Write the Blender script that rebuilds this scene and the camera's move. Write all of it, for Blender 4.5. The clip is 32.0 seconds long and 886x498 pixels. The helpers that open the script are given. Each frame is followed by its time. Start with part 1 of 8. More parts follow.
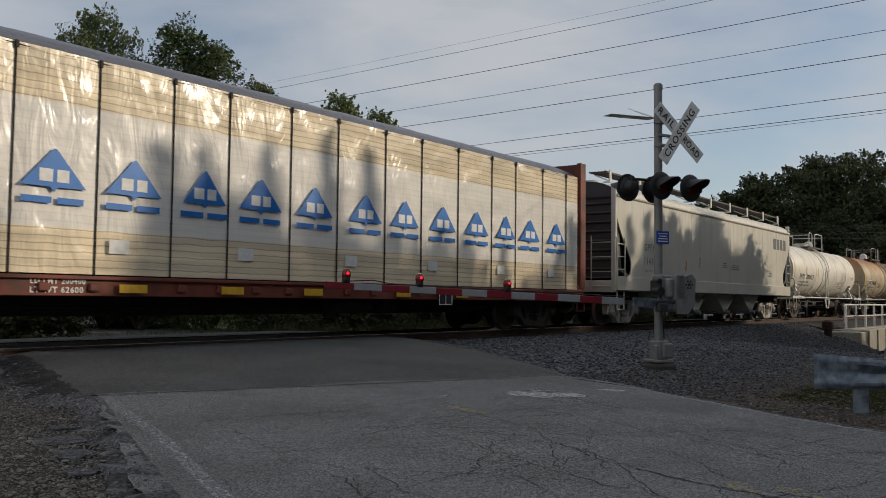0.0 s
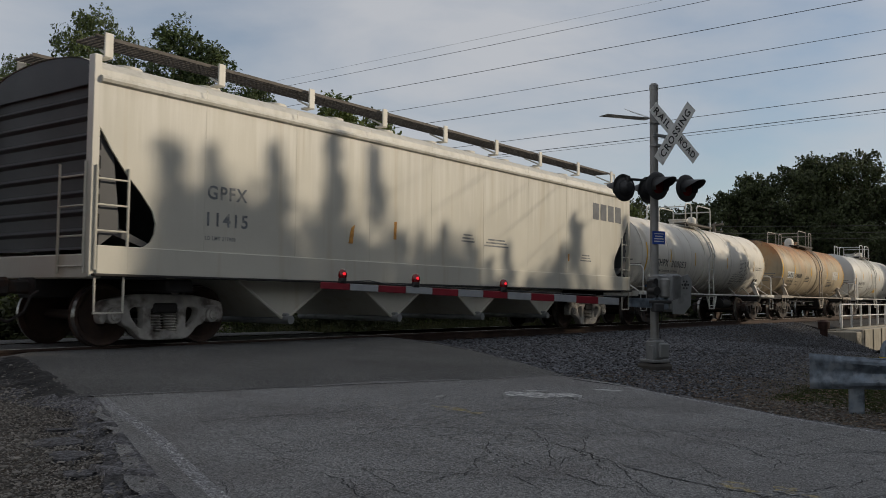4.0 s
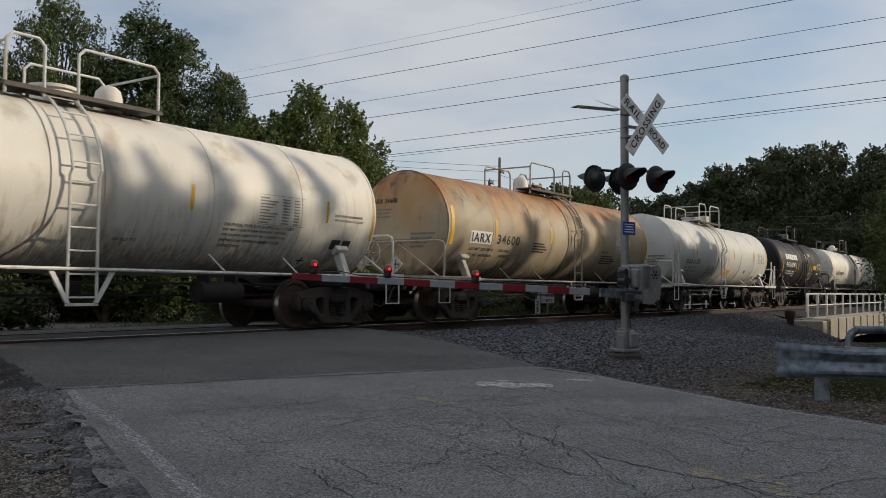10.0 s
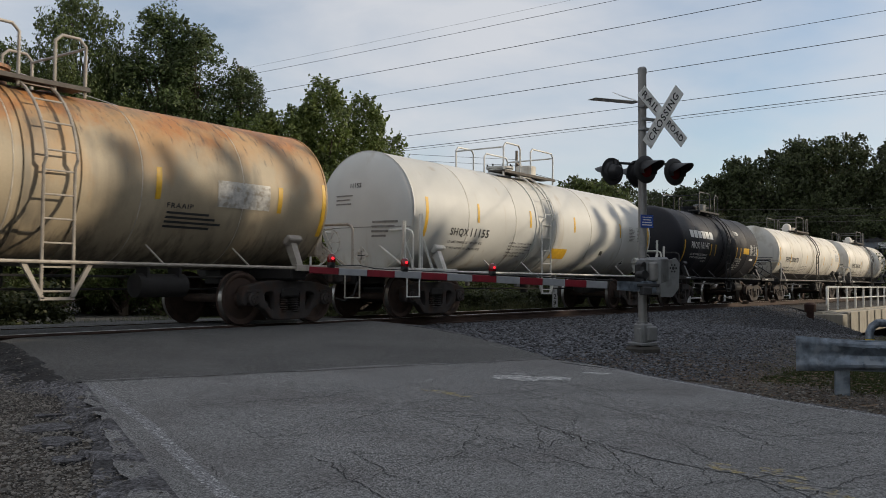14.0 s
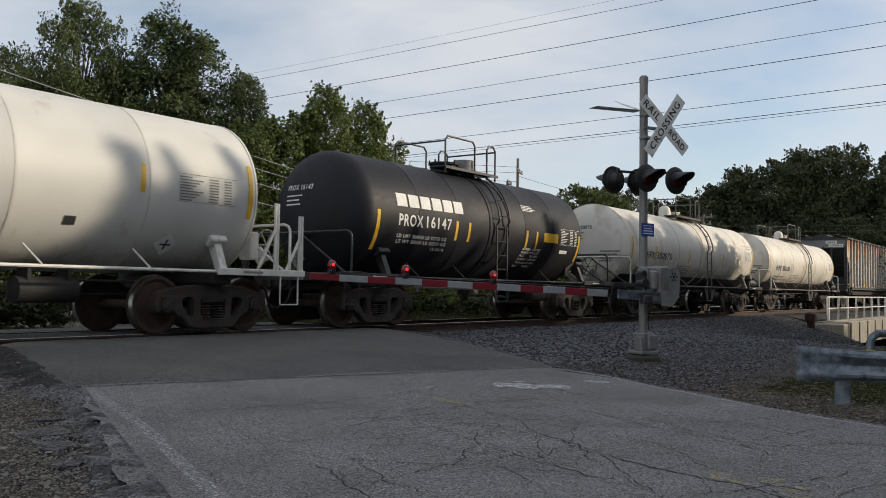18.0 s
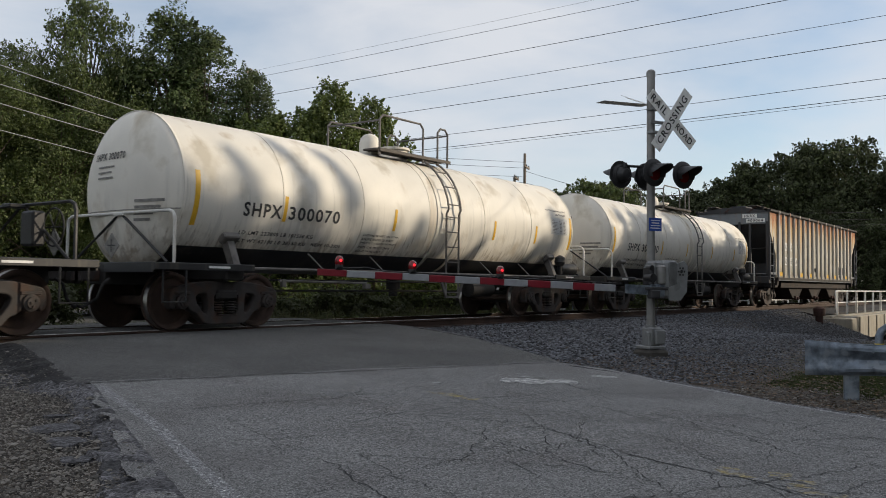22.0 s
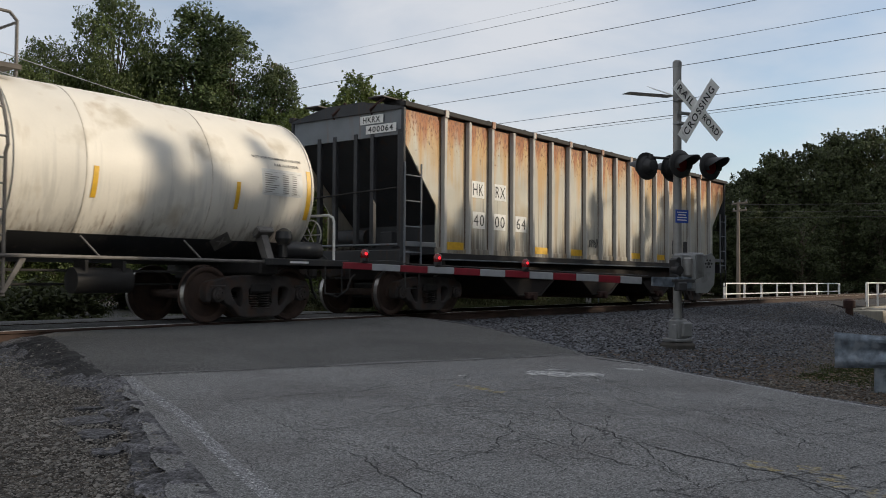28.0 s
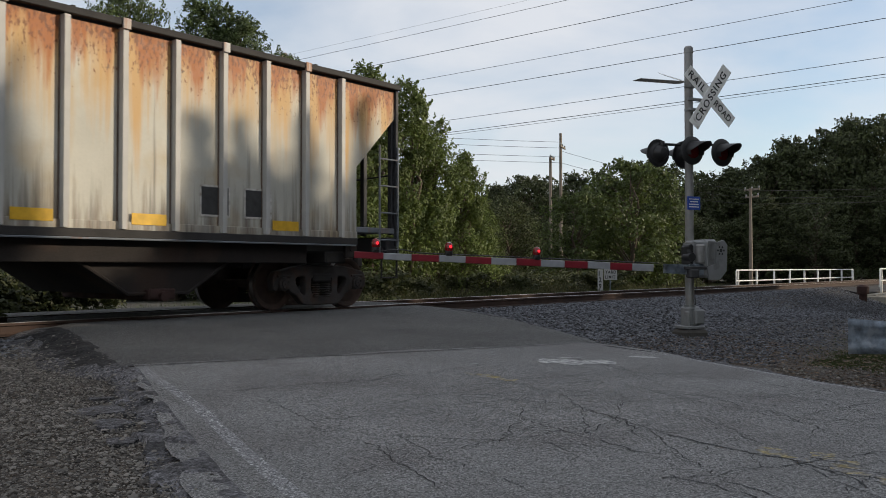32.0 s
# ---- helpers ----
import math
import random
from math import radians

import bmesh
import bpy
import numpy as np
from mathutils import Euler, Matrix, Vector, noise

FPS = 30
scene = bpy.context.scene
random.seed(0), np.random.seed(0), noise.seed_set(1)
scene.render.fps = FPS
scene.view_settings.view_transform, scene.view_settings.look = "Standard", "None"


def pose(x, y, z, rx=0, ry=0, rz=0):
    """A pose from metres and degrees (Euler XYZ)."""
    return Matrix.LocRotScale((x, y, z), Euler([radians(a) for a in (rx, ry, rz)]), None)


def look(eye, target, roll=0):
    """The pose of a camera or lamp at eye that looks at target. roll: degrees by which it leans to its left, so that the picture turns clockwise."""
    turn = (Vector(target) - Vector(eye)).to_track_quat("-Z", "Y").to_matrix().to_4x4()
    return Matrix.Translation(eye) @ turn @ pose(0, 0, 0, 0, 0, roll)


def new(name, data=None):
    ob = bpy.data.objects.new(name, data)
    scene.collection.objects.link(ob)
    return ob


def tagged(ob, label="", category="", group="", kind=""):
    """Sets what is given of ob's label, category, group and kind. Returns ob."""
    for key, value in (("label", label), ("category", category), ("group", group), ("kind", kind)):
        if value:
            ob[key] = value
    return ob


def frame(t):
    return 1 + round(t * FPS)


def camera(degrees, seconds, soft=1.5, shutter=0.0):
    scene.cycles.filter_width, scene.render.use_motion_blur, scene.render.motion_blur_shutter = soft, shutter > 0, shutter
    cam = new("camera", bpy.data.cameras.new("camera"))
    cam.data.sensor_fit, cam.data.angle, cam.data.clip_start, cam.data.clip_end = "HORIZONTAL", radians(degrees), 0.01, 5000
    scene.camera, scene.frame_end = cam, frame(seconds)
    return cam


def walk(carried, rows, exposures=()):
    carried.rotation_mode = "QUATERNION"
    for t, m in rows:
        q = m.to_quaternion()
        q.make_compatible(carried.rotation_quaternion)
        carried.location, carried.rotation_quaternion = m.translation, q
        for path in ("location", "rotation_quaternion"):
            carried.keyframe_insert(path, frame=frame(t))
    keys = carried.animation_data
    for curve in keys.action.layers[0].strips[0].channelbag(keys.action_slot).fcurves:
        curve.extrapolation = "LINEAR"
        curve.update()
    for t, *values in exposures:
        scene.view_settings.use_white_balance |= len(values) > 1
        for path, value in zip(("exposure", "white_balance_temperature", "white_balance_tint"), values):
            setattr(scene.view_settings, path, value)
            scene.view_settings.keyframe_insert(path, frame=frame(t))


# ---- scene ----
# camera: seconds, heading from the track, tilt, lean
CAM_Z = 1.12
cam = camera(53.2, 32.0, soft=0.9, shutter=0.15)
VIEW = [
    (0, 36.75, 3.21, 0.67), (0.5, 36.59, 3.14, 0.62), (1, 36.50, 3.13, 0.66), (1.5, 36.53, 3.23, 0.57),
    (2, 36.43, 3.29, 0.59), (2.5, 36.37, 3.29, 0.56), (3, 36.39, 3.34, 0.54), (3.5, 36.43, 3.29, 0.57),
    (5.5, 36.69, 3.14, 0.53), (6, 36.64, 3.09, 0.48), (6.5, 36.67, 3.04, 0.43), (7, 36.58, 2.89, 0.43),
    (7.5, 36.17, 2.79, 0.39), (8, 35.90, 2.75, 0.41), (8.5, 35.74, 2.73, 0.42), (9, 35.27, 2.78, 0.47),
    (9.5, 34.77, 2.73, 0.48), (10, 34.67, 2.65, 0.43), (10.5, 34.67, 2.59, 0.42), (11, 34.84, 2.59, 0.38),
    (11.5, 34.95, 2.57, 0.38), (12, 35.07, 2.60, 0.40), (12.5, 35.33, 2.51, 0.40), (13, 35.68, 2.14, 0.39),
    (13.5, 35.82, 1.89, 0.33), (14, 35.77, 2.22, 0.37), (14.5, 35.72, 2.31, 0.43), (16.5, 35.75, 2.98, 0.72),
    (17, 35.78, 2.98, 0.83), (17.5, 35.82, 2.84, 0.82), (18, 35.82, 2.68, 0.78), (18.5, 35.75, 2.52, 0.84),
    (19, 35.82, 2.54, 0.77), (19.5, 35.90, 2.60, 0.63), (20, 35.88, 2.57, 0.55), (20.5, 35.98, 2.55, 0.56),
    (21, 36.13, 2.55, 0.66), (21.5, 36.20, 2.55, 0.56), (22, 36.28, 2.38, 0.58), (22.5, 36.29, 2.33, 0.43),
    (23, 36.55, 2.64, 0.24), (23.5, 36.74, 2.61, 0.22), (24, 36.97, 2.41, 0.26), (24.5, 37.09, 2.37, 0.33),
    (25, 37.19, 2.30, 0.30), (25.5, 37.29, 2.29, 0.27), (27.5, 37.78, 1.98, 0.30), (28, 37.90, 1.91, 0.42),
    (28.5, 37.91, 1.76, 0.46), (29, 37.89, 1.66, 0.41), (29.5, 37.98, 1.60, 0.28), (30, 38.09, 1.50, 0.17),
    (30.5, 38.20, 1.39, 0.06), (31, 38.30, 1.28, -0.04), (31.5, 38.46, 1.21, -0.06), (32, 38.62, 1.18, 0.02),
]


def aim(heading, tilt, lean):
    h, p = radians(heading), radians(tilt)
    eye = Vector((0, 0, CAM_Z))
    return look(eye, eye + 10 * Vector((math.cos(h) * math.cos(p), math.sin(h) * math.cos(p), math.sin(p))), lean)


EXPOSURE = [(0, -0.12), (3, -0.16), (6, -0.10), (9, 0.05), (13, 0.21), (19, 0.37), (22, 0.40), (25, 0.34), (28, 0.34), (32, 0.47)]
walk(cam, [(t, aim(h, p, r)) for t, h, p, r in VIEW], EXPOSURE)

# track: rail top, near rail, centre line; how far the train has rolled at each time
RAIL_Z, NEAR_RAIL, TRACK_Y = 0.376, 11.92, 12.67
SPEED = [(0, 4.095), (3.5, 4.005), (7, 4.057), (11, 4.088), (17, 4.262), (21, 4.239), (27, 4.299), (32, 4.474)]


def rolled(t):
    s = 0.0
    for (t0, v0), (t1, v1) in zip(SPEED, SPEED[1:]):
        d = min(max(t - t0, 0), t1 - t0)
        s += v0 * d + (v1 - v0) * d * d / (2 * (t1 - t0))
    return s

# daylight: low warm sun behind the camera, high thin cloud
SUN_EL, SUN_AZ = 20.0, -48.0      # azimuth from the +x axis, towards the sun
world = bpy.data.worlds.new("world")
scene.world = world
world.use_nodes = True
wn, wl = world.node_tree.nodes, world.node_tree.links
wn.clear()
sky = wn.new("ShaderNodeTexSky")
sky.sky_type, sky.sun_disc = "NISHITA", False
sky.sun_elevation, sky.sun_rotation = radians(SUN_EL), radians(90 - SUN_AZ)
sky.air_density, sky.dust_density, sky.ozone_density = 1.0, 0.6, 1.6
wtc = wn.new("ShaderNodeTexCoord")
wmap = wn.new("ShaderNodeMapping")
wmap.inputs["Scale"].default_value = (1.6, 2.6, 7.0)
wmap.inputs["Rotation"].default_value = (0.12, 0.06, 0.5)
wnoise = wn.new("ShaderNodeTexNoise")
wnoise.inputs["Scale"].default_value, wnoise.inputs["Detail"].default_value = 1.3, 7.0
wnoise.inputs["Roughness"].default_value, wnoise.inputs["Distortion"].default_value = 0.52, 0.3
wramp = wn.new("ShaderNodeValToRGB")
wramp.color_ramp.elements[0].position, wramp.color_ramp.elements[1].position = 0.26, 0.60
wramp.color_ramp.elements[0].color, wramp.color_ramp.elements[1].color = (0.25, 0.25, 0.25, 1), (0.88, 0.88, 0.88, 1)
wmix = wn.new("ShaderNodeMix")
wmix.data_type = "RGBA"
wmix.inputs["B"].default_value = (5.0, 5.1, 5.35, 1)
wbg = wn.new("ShaderNodeBackground")
wbg.inputs["Strength"].default_value = 0.115
wout = wn.new("ShaderNodeOutputWorld")
wl.new(wtc.outputs["Generated"], wmap.inputs["Vector"])
wl.new(wmap.outputs["Vector"], wnoise.inputs["Vector"])
wl.new(wnoise.outputs["Fac"], wramp.inputs["Fac"])
wl.new(wramp.outputs["Color"], wmix.inputs["Factor"])
wl.new(sky.outputs["Color"], wmix.inputs["A"])
wl.new(wmix.outputs["Result"], wbg.inputs["Color"])
wl.new(wbg.outputs["Background"], wout.inputs["Surface"])

sun_data = bpy.data.lights.new("sun", "SUN")
sun_data.energy, sun_data.angle, sun_data.color = 2.75, radians(0.6), (1.0, 0.86, 0.67)
sun = new("sun", sun_data)
sun.matrix_world = look((0, 0, 0), (-math.cos(radians(SUN_AZ)) * math.cos(radians(SUN_EL)),
                                    -math.sin(radians(SUN_AZ)) * math.cos(radians(SUN_EL)), -math.sin(radians(SUN_EL))))


# ---- materials ----
def mat(name, col, rough=0.6, metal=0.0, var=0.18, scale=3.0, bump=0.15, bscale=60.0, col2=None, amount=0.0,
        streak=None, speck=0.0, island=0.0, coat=0.0, trans=0.0, stretch=(1, 1, 1), stones=0.0, spread_=0.75):
    """A surface: base colour with variation at two scales, a second colour in blotches, fine relief."""
    m = bpy.data.materials.new(name)
    m.use_nodes = True
    n, l = m.node_tree.nodes, m.node_tree.links
    b = n["Principled BSDF"]
    tc = n.new("ShaderNodeTexCoord")
    mp = n.new("ShaderNodeMapping")
    mp.inputs["Scale"].default_value = stretch
    l.new(tc.outputs["Object"], mp.inputs["Vector"])

    tc_raw = n.new("ShaderNodeMapping")
    l.new(tc.outputs["Object"], tc_raw.inputs["Vector"])

    def noise_at(s, detail=5.0, src=mp):
        t = n.new("ShaderNodeTexNoise")
        t.inputs["Scale"].default_value, t.inputs["Detail"].default_value = s, detail
        l.new(src.outputs["Vector"], t.inputs["Vector"])
        return t.outputs["Fac"]

    def mixed(fac, a, c, mode="MIX"):
        x = n.new("ShaderNodeMix")
        x.data_type, x.blend_type = "RGBA", mode
        for sock, val in (("Factor", fac), ("A", a), ("B", c)):
            if isinstance(val, (tuple, list)):
                x.inputs[sock].default_value = (*val[:3], 1)
            elif isinstance(val, float):
                x.inputs[sock].default_value = val
            else:
                l.new(val, x.inputs[sock])
        return x.outputs["Result"]

    def ramp(fac, lo, hi, top=1.0):
        r = n.new("ShaderNodeMapRange")
        r.inputs["From Min"].default_value, r.inputs["From Max"].default_value = lo, hi
        r.inputs["To Max"].default_value = top
        l.new(fac, r.inputs["Value"])
        return r.outputs["Result"]

    dark, light = [c * (1 - var) for c in col], [min(c * (1 + var), 1) for c in col]
    c = mixed(ramp(noise_at(scale), 0.3, 0.7), dark, light)
    grain = noise_at(bscale, 4.0)
    c = mixed(ramp(grain, 0.25, 0.75), c, mixed(1.0, c, (1 + var * 0.5,) * 3, "MULTIPLY"))
    if speck:
        sp = noise_at(bscale, 3.0, tc_raw)
        c = mixed(ramp(sp, 0.53, 0.63, speck), c, [min(q * 2.2, 1) for q in col])
        c = mixed(ramp(sp, 0.47, 0.38, speck), c, [q * 0.3 for q in col])
    if col2:
        c = mixed(ramp(noise_at(scale * 0.7 + 0.37, 8.0), 0.62 - amount * 0.35, 0.72 - amount * 0.2, 0.9), c, col2)
    if stones:
        # broken aggregate: every little stone has its own tone
        for sc_, amt in ((stones, spread_), (stones * 2.3, spread_ * 0.8)):
            vo, sp_, mr_, cc = n.new("ShaderNodeTexVoronoi"), n.new("ShaderNodeSeparateColor"), n.new("ShaderNodeMapRange"), n.new("ShaderNodeCombineColor")
            vo.inputs["Scale"].default_value = sc_
            l.new(tc_raw.outputs["Vector"], vo.inputs["Vector"])
            l.new(vo.outputs["Color"], sp_.inputs["Color"])
            mr_.inputs["To Min"].default_value, mr_.inputs["To Max"].default_value = 1 - amt, 1 + amt
            l.new(sp_.outputs["Red"], mr_.inputs["Value"])
            for k in range(3):
                l.new(mr_.outputs["Result"], cc.inputs[k])
            c = mixed(1.0, c, cc.outputs["Color"], "MULTIPLY")
    if streak:
        sm = n.new("ShaderNodeMapping")
        sm.inputs["Scale"].default_value = streak[2] if len(streak) > 2 else (7, 7, 0.35)
        l.new(tc.outputs["Object"], sm.inputs["Vector"])
        c = mixed(ramp(noise_at(1.0, 8.0, sm), 0.66 - 0.3 * streak[1], 0.86 - 0.25 * streak[1], 0.85), c, streak[0])
    if island:
        g = n.new("ShaderNodeNewGeometry")
        rr = n.new("ShaderNodeMapRange")
        rr.inputs["To Min"].default_value, rr.inputs["To Max"].default_value = 1 - island, 1 + island
        l.new(g.outputs["Random Per Island"], rr.inputs["Value"])
        cb = n.new("ShaderNodeCombineColor")
        for k in range(3):
            l.new(rr.outputs["Result"], cb.inputs[k])
        c = mixed(1.0, c, cb.outputs["Color"], "MULTIPLY")
    l.new(c, b.inputs["Base Color"])
    b.inputs["Metallic"].default_value = metal
    l.new(ramp(grain, 0.2, 0.8), b.inputs["Roughness"])
    rn = b.inputs["Roughness"].links[0].from_node
    rn.inputs["To Min"].default_value, rn.inputs["To Max"].default_value = max(rough - 0.12, 0.03), min(rough + 0.12, 1)
    b.inputs["Coat Weight"].default_value = coat
    if bump:
        bp = n.new("ShaderNodeBump")
        bp.inputs["Strength"].default_value, bp.inputs["Distance"].default_value = bump, 0.01
        l.new(grain, bp.inputs["Height"])
        l.new(bp.outputs["Normal"], b.inputs["Normal"])
    if trans:
        tr = n.new("ShaderNodeBsdfTranslucent")
        l.new(c, tr.inputs["Color"])
        ms = n.new("ShaderNodeMixShader")
        ms.inputs["Fac"].default_value = trans
        l.new(b.outputs["BSDF"], ms.inputs[1])
        l.new(tr.outputs["BSDF"], ms.inputs[2])
        l.new(ms.outputs["Shader"], n["Material Output"].inputs["Surface"])
    return m


def weathered(m, col, z0, z1, thr=0.55, scale=(4, 4, 0.35), soft=0.22, top=0.95):
    """Lays a stain over material m in ragged streaks, thickest at height z1 and gone at z0 (car heights)."""
    n, l = m.node_tree.nodes, m.node_tree.links
    b = n["Principled BSDF"]
    base = b.inputs["Base Color"].links[0].from_socket
    tc, mp, t = n.new("ShaderNodeTexCoord"), n.new("ShaderNodeMapping"), n.new("ShaderNodeTexNoise")
    mp.inputs["Scale"].default_value = scale
    t.inputs["Scale"].default_value, t.inputs["Detail"].default_value, t.inputs["Roughness"].default_value = 1.0, 9.0, 0.62
    l.new(tc.outputs["Object"], mp.inputs["Vector"])
    l.new(mp.outputs["Vector"], t.inputs["Vector"])
    sep, gr, ad, mr, mx = n.new("ShaderNodeSeparateXYZ"), n.new("ShaderNodeMapRange"), n.new("ShaderNodeMath"), n.new("ShaderNodeMapRange"), n.new("ShaderNodeMix")
    l.new(tc.outputs["Object"], sep.inputs["Vector"])
    gr.inputs["From Min"].default_value, gr.inputs["From Max"].default_value = z0, z1
    gr.inputs["To Min"].default_value, gr.inputs["To Max"].default_value = -0.25, 0.25
    l.new(sep.outputs["Z"], gr.inputs["Value"])
    ad.operation = "ADD"
    l.new(t.outputs["Fac"], ad.inputs[0])
    l.new(gr.outputs["Result"], ad.inputs[1])
    mr.inputs["From Min"].default_value, mr.inputs["From Max"].default_value, mr.inputs["To Max"].default_value = thr, thr + soft, top
    l.new(ad.outputs["Value"], mr.inputs["Value"])
    mx.data_type = "RGBA"
    mx.inputs["B"].default_value = (*col, 1)
    l.new(mr.outputs["Result"], mx.inputs["Factor"])
    l.new(base, mx.inputs["A"])
    l.new(mx.outputs["Result"], b.inputs["Base Color"])
    return m


def glow(name, col, strength):
    m = mat(name, col, 0.3, bump=0)
    b = m.node_tree.nodes["Principled BSDF"]
    b.inputs["Emission Color"].default_value, b.inputs["Emission Strength"].default_value = (*col, 1), strength
    return m


# ---- mesh kit ----
class Shape:
    """Vertices and faces of one part, put together from simple solids."""

    def __init__(self):
        self.v, self.f = [], []

    def add(self, verts, faces):
        k = len(self.v)
        self.v += [tuple(p) for p in verts]
        self.f += [tuple(i + k for i in q) for q in faces]
        return self

    def box(self, c, s, bev=0.0, rot=None):
        hx, hy, hz = (a / 2 for a in s)
        b = min(bev, hx * 0.9, hy * 0.9, hz * 0.9)
        if b <= 0:
            v = [(x, y, z) for x in (-hx, hx) for y in (-hy, hy) for z in (-hz, hz)]
            f = [(0, 1, 3, 2), (4, 6, 7, 5), (0, 4, 5, 1), (2, 3, 7, 6), (0, 2, 6, 4), (1, 5, 7, 3)]
        else:
            v, idx = [], {}
            for sx in (-1, 1):
                for sy in (-1, 1):
                    for sz in (-1, 1):
                        for ax in range(3):
                            h = [hx - b, hy - b, hz - b]
                            h[ax] = (hx, hy, hz)[ax]
                            idx[sx, sy, sz, ax] = len(v)
                            v.append((sx * h[0], sy * h[1], sz * h[2]))
            f = []
            for ax in range(3):
                a, d = (ax + 1) % 3, (ax + 2) % 3
                for sg in (-1, 1):
                    q = []
                    for sa, sb in ((-1, -1), (1, -1), (1, 1), (-1, 1)):
                        key = [0, 0, 0]
                        key[ax], key[a], key[d] = sg, sa, sb
                        q.append(idx[(*key, ax)])
                    f.append(tuple(q if sg > 0 else q[::-1]))
                    for sb in (-1, 1):
                        e = []
                        for sa, face in ((-1, ax), (1, ax), (1, d), (-1, d)):
                            key = [0, 0, 0]
                            key[ax], key[a], key[d] = sg, sa, sb
                            e.append(idx[(*key, face)])
                        f.append(tuple(e if sg * sb < 0 else e[::-1]))
            for sx in (-1, 1):
                for sy in (-1, 1):
                    for sz in (-1, 1):
                        t = [idx[sx, sy, sz, k] for k in range(3)]
                        f.append(tuple(t if sx * sy * sz > 0 else t[::-1]))
        m = Matrix.Translation(c) @ (rot.to_4x4() if rot else Matrix.Identity(4))
        return self.add([m @ Vector(p) for p in v], f)

    def cyl(self, p0, p1, r, n=12, r1=None, caps=True):
        p0, p1 = Vector(p0), Vector(p1)
        d = (p1 - p0).normalized()
        a = d.orthogonal().normalized()
        e = d.cross(a)
        r1 = r if r1 is None else r1
        v = []
        for c, q in ((p0, r), (p1, r1)):
            v += [c + q * (math.cos(2 * math.pi * i / n) * a + math.sin(2 * math.pi * i / n) * e) for i in range(n)]
        f = [(i, (i + 1) % n, n + (i + 1) % n, n + i) for i in range(n)]
        if caps:
            f += [tuple(range(n))[::-1], tuple(range(n, 2 * n))]
        return self.add(v, f)

    def tube(self, pts, r, n=8):
        """A bent round bar through pts, mitred at its corners."""
        pts = [Vector(p) for p in pts]
        ring, v, f = None, [], []
        a = None
        for i, p in enumerate(pts):
            d0 = (p - pts[i - 1]).normalized() if i else (pts[1] - p).normalized()
            d1 = (pts[i + 1] - p).normalized() if i + 1 < len(pts) else d0
            d = (d0 + d1).normalized() if (d0 + d1).length > 1e-6 else d1
            a = d.orthogonal().normalized() if a is None else (a - a.dot(d) * d).normalized()
            e = d.cross(a)
            v += [p + r * (math.cos(2 * math.pi * k / n) * a + math.sin(2 * math.pi * k / n) * e) for k in range(n)]
        for i in range(len(pts) - 1):
            f += [(i * n + k, i * n + (k + 1) % n, (i + 1) * n + (k + 1) % n, (i + 1) * n + k) for k in range(n)]
        f += [tuple(range(n))[::-1], tuple(range((len(pts) - 1) * n, len(pts) * n))]
        return self.add(v, f)

    def lathe(self, prof, centre, axis="x", n=48, caps=True):
        """Turned body: prof is a list of (along, radius)."""
        v, f = [], []
        for s, r in prof:
            for k in range(n):
                a = 2 * math.pi * k / n
                q = {"x": (s, r * math.cos(a), r * math.sin(a)), "y": (r * math.sin(a), s, r * math.cos(a)),
                     "z": (r * math.cos(a), r * math.sin(a), s)}[axis]
                v.append((centre[0] + q[0], centre[1] + q[1], centre[2] + q[2]))
        for i in range(len(prof) - 1):
            f += [(i * n + k, i * n + (k + 1) % n, (i + 1) * n + (k + 1) % n, (i + 1) * n + k) for k in range(n)]
        if caps:
            f += [tuple(range(n))[::-1], tuple(range((len(prof) - 1) * n, len(prof) * n))]
        return self.add(v, f)

    def prism(self, poly, a0, a1, axis="x"):
        """poly: outline in the plane across the axis ((y,z), (x,z) or (x,y)), drawn from a0 to a1."""
        n = len(poly)

        def put(a, p, q):
            return {"x": (a, p, q), "y": (p, a, q), "z": (p, q, a)}[axis]
        v = [put(a0, *p) for p in poly] + [put(a1, *p) for p in poly]
        f = [(i, (i + 1) % n, n + (i + 1) % n, n + i) for i in range(n)] + [tuple(range(n))[::-1], tuple(range(n, 2 * n))]
        return self.add(v, f)

    def mesh(self, name, material, smooth=0.0):
        me = bpy.data.meshes.new(name)
        me.from_pydata(self.v, [], self.f)
        bm = bmesh.new()
        bm.from_mesh(me)
        bmesh.ops.recalc_face_normals(bm, faces=bm.faces)
        bm.to_mesh(me)
        bm.free()
        if smooth:
            me.polygons.foreach_set("use_smooth", [True] * len(me.polygons))
            me.set_sharp_from_angle(angle=radians(smooth))
        me.materials.append(material)
        return me


def part(name, shape, material, parent, label="", smooth=35.0, at=None):
    """One mesh object under a thing or a part."""
    me = shape if isinstance(shape, bpy.types.Mesh) else shape.mesh(name, material, smooth)
    ob = new(name, me)
    ob.parent = parent
    if at is not None:
        ob.matrix_local = at
    return tagged(ob, label)


def thing(name, m, label, category, group="", kind=""):
    ob = new(name)
    ob.empty_display_size = 0.2
    ob.matrix_world = m
    return tagged(ob, label, category, group, kind)


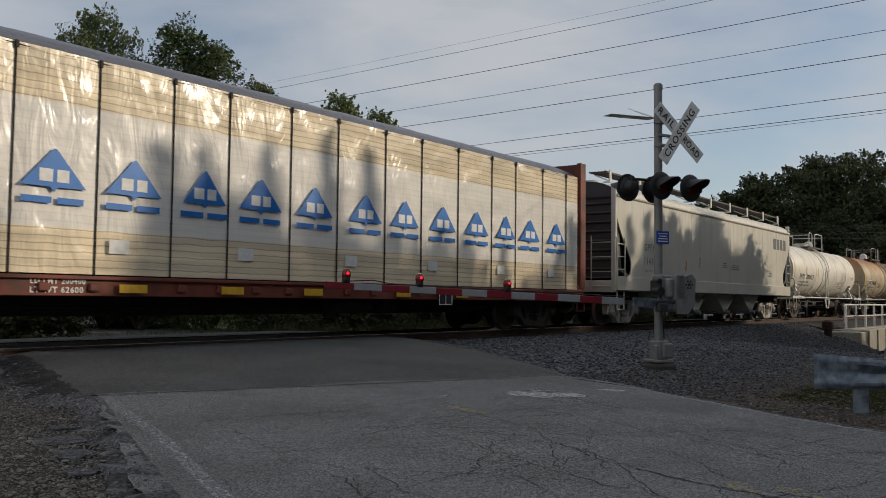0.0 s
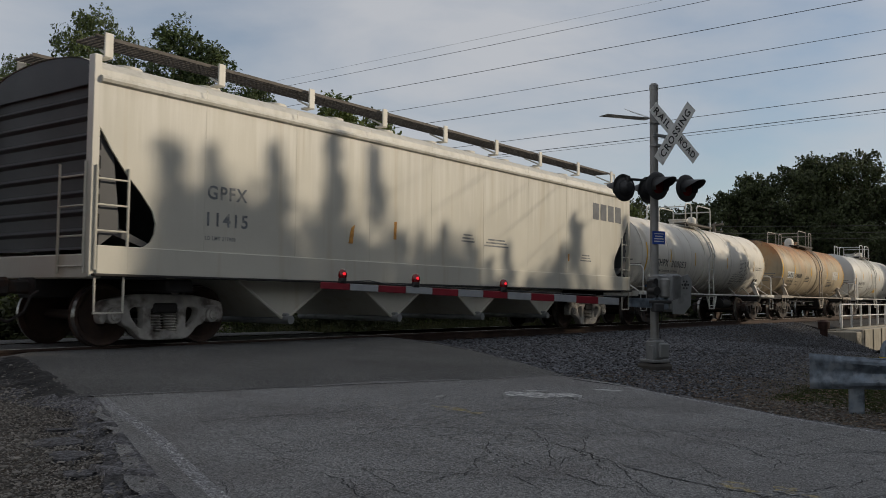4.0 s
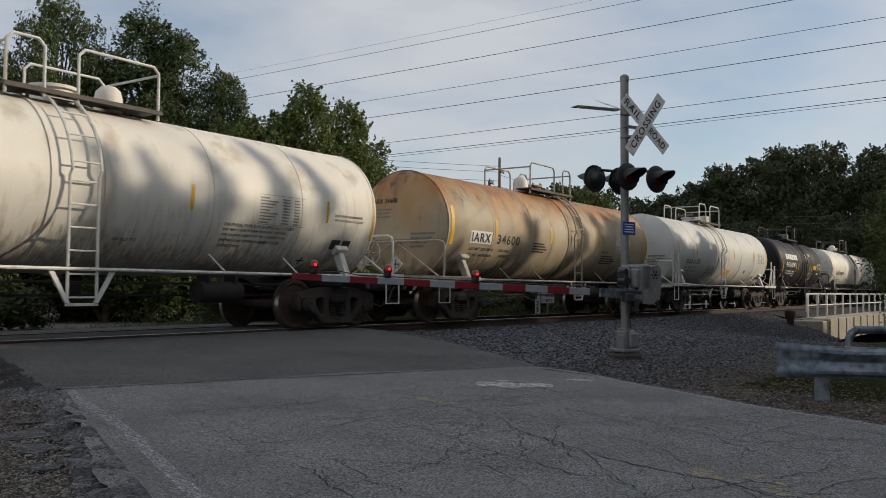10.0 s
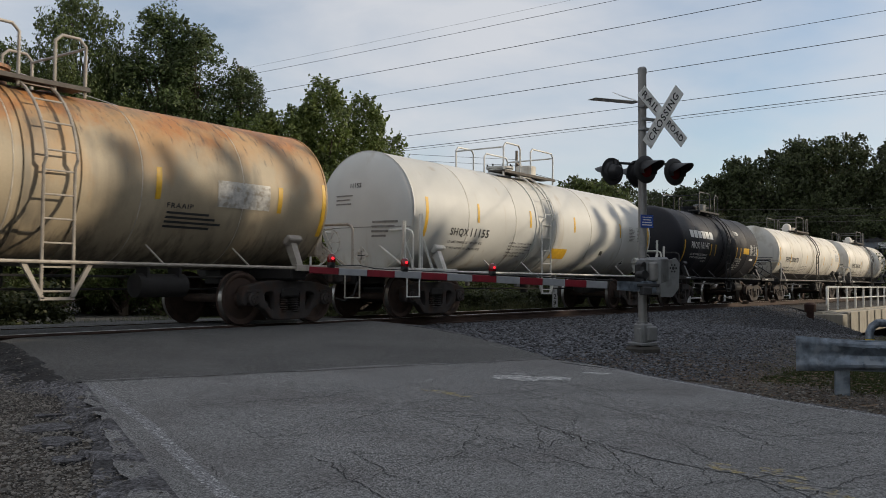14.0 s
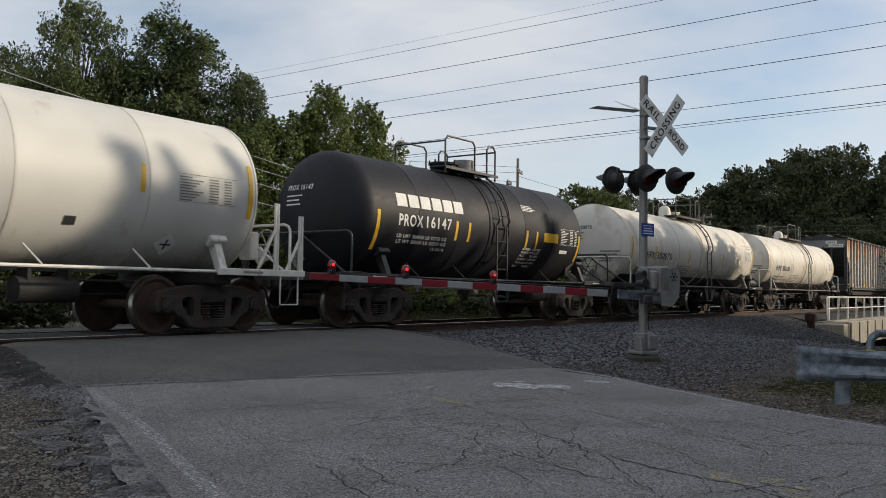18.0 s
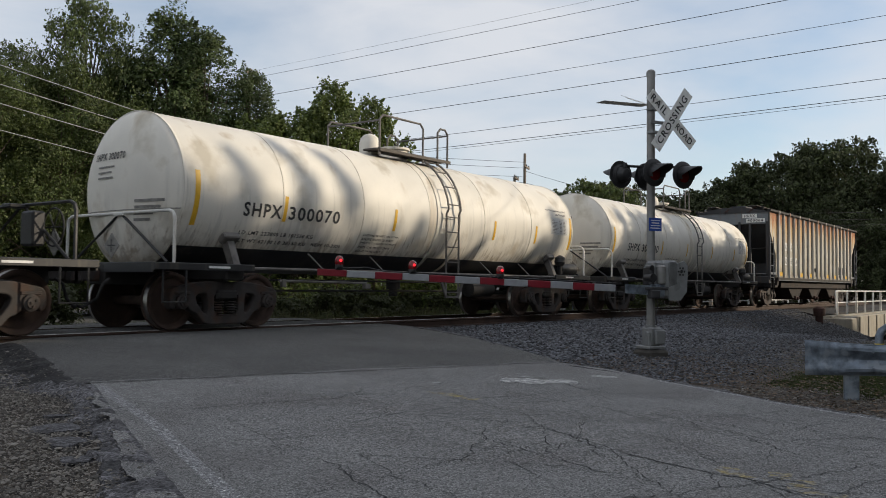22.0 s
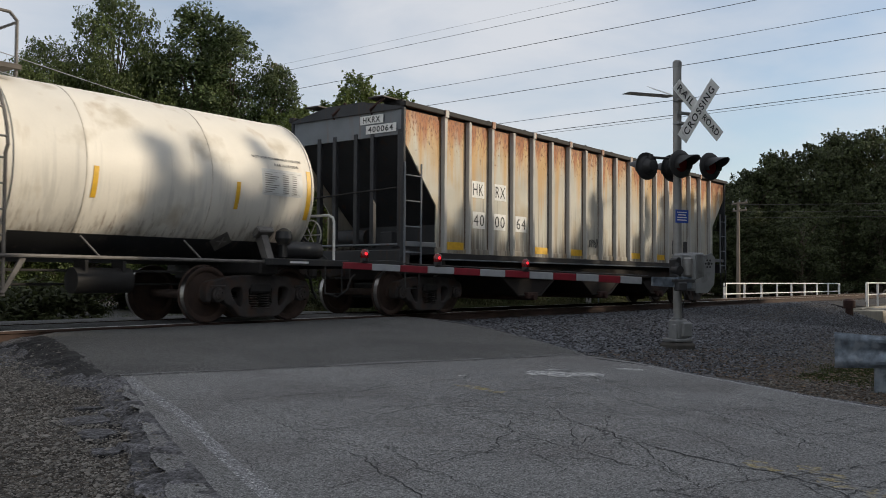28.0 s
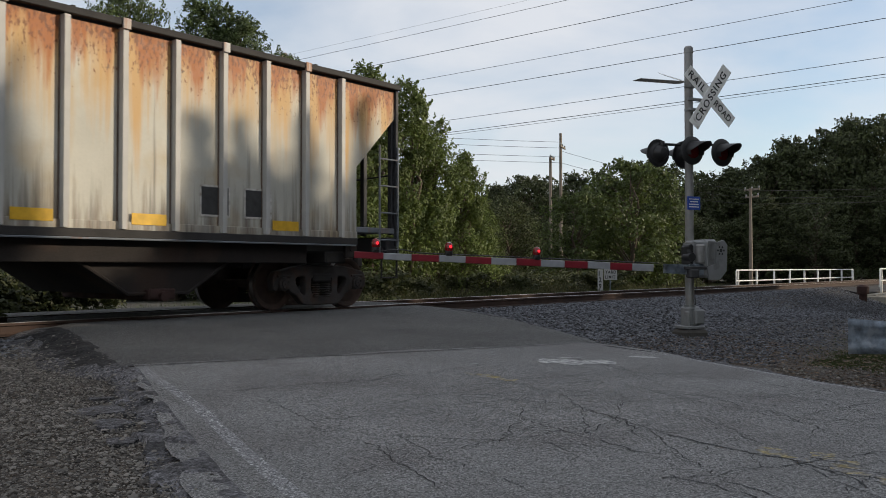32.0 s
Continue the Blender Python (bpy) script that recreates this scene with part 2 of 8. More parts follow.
def letters(text, height, material, name="lettering", wrap=None, width=0.0, bold=0.03):
    """Writing as a mesh in the plane x-z, facing -y, its lower left corner at the origin. wrap(x, z) bends it."""
    cu = bpy.data.curves.new(name, "FONT")
    cu.body, cu.size, cu.resolution_u = text, height * 1.4, 3
    cu.offset, cu.space_character = height * bold, 1.18
    ob = bpy.data.objects.new(name, cu)
    me = bpy.data.meshes.new_from_object(ob)
    bpy.data.objects.remove(ob)
    xs_, zs_ = [v.co.x for v in me.vertices], [v.co.y for v in me.vertices]
    kz = height / (max(zs_) - min(zs_))
    kx = width / (max(xs_) - min(xs_)) if width else kz * 0.85
    for v in me.vertices:
        x, z = (v.co.x - min(xs_)) * kx, (v.co.y - min(zs_)) * kz
        v.co = wrap(x, z) if wrap else (x, 0, z)
    me.materials.append(material)
    return me


def stuff(name, verts, faces, material, label, smooth=False, category=""):
    me = bpy.data.meshes.new(name)
    me.from_pydata(verts, [], faces)
    if smooth:
        me.polygons.foreach_set("use_smooth", [True] * len(me.polygons))
    me.materials.append(material)
    return tagged(new(name, me), label, category, kind="stuff")


# ---- materials of the place ----
M_ROAD = mat("old_asphalt", (0.166, 0.165, 0.161), 0.9, var=0.12, scale=0.8, bump=0.9, bscale=70, stones=110, spread_=0.7, col2=(0.138, 0.133, 0.13), amount=0.3)
M_NEWROAD = mat("crossing_asphalt", (0.08, 0.079, 0.076), 0.9, var=0.2, scale=0.9, bump=0.9, bscale=70, stones=100, spread_=0.8)
M_TAR = mat("tar_crack", (0.016, 0.016, 0.017), 0.8, bump=0.3)
M_LINE = mat("worn_white_paint", (0.17, 0.17, 0.173), 0.85, var=0.2, scale=60, bump=0.8, bscale=70, stones=105, spread_=0.7, col2=(0.44, 0.44, 0.43), amount=0.28)
M_PATCH = mat("worn_white_patch_paint", (0.22, 0.22, 0.22), 0.85, var=0.2, scale=20, bump=0.8, bscale=70, stones=66, spread_=0.4, col2=(0.48, 0.48, 0.46), amount=0.55)
M_YELLOW = mat("worn_yellow_paint", (0.165, 0.163, 0.16), 0.85, var=0.15, scale=16, bump=0.8, bscale=70, stones=66, spread_=0.55, col2=(0.27, 0.215, 0.085), amount=0.45)
M_TARRY = mat("dark_crumbling_asphalt", (0.085, 0.083, 0.088), 0.95, var=0.4, scale=3.5, bump=1.0, bscale=50, stones=42, spread_=0.65, col2=(0.03, 0.029, 0.03), amount=0.35)
M_SOIL = mat("gravelly_soil", (0.056, 0.046, 0.036), 0.95, var=0.35, scale=0.5, bump=1.0, bscale=45, stones=45, spread_=0.8, col2=(0.045, 0.036, 0.026), amount=0.4)
M_STONE = mat("ballast_stone", (0.088, 0.091, 0.101), 0.9, var=0.2, scale=6, bump=0.3, bscale=40, island=0.92)
M_PEBBLE = mat("crushed_gravel", (0.14, 0.128, 0.112), 0.9, var=0.2, scale=6, bump=0.3, bscale=40, island=0.7)
M_RAIL = mat("rusty_rail", (0.045, 0.026, 0.019), 0.75, 0.3, var=0.3, scale=3, bump=0.2)
M_RAILTOP = mat("polished_rail_head", (0.42, 0.4, 0.38), 0.3, 1.0, var=0.1, bump=0.05)
M_TIE = mat("creosoted_tie", (0.06, 0.045, 0.035), 0.9, var=0.35, scale=2, bump=0.6, stretch=(6, 1, 1))
M_CONC = mat("weathered_concrete", (0.31, 0.285, 0.235), 0.9, var=0.15, scale=1.5, bump=0.3, streak=((0.17, 0.16, 0.14), 0.4))
M_GALV = mat("galvanised_steel", (0.12, 0.145, 0.175), 0.5, 0.4, var=0.5, scale=11, bump=0.1, col2=(0.24, 0.27, 0.30), amount=0.3)
M_MAST = mat("aluminium_mast", (0.25, 0.245, 0.235), 0.55, 0.4, var=0.12, scale=8, bump=0.05)
M_BLACK = mat("black_enamel", (0.02, 0.02, 0.021), 0.5, var=0.2, scale=5, bump=0.03)
M_WHITEP = mat("white_enamel", (0.74, 0.74, 0.72), 0.5, var=0.06, scale=5, bump=0.04, streak=((0.42, 0.38, 0.32), 0.2))
M_REFL = mat("white_reflective_sheet", (0.78, 0.78, 0.75), 0.6, var=0.08, scale=9, bump=0.03, col2=(0.4, 0.38, 0.34), amount=0.12)
M_REDS = mat("red_reflective_sheet", (0.2, 0.012, 0.022), 0.5, var=0.12, scale=6, bump=0.02)
M_BLUE = mat("blue_sign_sheet", (0.02, 0.07, 0.34), 0.45, var=0.08, scale=6, bump=0.02)
M_LENS_OFF = mat("dark_red_lens", (0.13, 0.006, 0.008), 0.2, bump=0, coat=0.5)
M_LAMP = mat("red_lamp_glass", (0.16, 0.002, 0.004), 0.25, bump=0, coat=0.4)
M_LAMPCORE = glow("lit_red_lamp", (0.9, 0.02, 0.03), 1.3)
M_FOOTING = mat("dirty_concrete", (0.05, 0.046, 0.04), 0.95, var=0.3, scale=4, bump=0.5, col2=(0.06, 0.055, 0.045), amount=0.35)
M_GREY = mat("grey_machine_paint", (0.22, 0.225, 0.225), 0.55, 0.2, var=0.12, scale=6, bump=0.05, col2=(0.15, 0.15, 0.15), amount=0.12)

# ---- ground, one sheet to the horizon ----
ROAD_DIR, ROAD_NRM = Vector((0.435, 0.900)), Vector((0.900, -0.435))


def step(a, b, x):
    q = min(max((x - a) / (b - a), 0.0), 1.0)
    return q * q * (3 - 2 * q)


def road_z(y):
    return 0.32 * step(3.5, 11.0, y)


def ground_z(x, y):
    z = 0.2 * step(3.5, 10.6, y) * (1 - step(14.6, 17.5, y)) - 0.05 - 0.15 * step(15, 22, y)
    dip = step(41.2, 43.5, x) * (1 - step(70, 76, x)) * (1 - step(16.5, 19.5, y))
    z -= 2.6 * dip
    z -= 1.15 * step(20, 41, x) * (1 - step(8.6, 11.0, y)) * (1 - step(60, 75, x)) * step(2, 5, y)
    far = math.hypot(x, y)
    return z + 0.03 * noise.noise((x * 0.7, y * 0.7, 0)) * (1 if far < 200 else 0)


def spread(near, far, n_near, n_far):
    a = list(np.linspace(-near, near, n_near))
    out = list(near * (far / near) ** (np.arange(1, n_far + 1) / n_far))
    return [-v for v in out[::-1]] + a + out


gx = [v + 15 for v in spread(32, 2500, 108, 16)]
gy = [v + 8 for v in spread(22, 2500, 76, 16)]
gv = [(x, y, ground_z(x, y)) for y in gy for x in gx]
gf = [(j * len(gx) + i, j * len(gx) + i + 1, (j + 1) * len(gx) + i + 1, (j + 1) * len(gx) + i)
      for j in range(len(gy) - 1) for i in range(len(gx) - 1)]
g_me = bpy.data.meshes.new("ground")
g_me.from_pydata(gv, [], gf)
g_me.polygons.foreach_set("use_smooth", [True] * len(gf))
g_me.materials.append(M_SOIL)
tagged(new("ground", g_me), "brown gravelly soil with patchy grass along the railway", "ground", kind="structure")


def road_pt(u, v):
    """u: metres right of the road's axis through the eye, v: along it."""
    p = float(u) * ROAD_NRM + float(v) * ROAD_DIR
    return p.x, p.y


JOINT_A, JOINT_B = Vector((4.72, 7.60)), Vector((10.80, 6.03))


def joint_y(x):
    k = (x - JOINT_A.x) / (JOINT_B.x - JOINT_A.x)
    return JOINT_A.y + k * (JOINT_B.y - JOINT_A.y)


def left_edge(v):
    return 0.80 + 0.18 * step(6, 8.5, v) + 0.10 * noise.noise((v * 1.3, 1.7, 0)) + 0.06 * noise.noise((v * 4.2, 4.0, 0)) + 0.03 * noise.noise((v * 13, 2.0, 0))


def right_edge(v):
    return 7.08 + 0.36 * step(5.2, 8.4, v) * (1 - step(8.8, 10.2, v)) + 0.04 * noise.noise((v * 1.7, 8.0, 0))


# old roadway up to the joint
rv, rf = [], []
NU, NV = 34, 180
for j in range(NV + 1):
    for i in range(NU + 1):
        k = i / NU
        v0 = -26 + 36 * (1 - (1 - j / NV) ** 2.2)
        ul = left_edge(v0)
        u = ul + (right_edge(v0) - ul) * k
        # meet the joint at the top end
        vtop = 0.0
        lo, hi = 0.0, 14.0
        for _ in range(22):
            mid = (lo + hi) / 2
            x, y = road_pt(u, mid)
            if y < joint_y(x):
                lo = mid
            else:
                hi = mid
        v = -26 + (lo + 0.25 + 26) * (1 - (1 - j / NV) ** 2.2)
        x, y = road_pt(u, v)
        rv.append((x, y, road_z(y) + 0.004 * noise.noise((x * 0.9, y * 0.9, 2))))
rf = [(j * (NU + 1) + i, j * (NU + 1) + i + 1, (j + 1) * (NU + 1) + i + 1, (j + 1) * (NU + 1) + i) for j in range(NV) for i in range(NU)]
me = bpy.data.meshes.new("road")
me.from_pydata(rv, [], rf)
me.polygons.foreach_set("use_smooth", [True] * len(rf))
me.materials.append(M_ROAD)
road = tagged(new("road", me), "worn grey asphalt road, cracked, with faded white edge lines", "road", kind="structure")


def surface_patch(name, outline, material, lift, parent=None, label="", cuts=14):
    """A thin sheet over the roadway inside an outline given by a left edge and a right edge of equal length."""
    left, right = outline
    v, f = [], []
    n = len(left)
    for a, b in zip(left, right):
        for i in range(cuts + 1):
            k = i / cuts
            x, y = a[0] + (b[0] - a[0]) * k, a[1] + (b[1] - a[1]) * k
            v.append((x, y, road_z(y) + lift + 0.004 * noise.noise((x * 0.9, y * 0.9, 2))))
    f = [(j * (cuts + 1) + i, j * (cuts + 1) + i + 1, (j + 1) * (cuts + 1) + i + 1, (j + 1) * (cuts + 1) + i) for j in range(n - 1) for i in range(cuts)]
    m = bpy.data.meshes.new(name)
    m.from_pydata(v, [], f)
    m.materials.append(material)
    ob = new(name, m)
    if parent:
        ob.parent = parent
    return tagged(ob, label) if label else ob


# faded edge lines, broken yellow marks, white patches
def strip(name, pts, width, material, lift=0.002, parent=None, label=""):
    left, right = [], []
    for i, q in enumerate(pts):
        a, b = Vector(pts[max(i - 1, 0)]), Vector(pts[min(i + 1, len(pts) - 1)])
        d = (b - a).normalized()
        n_ = Vector((d.y, -d.x)) * width / 2
        left.append((q[0] - n_.x, q[1] - n_.y)), right.append((q[0] + n_.x, q[1] + n_.y))
    return surface_patch(name, (left, right), material, lift, parent, label, cuts=2)


def road_line(u0, u1, v0, v1, n=24):
    return [road_pt(u0 + (u1 - u0) * i / n, v0 + (v1 - v0) * i / n) for i in range(n + 1)]


strip("edge_line", [road_pt(1.235 - 0.175 * step(6.6, 8.8, v), v) for v in np.linspace(-6, 8.75, 40)], 0.10, M_LINE, parent=road, label="faded white edge line")
strip("edge_line", [road_pt(right_edge(v) - 0.12, v) for v in np.linspace(-6, 8.9, 40)], 0.09, M_LINE, parent=road, label="faded white edge line")


def smudge(name, c, w, h, turn, material, label):
    """A worn paint mark with an uneven outline."""
    pts_l, pts_r = [], []
    ca, sa = math.cos(turn), math.sin(turn)
    for i in range(15):
        a = -1 + 2 * i / 14
        r_ = math.sqrt(max(1 - a * a, 0)) * (0.7 + 0.8 * noise.noise((a * 3.1, c[0], 3)))
        s_ = 0.5 * noise.noise((a * 2.3, c[1], 7)) * math.sqrt(max(1 - a * a, 0))
        for side, lst in ((-1, pts_l), (1, pts_r)):
            q, o = a * w / 2, (side * r_ + s_) * h / 2
            lst.append((c[0] + q * ca - o * sa, c[1] + q * sa + o * ca))
    surface_patch(name, (pts_l, pts_r), material, 0.0035, road, label, cuts=5)


for c, w, h, tn in (((8.86, 5.12), 0.95, 0.6, -0.72), ((9.12, 5.35), 0.4, 0.1, -0.7), ((9.93, 4.83), 0.36, 0.26, -0.9), ((7.75, 5.75), 0.14, 0.08, 0)):
    smudge("paint_patch", c, w, h, tn, M_PATCH, "worn white paint patch")
for c, w, h, tn in (((7.17, 5.2), 0.5, 0.2, -1.5), ((7.12, 4.9), 0.35, 0.16, -1.3), ((5.42, 1.74), 0.5, 0.22, -2.1), ((5.5, 1.45), 0.4, 0.2, -2.1), ((5.22, 1.25), 0.45, 0.24, -2.0), ((5.02, 1.0), 0.3, 0.2, -2.0)):
    smudge("yellow_mark", c, w, h, tn, M_YELLOW, "worn yellow paint mark")

# cracks wander across the old surface
rc = random.Random(12)
ck_v, ck_f = [], []


def crack(x, y, heading, length, w0):
    n_ = int(length / 0.07)
    for i in range(n_):
        h_ = heading + rc.gauss(0, 0.32)
        heading += rc.gauss(0, 0.05)
        x2, y2 = x + 0.07 * math.cos(h_), y + 0.07 * math.sin(h_)
        u_ = x2 * ROAD_NRM.x + y2 * ROAD_NRM.y
        if not 1.05 < u_ < 6.95 or y2 > joint_y(x2) - 0.03:
            return
        w_ = w0 * rc.uniform(0.25, 0.9) / 2
        nx_, ny_ = -math.sin(h_) * w_, math.cos(h_) * w_
        k_ = len(ck_v)
        for px_, py_ in ((x - nx_, y - ny_), (x + nx_, y + ny_), (x2 + nx_, y2 + ny_), (x2 - nx_, y2 - ny_)):
            ck_v.append((px_, py_, road_z(py_) + 0.004 + 0.004 * noise.noise((px_ * 0.9, py_ * 0.9, 2))))
        ck_f.append((k_, k_ + 1, k_ + 2, k_ + 3))
        x, y = x2, y2
        if rc.random() < 0.03 and length > 1:
            crack(x, y, heading + rc.choice((-1, 1)) * rc.uniform(0.5, 1.2), length * 0.3, w0 * 0.7)


def crack_between(a, b, w0):
    """A crack that wanders from a to b."""
    a, b = Vector(a), Vector(b)
    d = b - a
    crack(a.x, a.y, math.atan2(d.y, d.x), d.length * 1.22, w0)


for a, b, w in (((5.45, 3.53), (4.9, 2.5), 0.013), ((6.16, 3.5), (5.6, 2.6), 0.016), ((5.6, 2.6), (5.1, 1.2), 0.018), ((5.08, 2.36), (4.67, 1.8), 0.011), ((4.57, 1.79), (4.3, 1.2), 0.014),
                ((6.99, 2.37), (6.4, 1.6), 0.012), ((7.73, 2.3), (7.2, 1.4), 0.012), ((8.83, 3.43), (8.1, 2.3), 0.013), ((4.21, 6.36), (5.85, 5.77), 0.013), ((5.85, 5.77), (7.6, 5.5), 0.010),
                ((3.96, 4.9), (5.15, 4.24), 0.009), ((3.57, 4.32), (3.4, 3.96), 0.008), ((3.31, 3.35), (4.6, 3.15), 0.008), ((5.63, 5.01), (6.7, 3.99), 0.011), ((6.7, 3.99), (5.54, 2.9), 0.013),
                ((7.2, 5.1), (6.6, 3.6), 0.010), ((7.9, 4.9), (7.4, 3.2), 0.010), ((4.7, 5.6), (4.5, 4.4), 0.008), ((5.3, 4.9), (5.0, 3.6), 0.008), ((8.4, 4.2), (7.9, 3.2), 0.010), ((4.4, 3.9), (4.0, 2.6), 0.009), ((6.5, 3.0), (6.0, 1.8), 0.010)):
    crack_between(a, b, w * 1.12)
for k_ in range(46):                          # finer net of cracks towards the joint and the right edge
    u_, v_ = 1.6 + 5.2 * rc.random() ** 0.8, 0.5 + 7.5 * rc.random()
    h_ = math.atan2(ROAD_DIR.y, ROAD_DIR.x) if k_ % 2 else math.atan2(ROAD_NRM.y, ROAD_NRM.x)
    crack(*road_pt(u_, v_), h_ + rc.gauss(0, 0.3), rc.uniform(0.8, 2.6), rc.uniform(0.010, 0.014))
crack_between((3.6, 6.15), (9.4, 4.9), 0.012)
ck = stuff("cracks", ck_v, ck_f, M_TAR, "dark wandering cracks in the asphalt")
ck.parent = road

# newer, darker approach from the joint up to the rail, with a solid edge
nv, nf = [], []
NA, NB = 40, 16
for j in range(NB + 1):
    k = j / NB
    for i in range(NA + 1):
        h = i / NA
        xl, yl = 4.62 + (6.2 - 4.62) * k, 7.64 + (11.74 - 7.64) * k
        xr, yr = 10.95 + (14.0 - 10.95) * k ** 0.85, 6.0 + (11.74 - 6.0) * k
        xl += 0.07 * noise.noise((k * 6, 3.1, 0))
        xr += 0.10 * noise.noise((k * 6, 9.1, 0))
        x, y = xl + (xr - xl) * h, yl + (yr - yl) * h
        z = road_z(y) + 0.022 + 0.008 * noise.noise((x * 1.1, y * 1.1, 5))
        if i in (0, NA) or j == 0:
            z -= 0.026
        nv.append((x, y, z))
nf = [(j * (NA + 1) + i, j * (NA + 1) + i + 1, (j + 1) * (NA + 1) + i + 1, (j + 1) * (NA + 1) + i) for j in range(NB) for i in range(NA)]
me = bpy.data.meshes.new("crossing_approach")
me.from_pydata(nv, [], nf)
me.polygons.foreach_set("use_smooth", [True] * len(nf))
me.materials.append(M_NEWROAD)
tagged(new("crossing_approach", me), "darker newer asphalt ramp up to the rails", "road", kind="structure")

# crumbling margins: asphalt breaking away from the edge and sinking into the gravel
EDGE_L = [road_pt(0.97, v) for v in np.linspace(-4, 8.75, 90)] + [(4.62, 7.66), (4.86, 8.2), (5.05, 8.66), (5.4, 9.7), (5.78, 10.8), (6.15, 11.7)]
EDGE_R = [road_pt(right_edge(v) - 0.02, v) for v in np.linspace(-4, 9.7, 70)] + [(10.85, 6.05), (11.2, 6.5), (11.9, 7.5), (12.6, 8.6), (13.4, 10.2), (14.0, 11.7)]


def even(pts, gap):
    """The same line with its points at even steps."""
    p = np.array(pts, float)
    d = np.concatenate([[0], np.cumsum(np.linalg.norm(np.diff(p, axis=0), axis=1))])
    q = np.linspace(0, d[-1], int(d[-1] / gap) + 1)
    return np.stack([np.interp(q, d, p[:, 0]), np.interp(q, d, p[:, 1])], 1), q


def sunk(x, y, q):
    """Height of the margin: road level at q = 0, ground level at q = 1."""
    k = q * q * (3 - 2 * q)
    return (road_z(y) + 0.006) * (1 - k) + (ground_z(x, y) + 0.02) * k


# Tar black, deepened by the bank's shade that is put into its colour.
M_TARBLACK = mat("tar_with_bank_shade", (0.016, 0.0155, 0.016), 1.0, var=0.4, scale=5, bump=1.0, bscale=50, stones=55, spread_=0.6)


def margin(side, line, reach, seed):
    pts, run = even(line, 0.06)
    m_ = 14
    v, f = [], []
    for i, (x, y) in enumerate(pts):
        a_, b_ = pts[max(i - 6, 0)], pts[min(i + 6, len(pts) - 1)]
        d = (b_ - a_) / np.linalg.norm(b_ - a_)
        n_ = np.array([d[1], -d[0]]) * side
        r = run[i]
        w = reach(x, y) + 0.16 * noise.noise((r * 0.9, seed, 0)) + 0.12 * noise.noise((r * 3.1, seed, 4)) + 0.05 * noise.noise((r * 11, seed, 8))
        w = max(w, 0.1)
        for j in range(m_ + 1):
            q = j / m_
            px_, py_ = x + n_[0] * (w * q - 0.06), y + n_[1] * (w * q - 0.06)
            rough_ = 0.05 * min(q * 3, 1) * (noise.noise((px_ * 3.2, py_ * 3.2, 1)) + 0.6 * noise.noise((px_ * 9, py_ * 9, 5)))
            v.append((px_, py_, sunk(px_, py_, q) + rough_ - (0.05 if j == m_ else 0.012 if j == 0 else 0)))
    n = len(pts)
    f = [(i * (m_ + 1) + j, i * (m_ + 1) + j + 1, (i + 1) * (m_ + 1) + j + 1, (i + 1) * (m_ + 1) + j) for i in range(n - 1) for j in range(m_)]
    me = bpy.data.meshes.new("road_margin")
    me.from_pydata(v, [], f)
    me.materials.append(M_TARRY)
    me.materials.append(M_TARBLACK)
    for q_ in me.polygons:
        c_ = q_.center
        if side < 0 and 7.75 < c_.y < 11.4 and q_.index % m_ / m_ < 0.62 + 0.5 * noise.noise((c_.x * 2, c_.y * 2, 3)):
            q_.material_index = 1
    tagged(new("road_margin", me), "dark crumbling asphalt margin sinking into the gravel", "road", kind="structure")


margin(-1, EDGE_L, lambda x, y: 0.34 + 0.45 * step(7.2, 9.0, y), 1.3)
margin(1, EDGE_R, lambda x, y: 0.2 + 0.25 * step(6.0, 9.0, y), 6.7)

# slabs that have broken off the edge
sl = random.Random(6)
for x, y, s_ in ((3.62, 6.25, 0.26), (3.42, 5.72, 0.2), (3.75, 5.95, 0.16), (3.2, 5.2, 0.13), (3.95, 6.75, 0.14)):
    n_ = 9
    ring = [(s_ * sl.uniform(0.65, 1.1) * math.cos(6.283 * k / n_), s_ * 0.8 * sl.uniform(0.65, 1.1) * math.sin(6.283 * k / n_)) for k in range(n_)]
    sh = Shape().prism(ring, -0.06, 0.02, "z")
    b_ = new("broken_slab", sh.mesh("broken_slab", M_TARRY))
    b_.matrix_world = pose(x, y, sunk(x, y, 0.97) - 0.012, sl.uniform(-4, 4), sl.uniform(-4, 4), sl.uniform(0, 360))
    tagged(b_, "broken slab of old asphalt lying in the gravel", "asphalt slab", "broken slabs")

# dark open seam where the ramp meets the old road
jv, jf = [], []
for i in range(121):
    k = i / 120
    c = JOINT_A.lerp(JOINT_B, k)
    w = 0.012 + 0.012 * noise.noise((k * 40, 3, 1)) + 0.006 * noise.noise((k * 130, 3, 1))
    o = 0.03 * noise.noise((k * 14, 1, 1)) - 0.03
    for q in (-1, 1):
        x, y = c.x + 0.25 * (o + q * w), c.y + o + q * w
        jv.append((x, y, road_z(y) + 0.006))
jf = [(2 * i, 2 * i + 1, 2 * i + 3, 2 * i + 2) for i in range(120)]
me = bpy.data.meshes.new("seam")
me.from_pydata(jv, [], jf)
me.materials.append(M_TAR)
tagged(new("seam", me), "dark open seam across the asphalt").parent = road

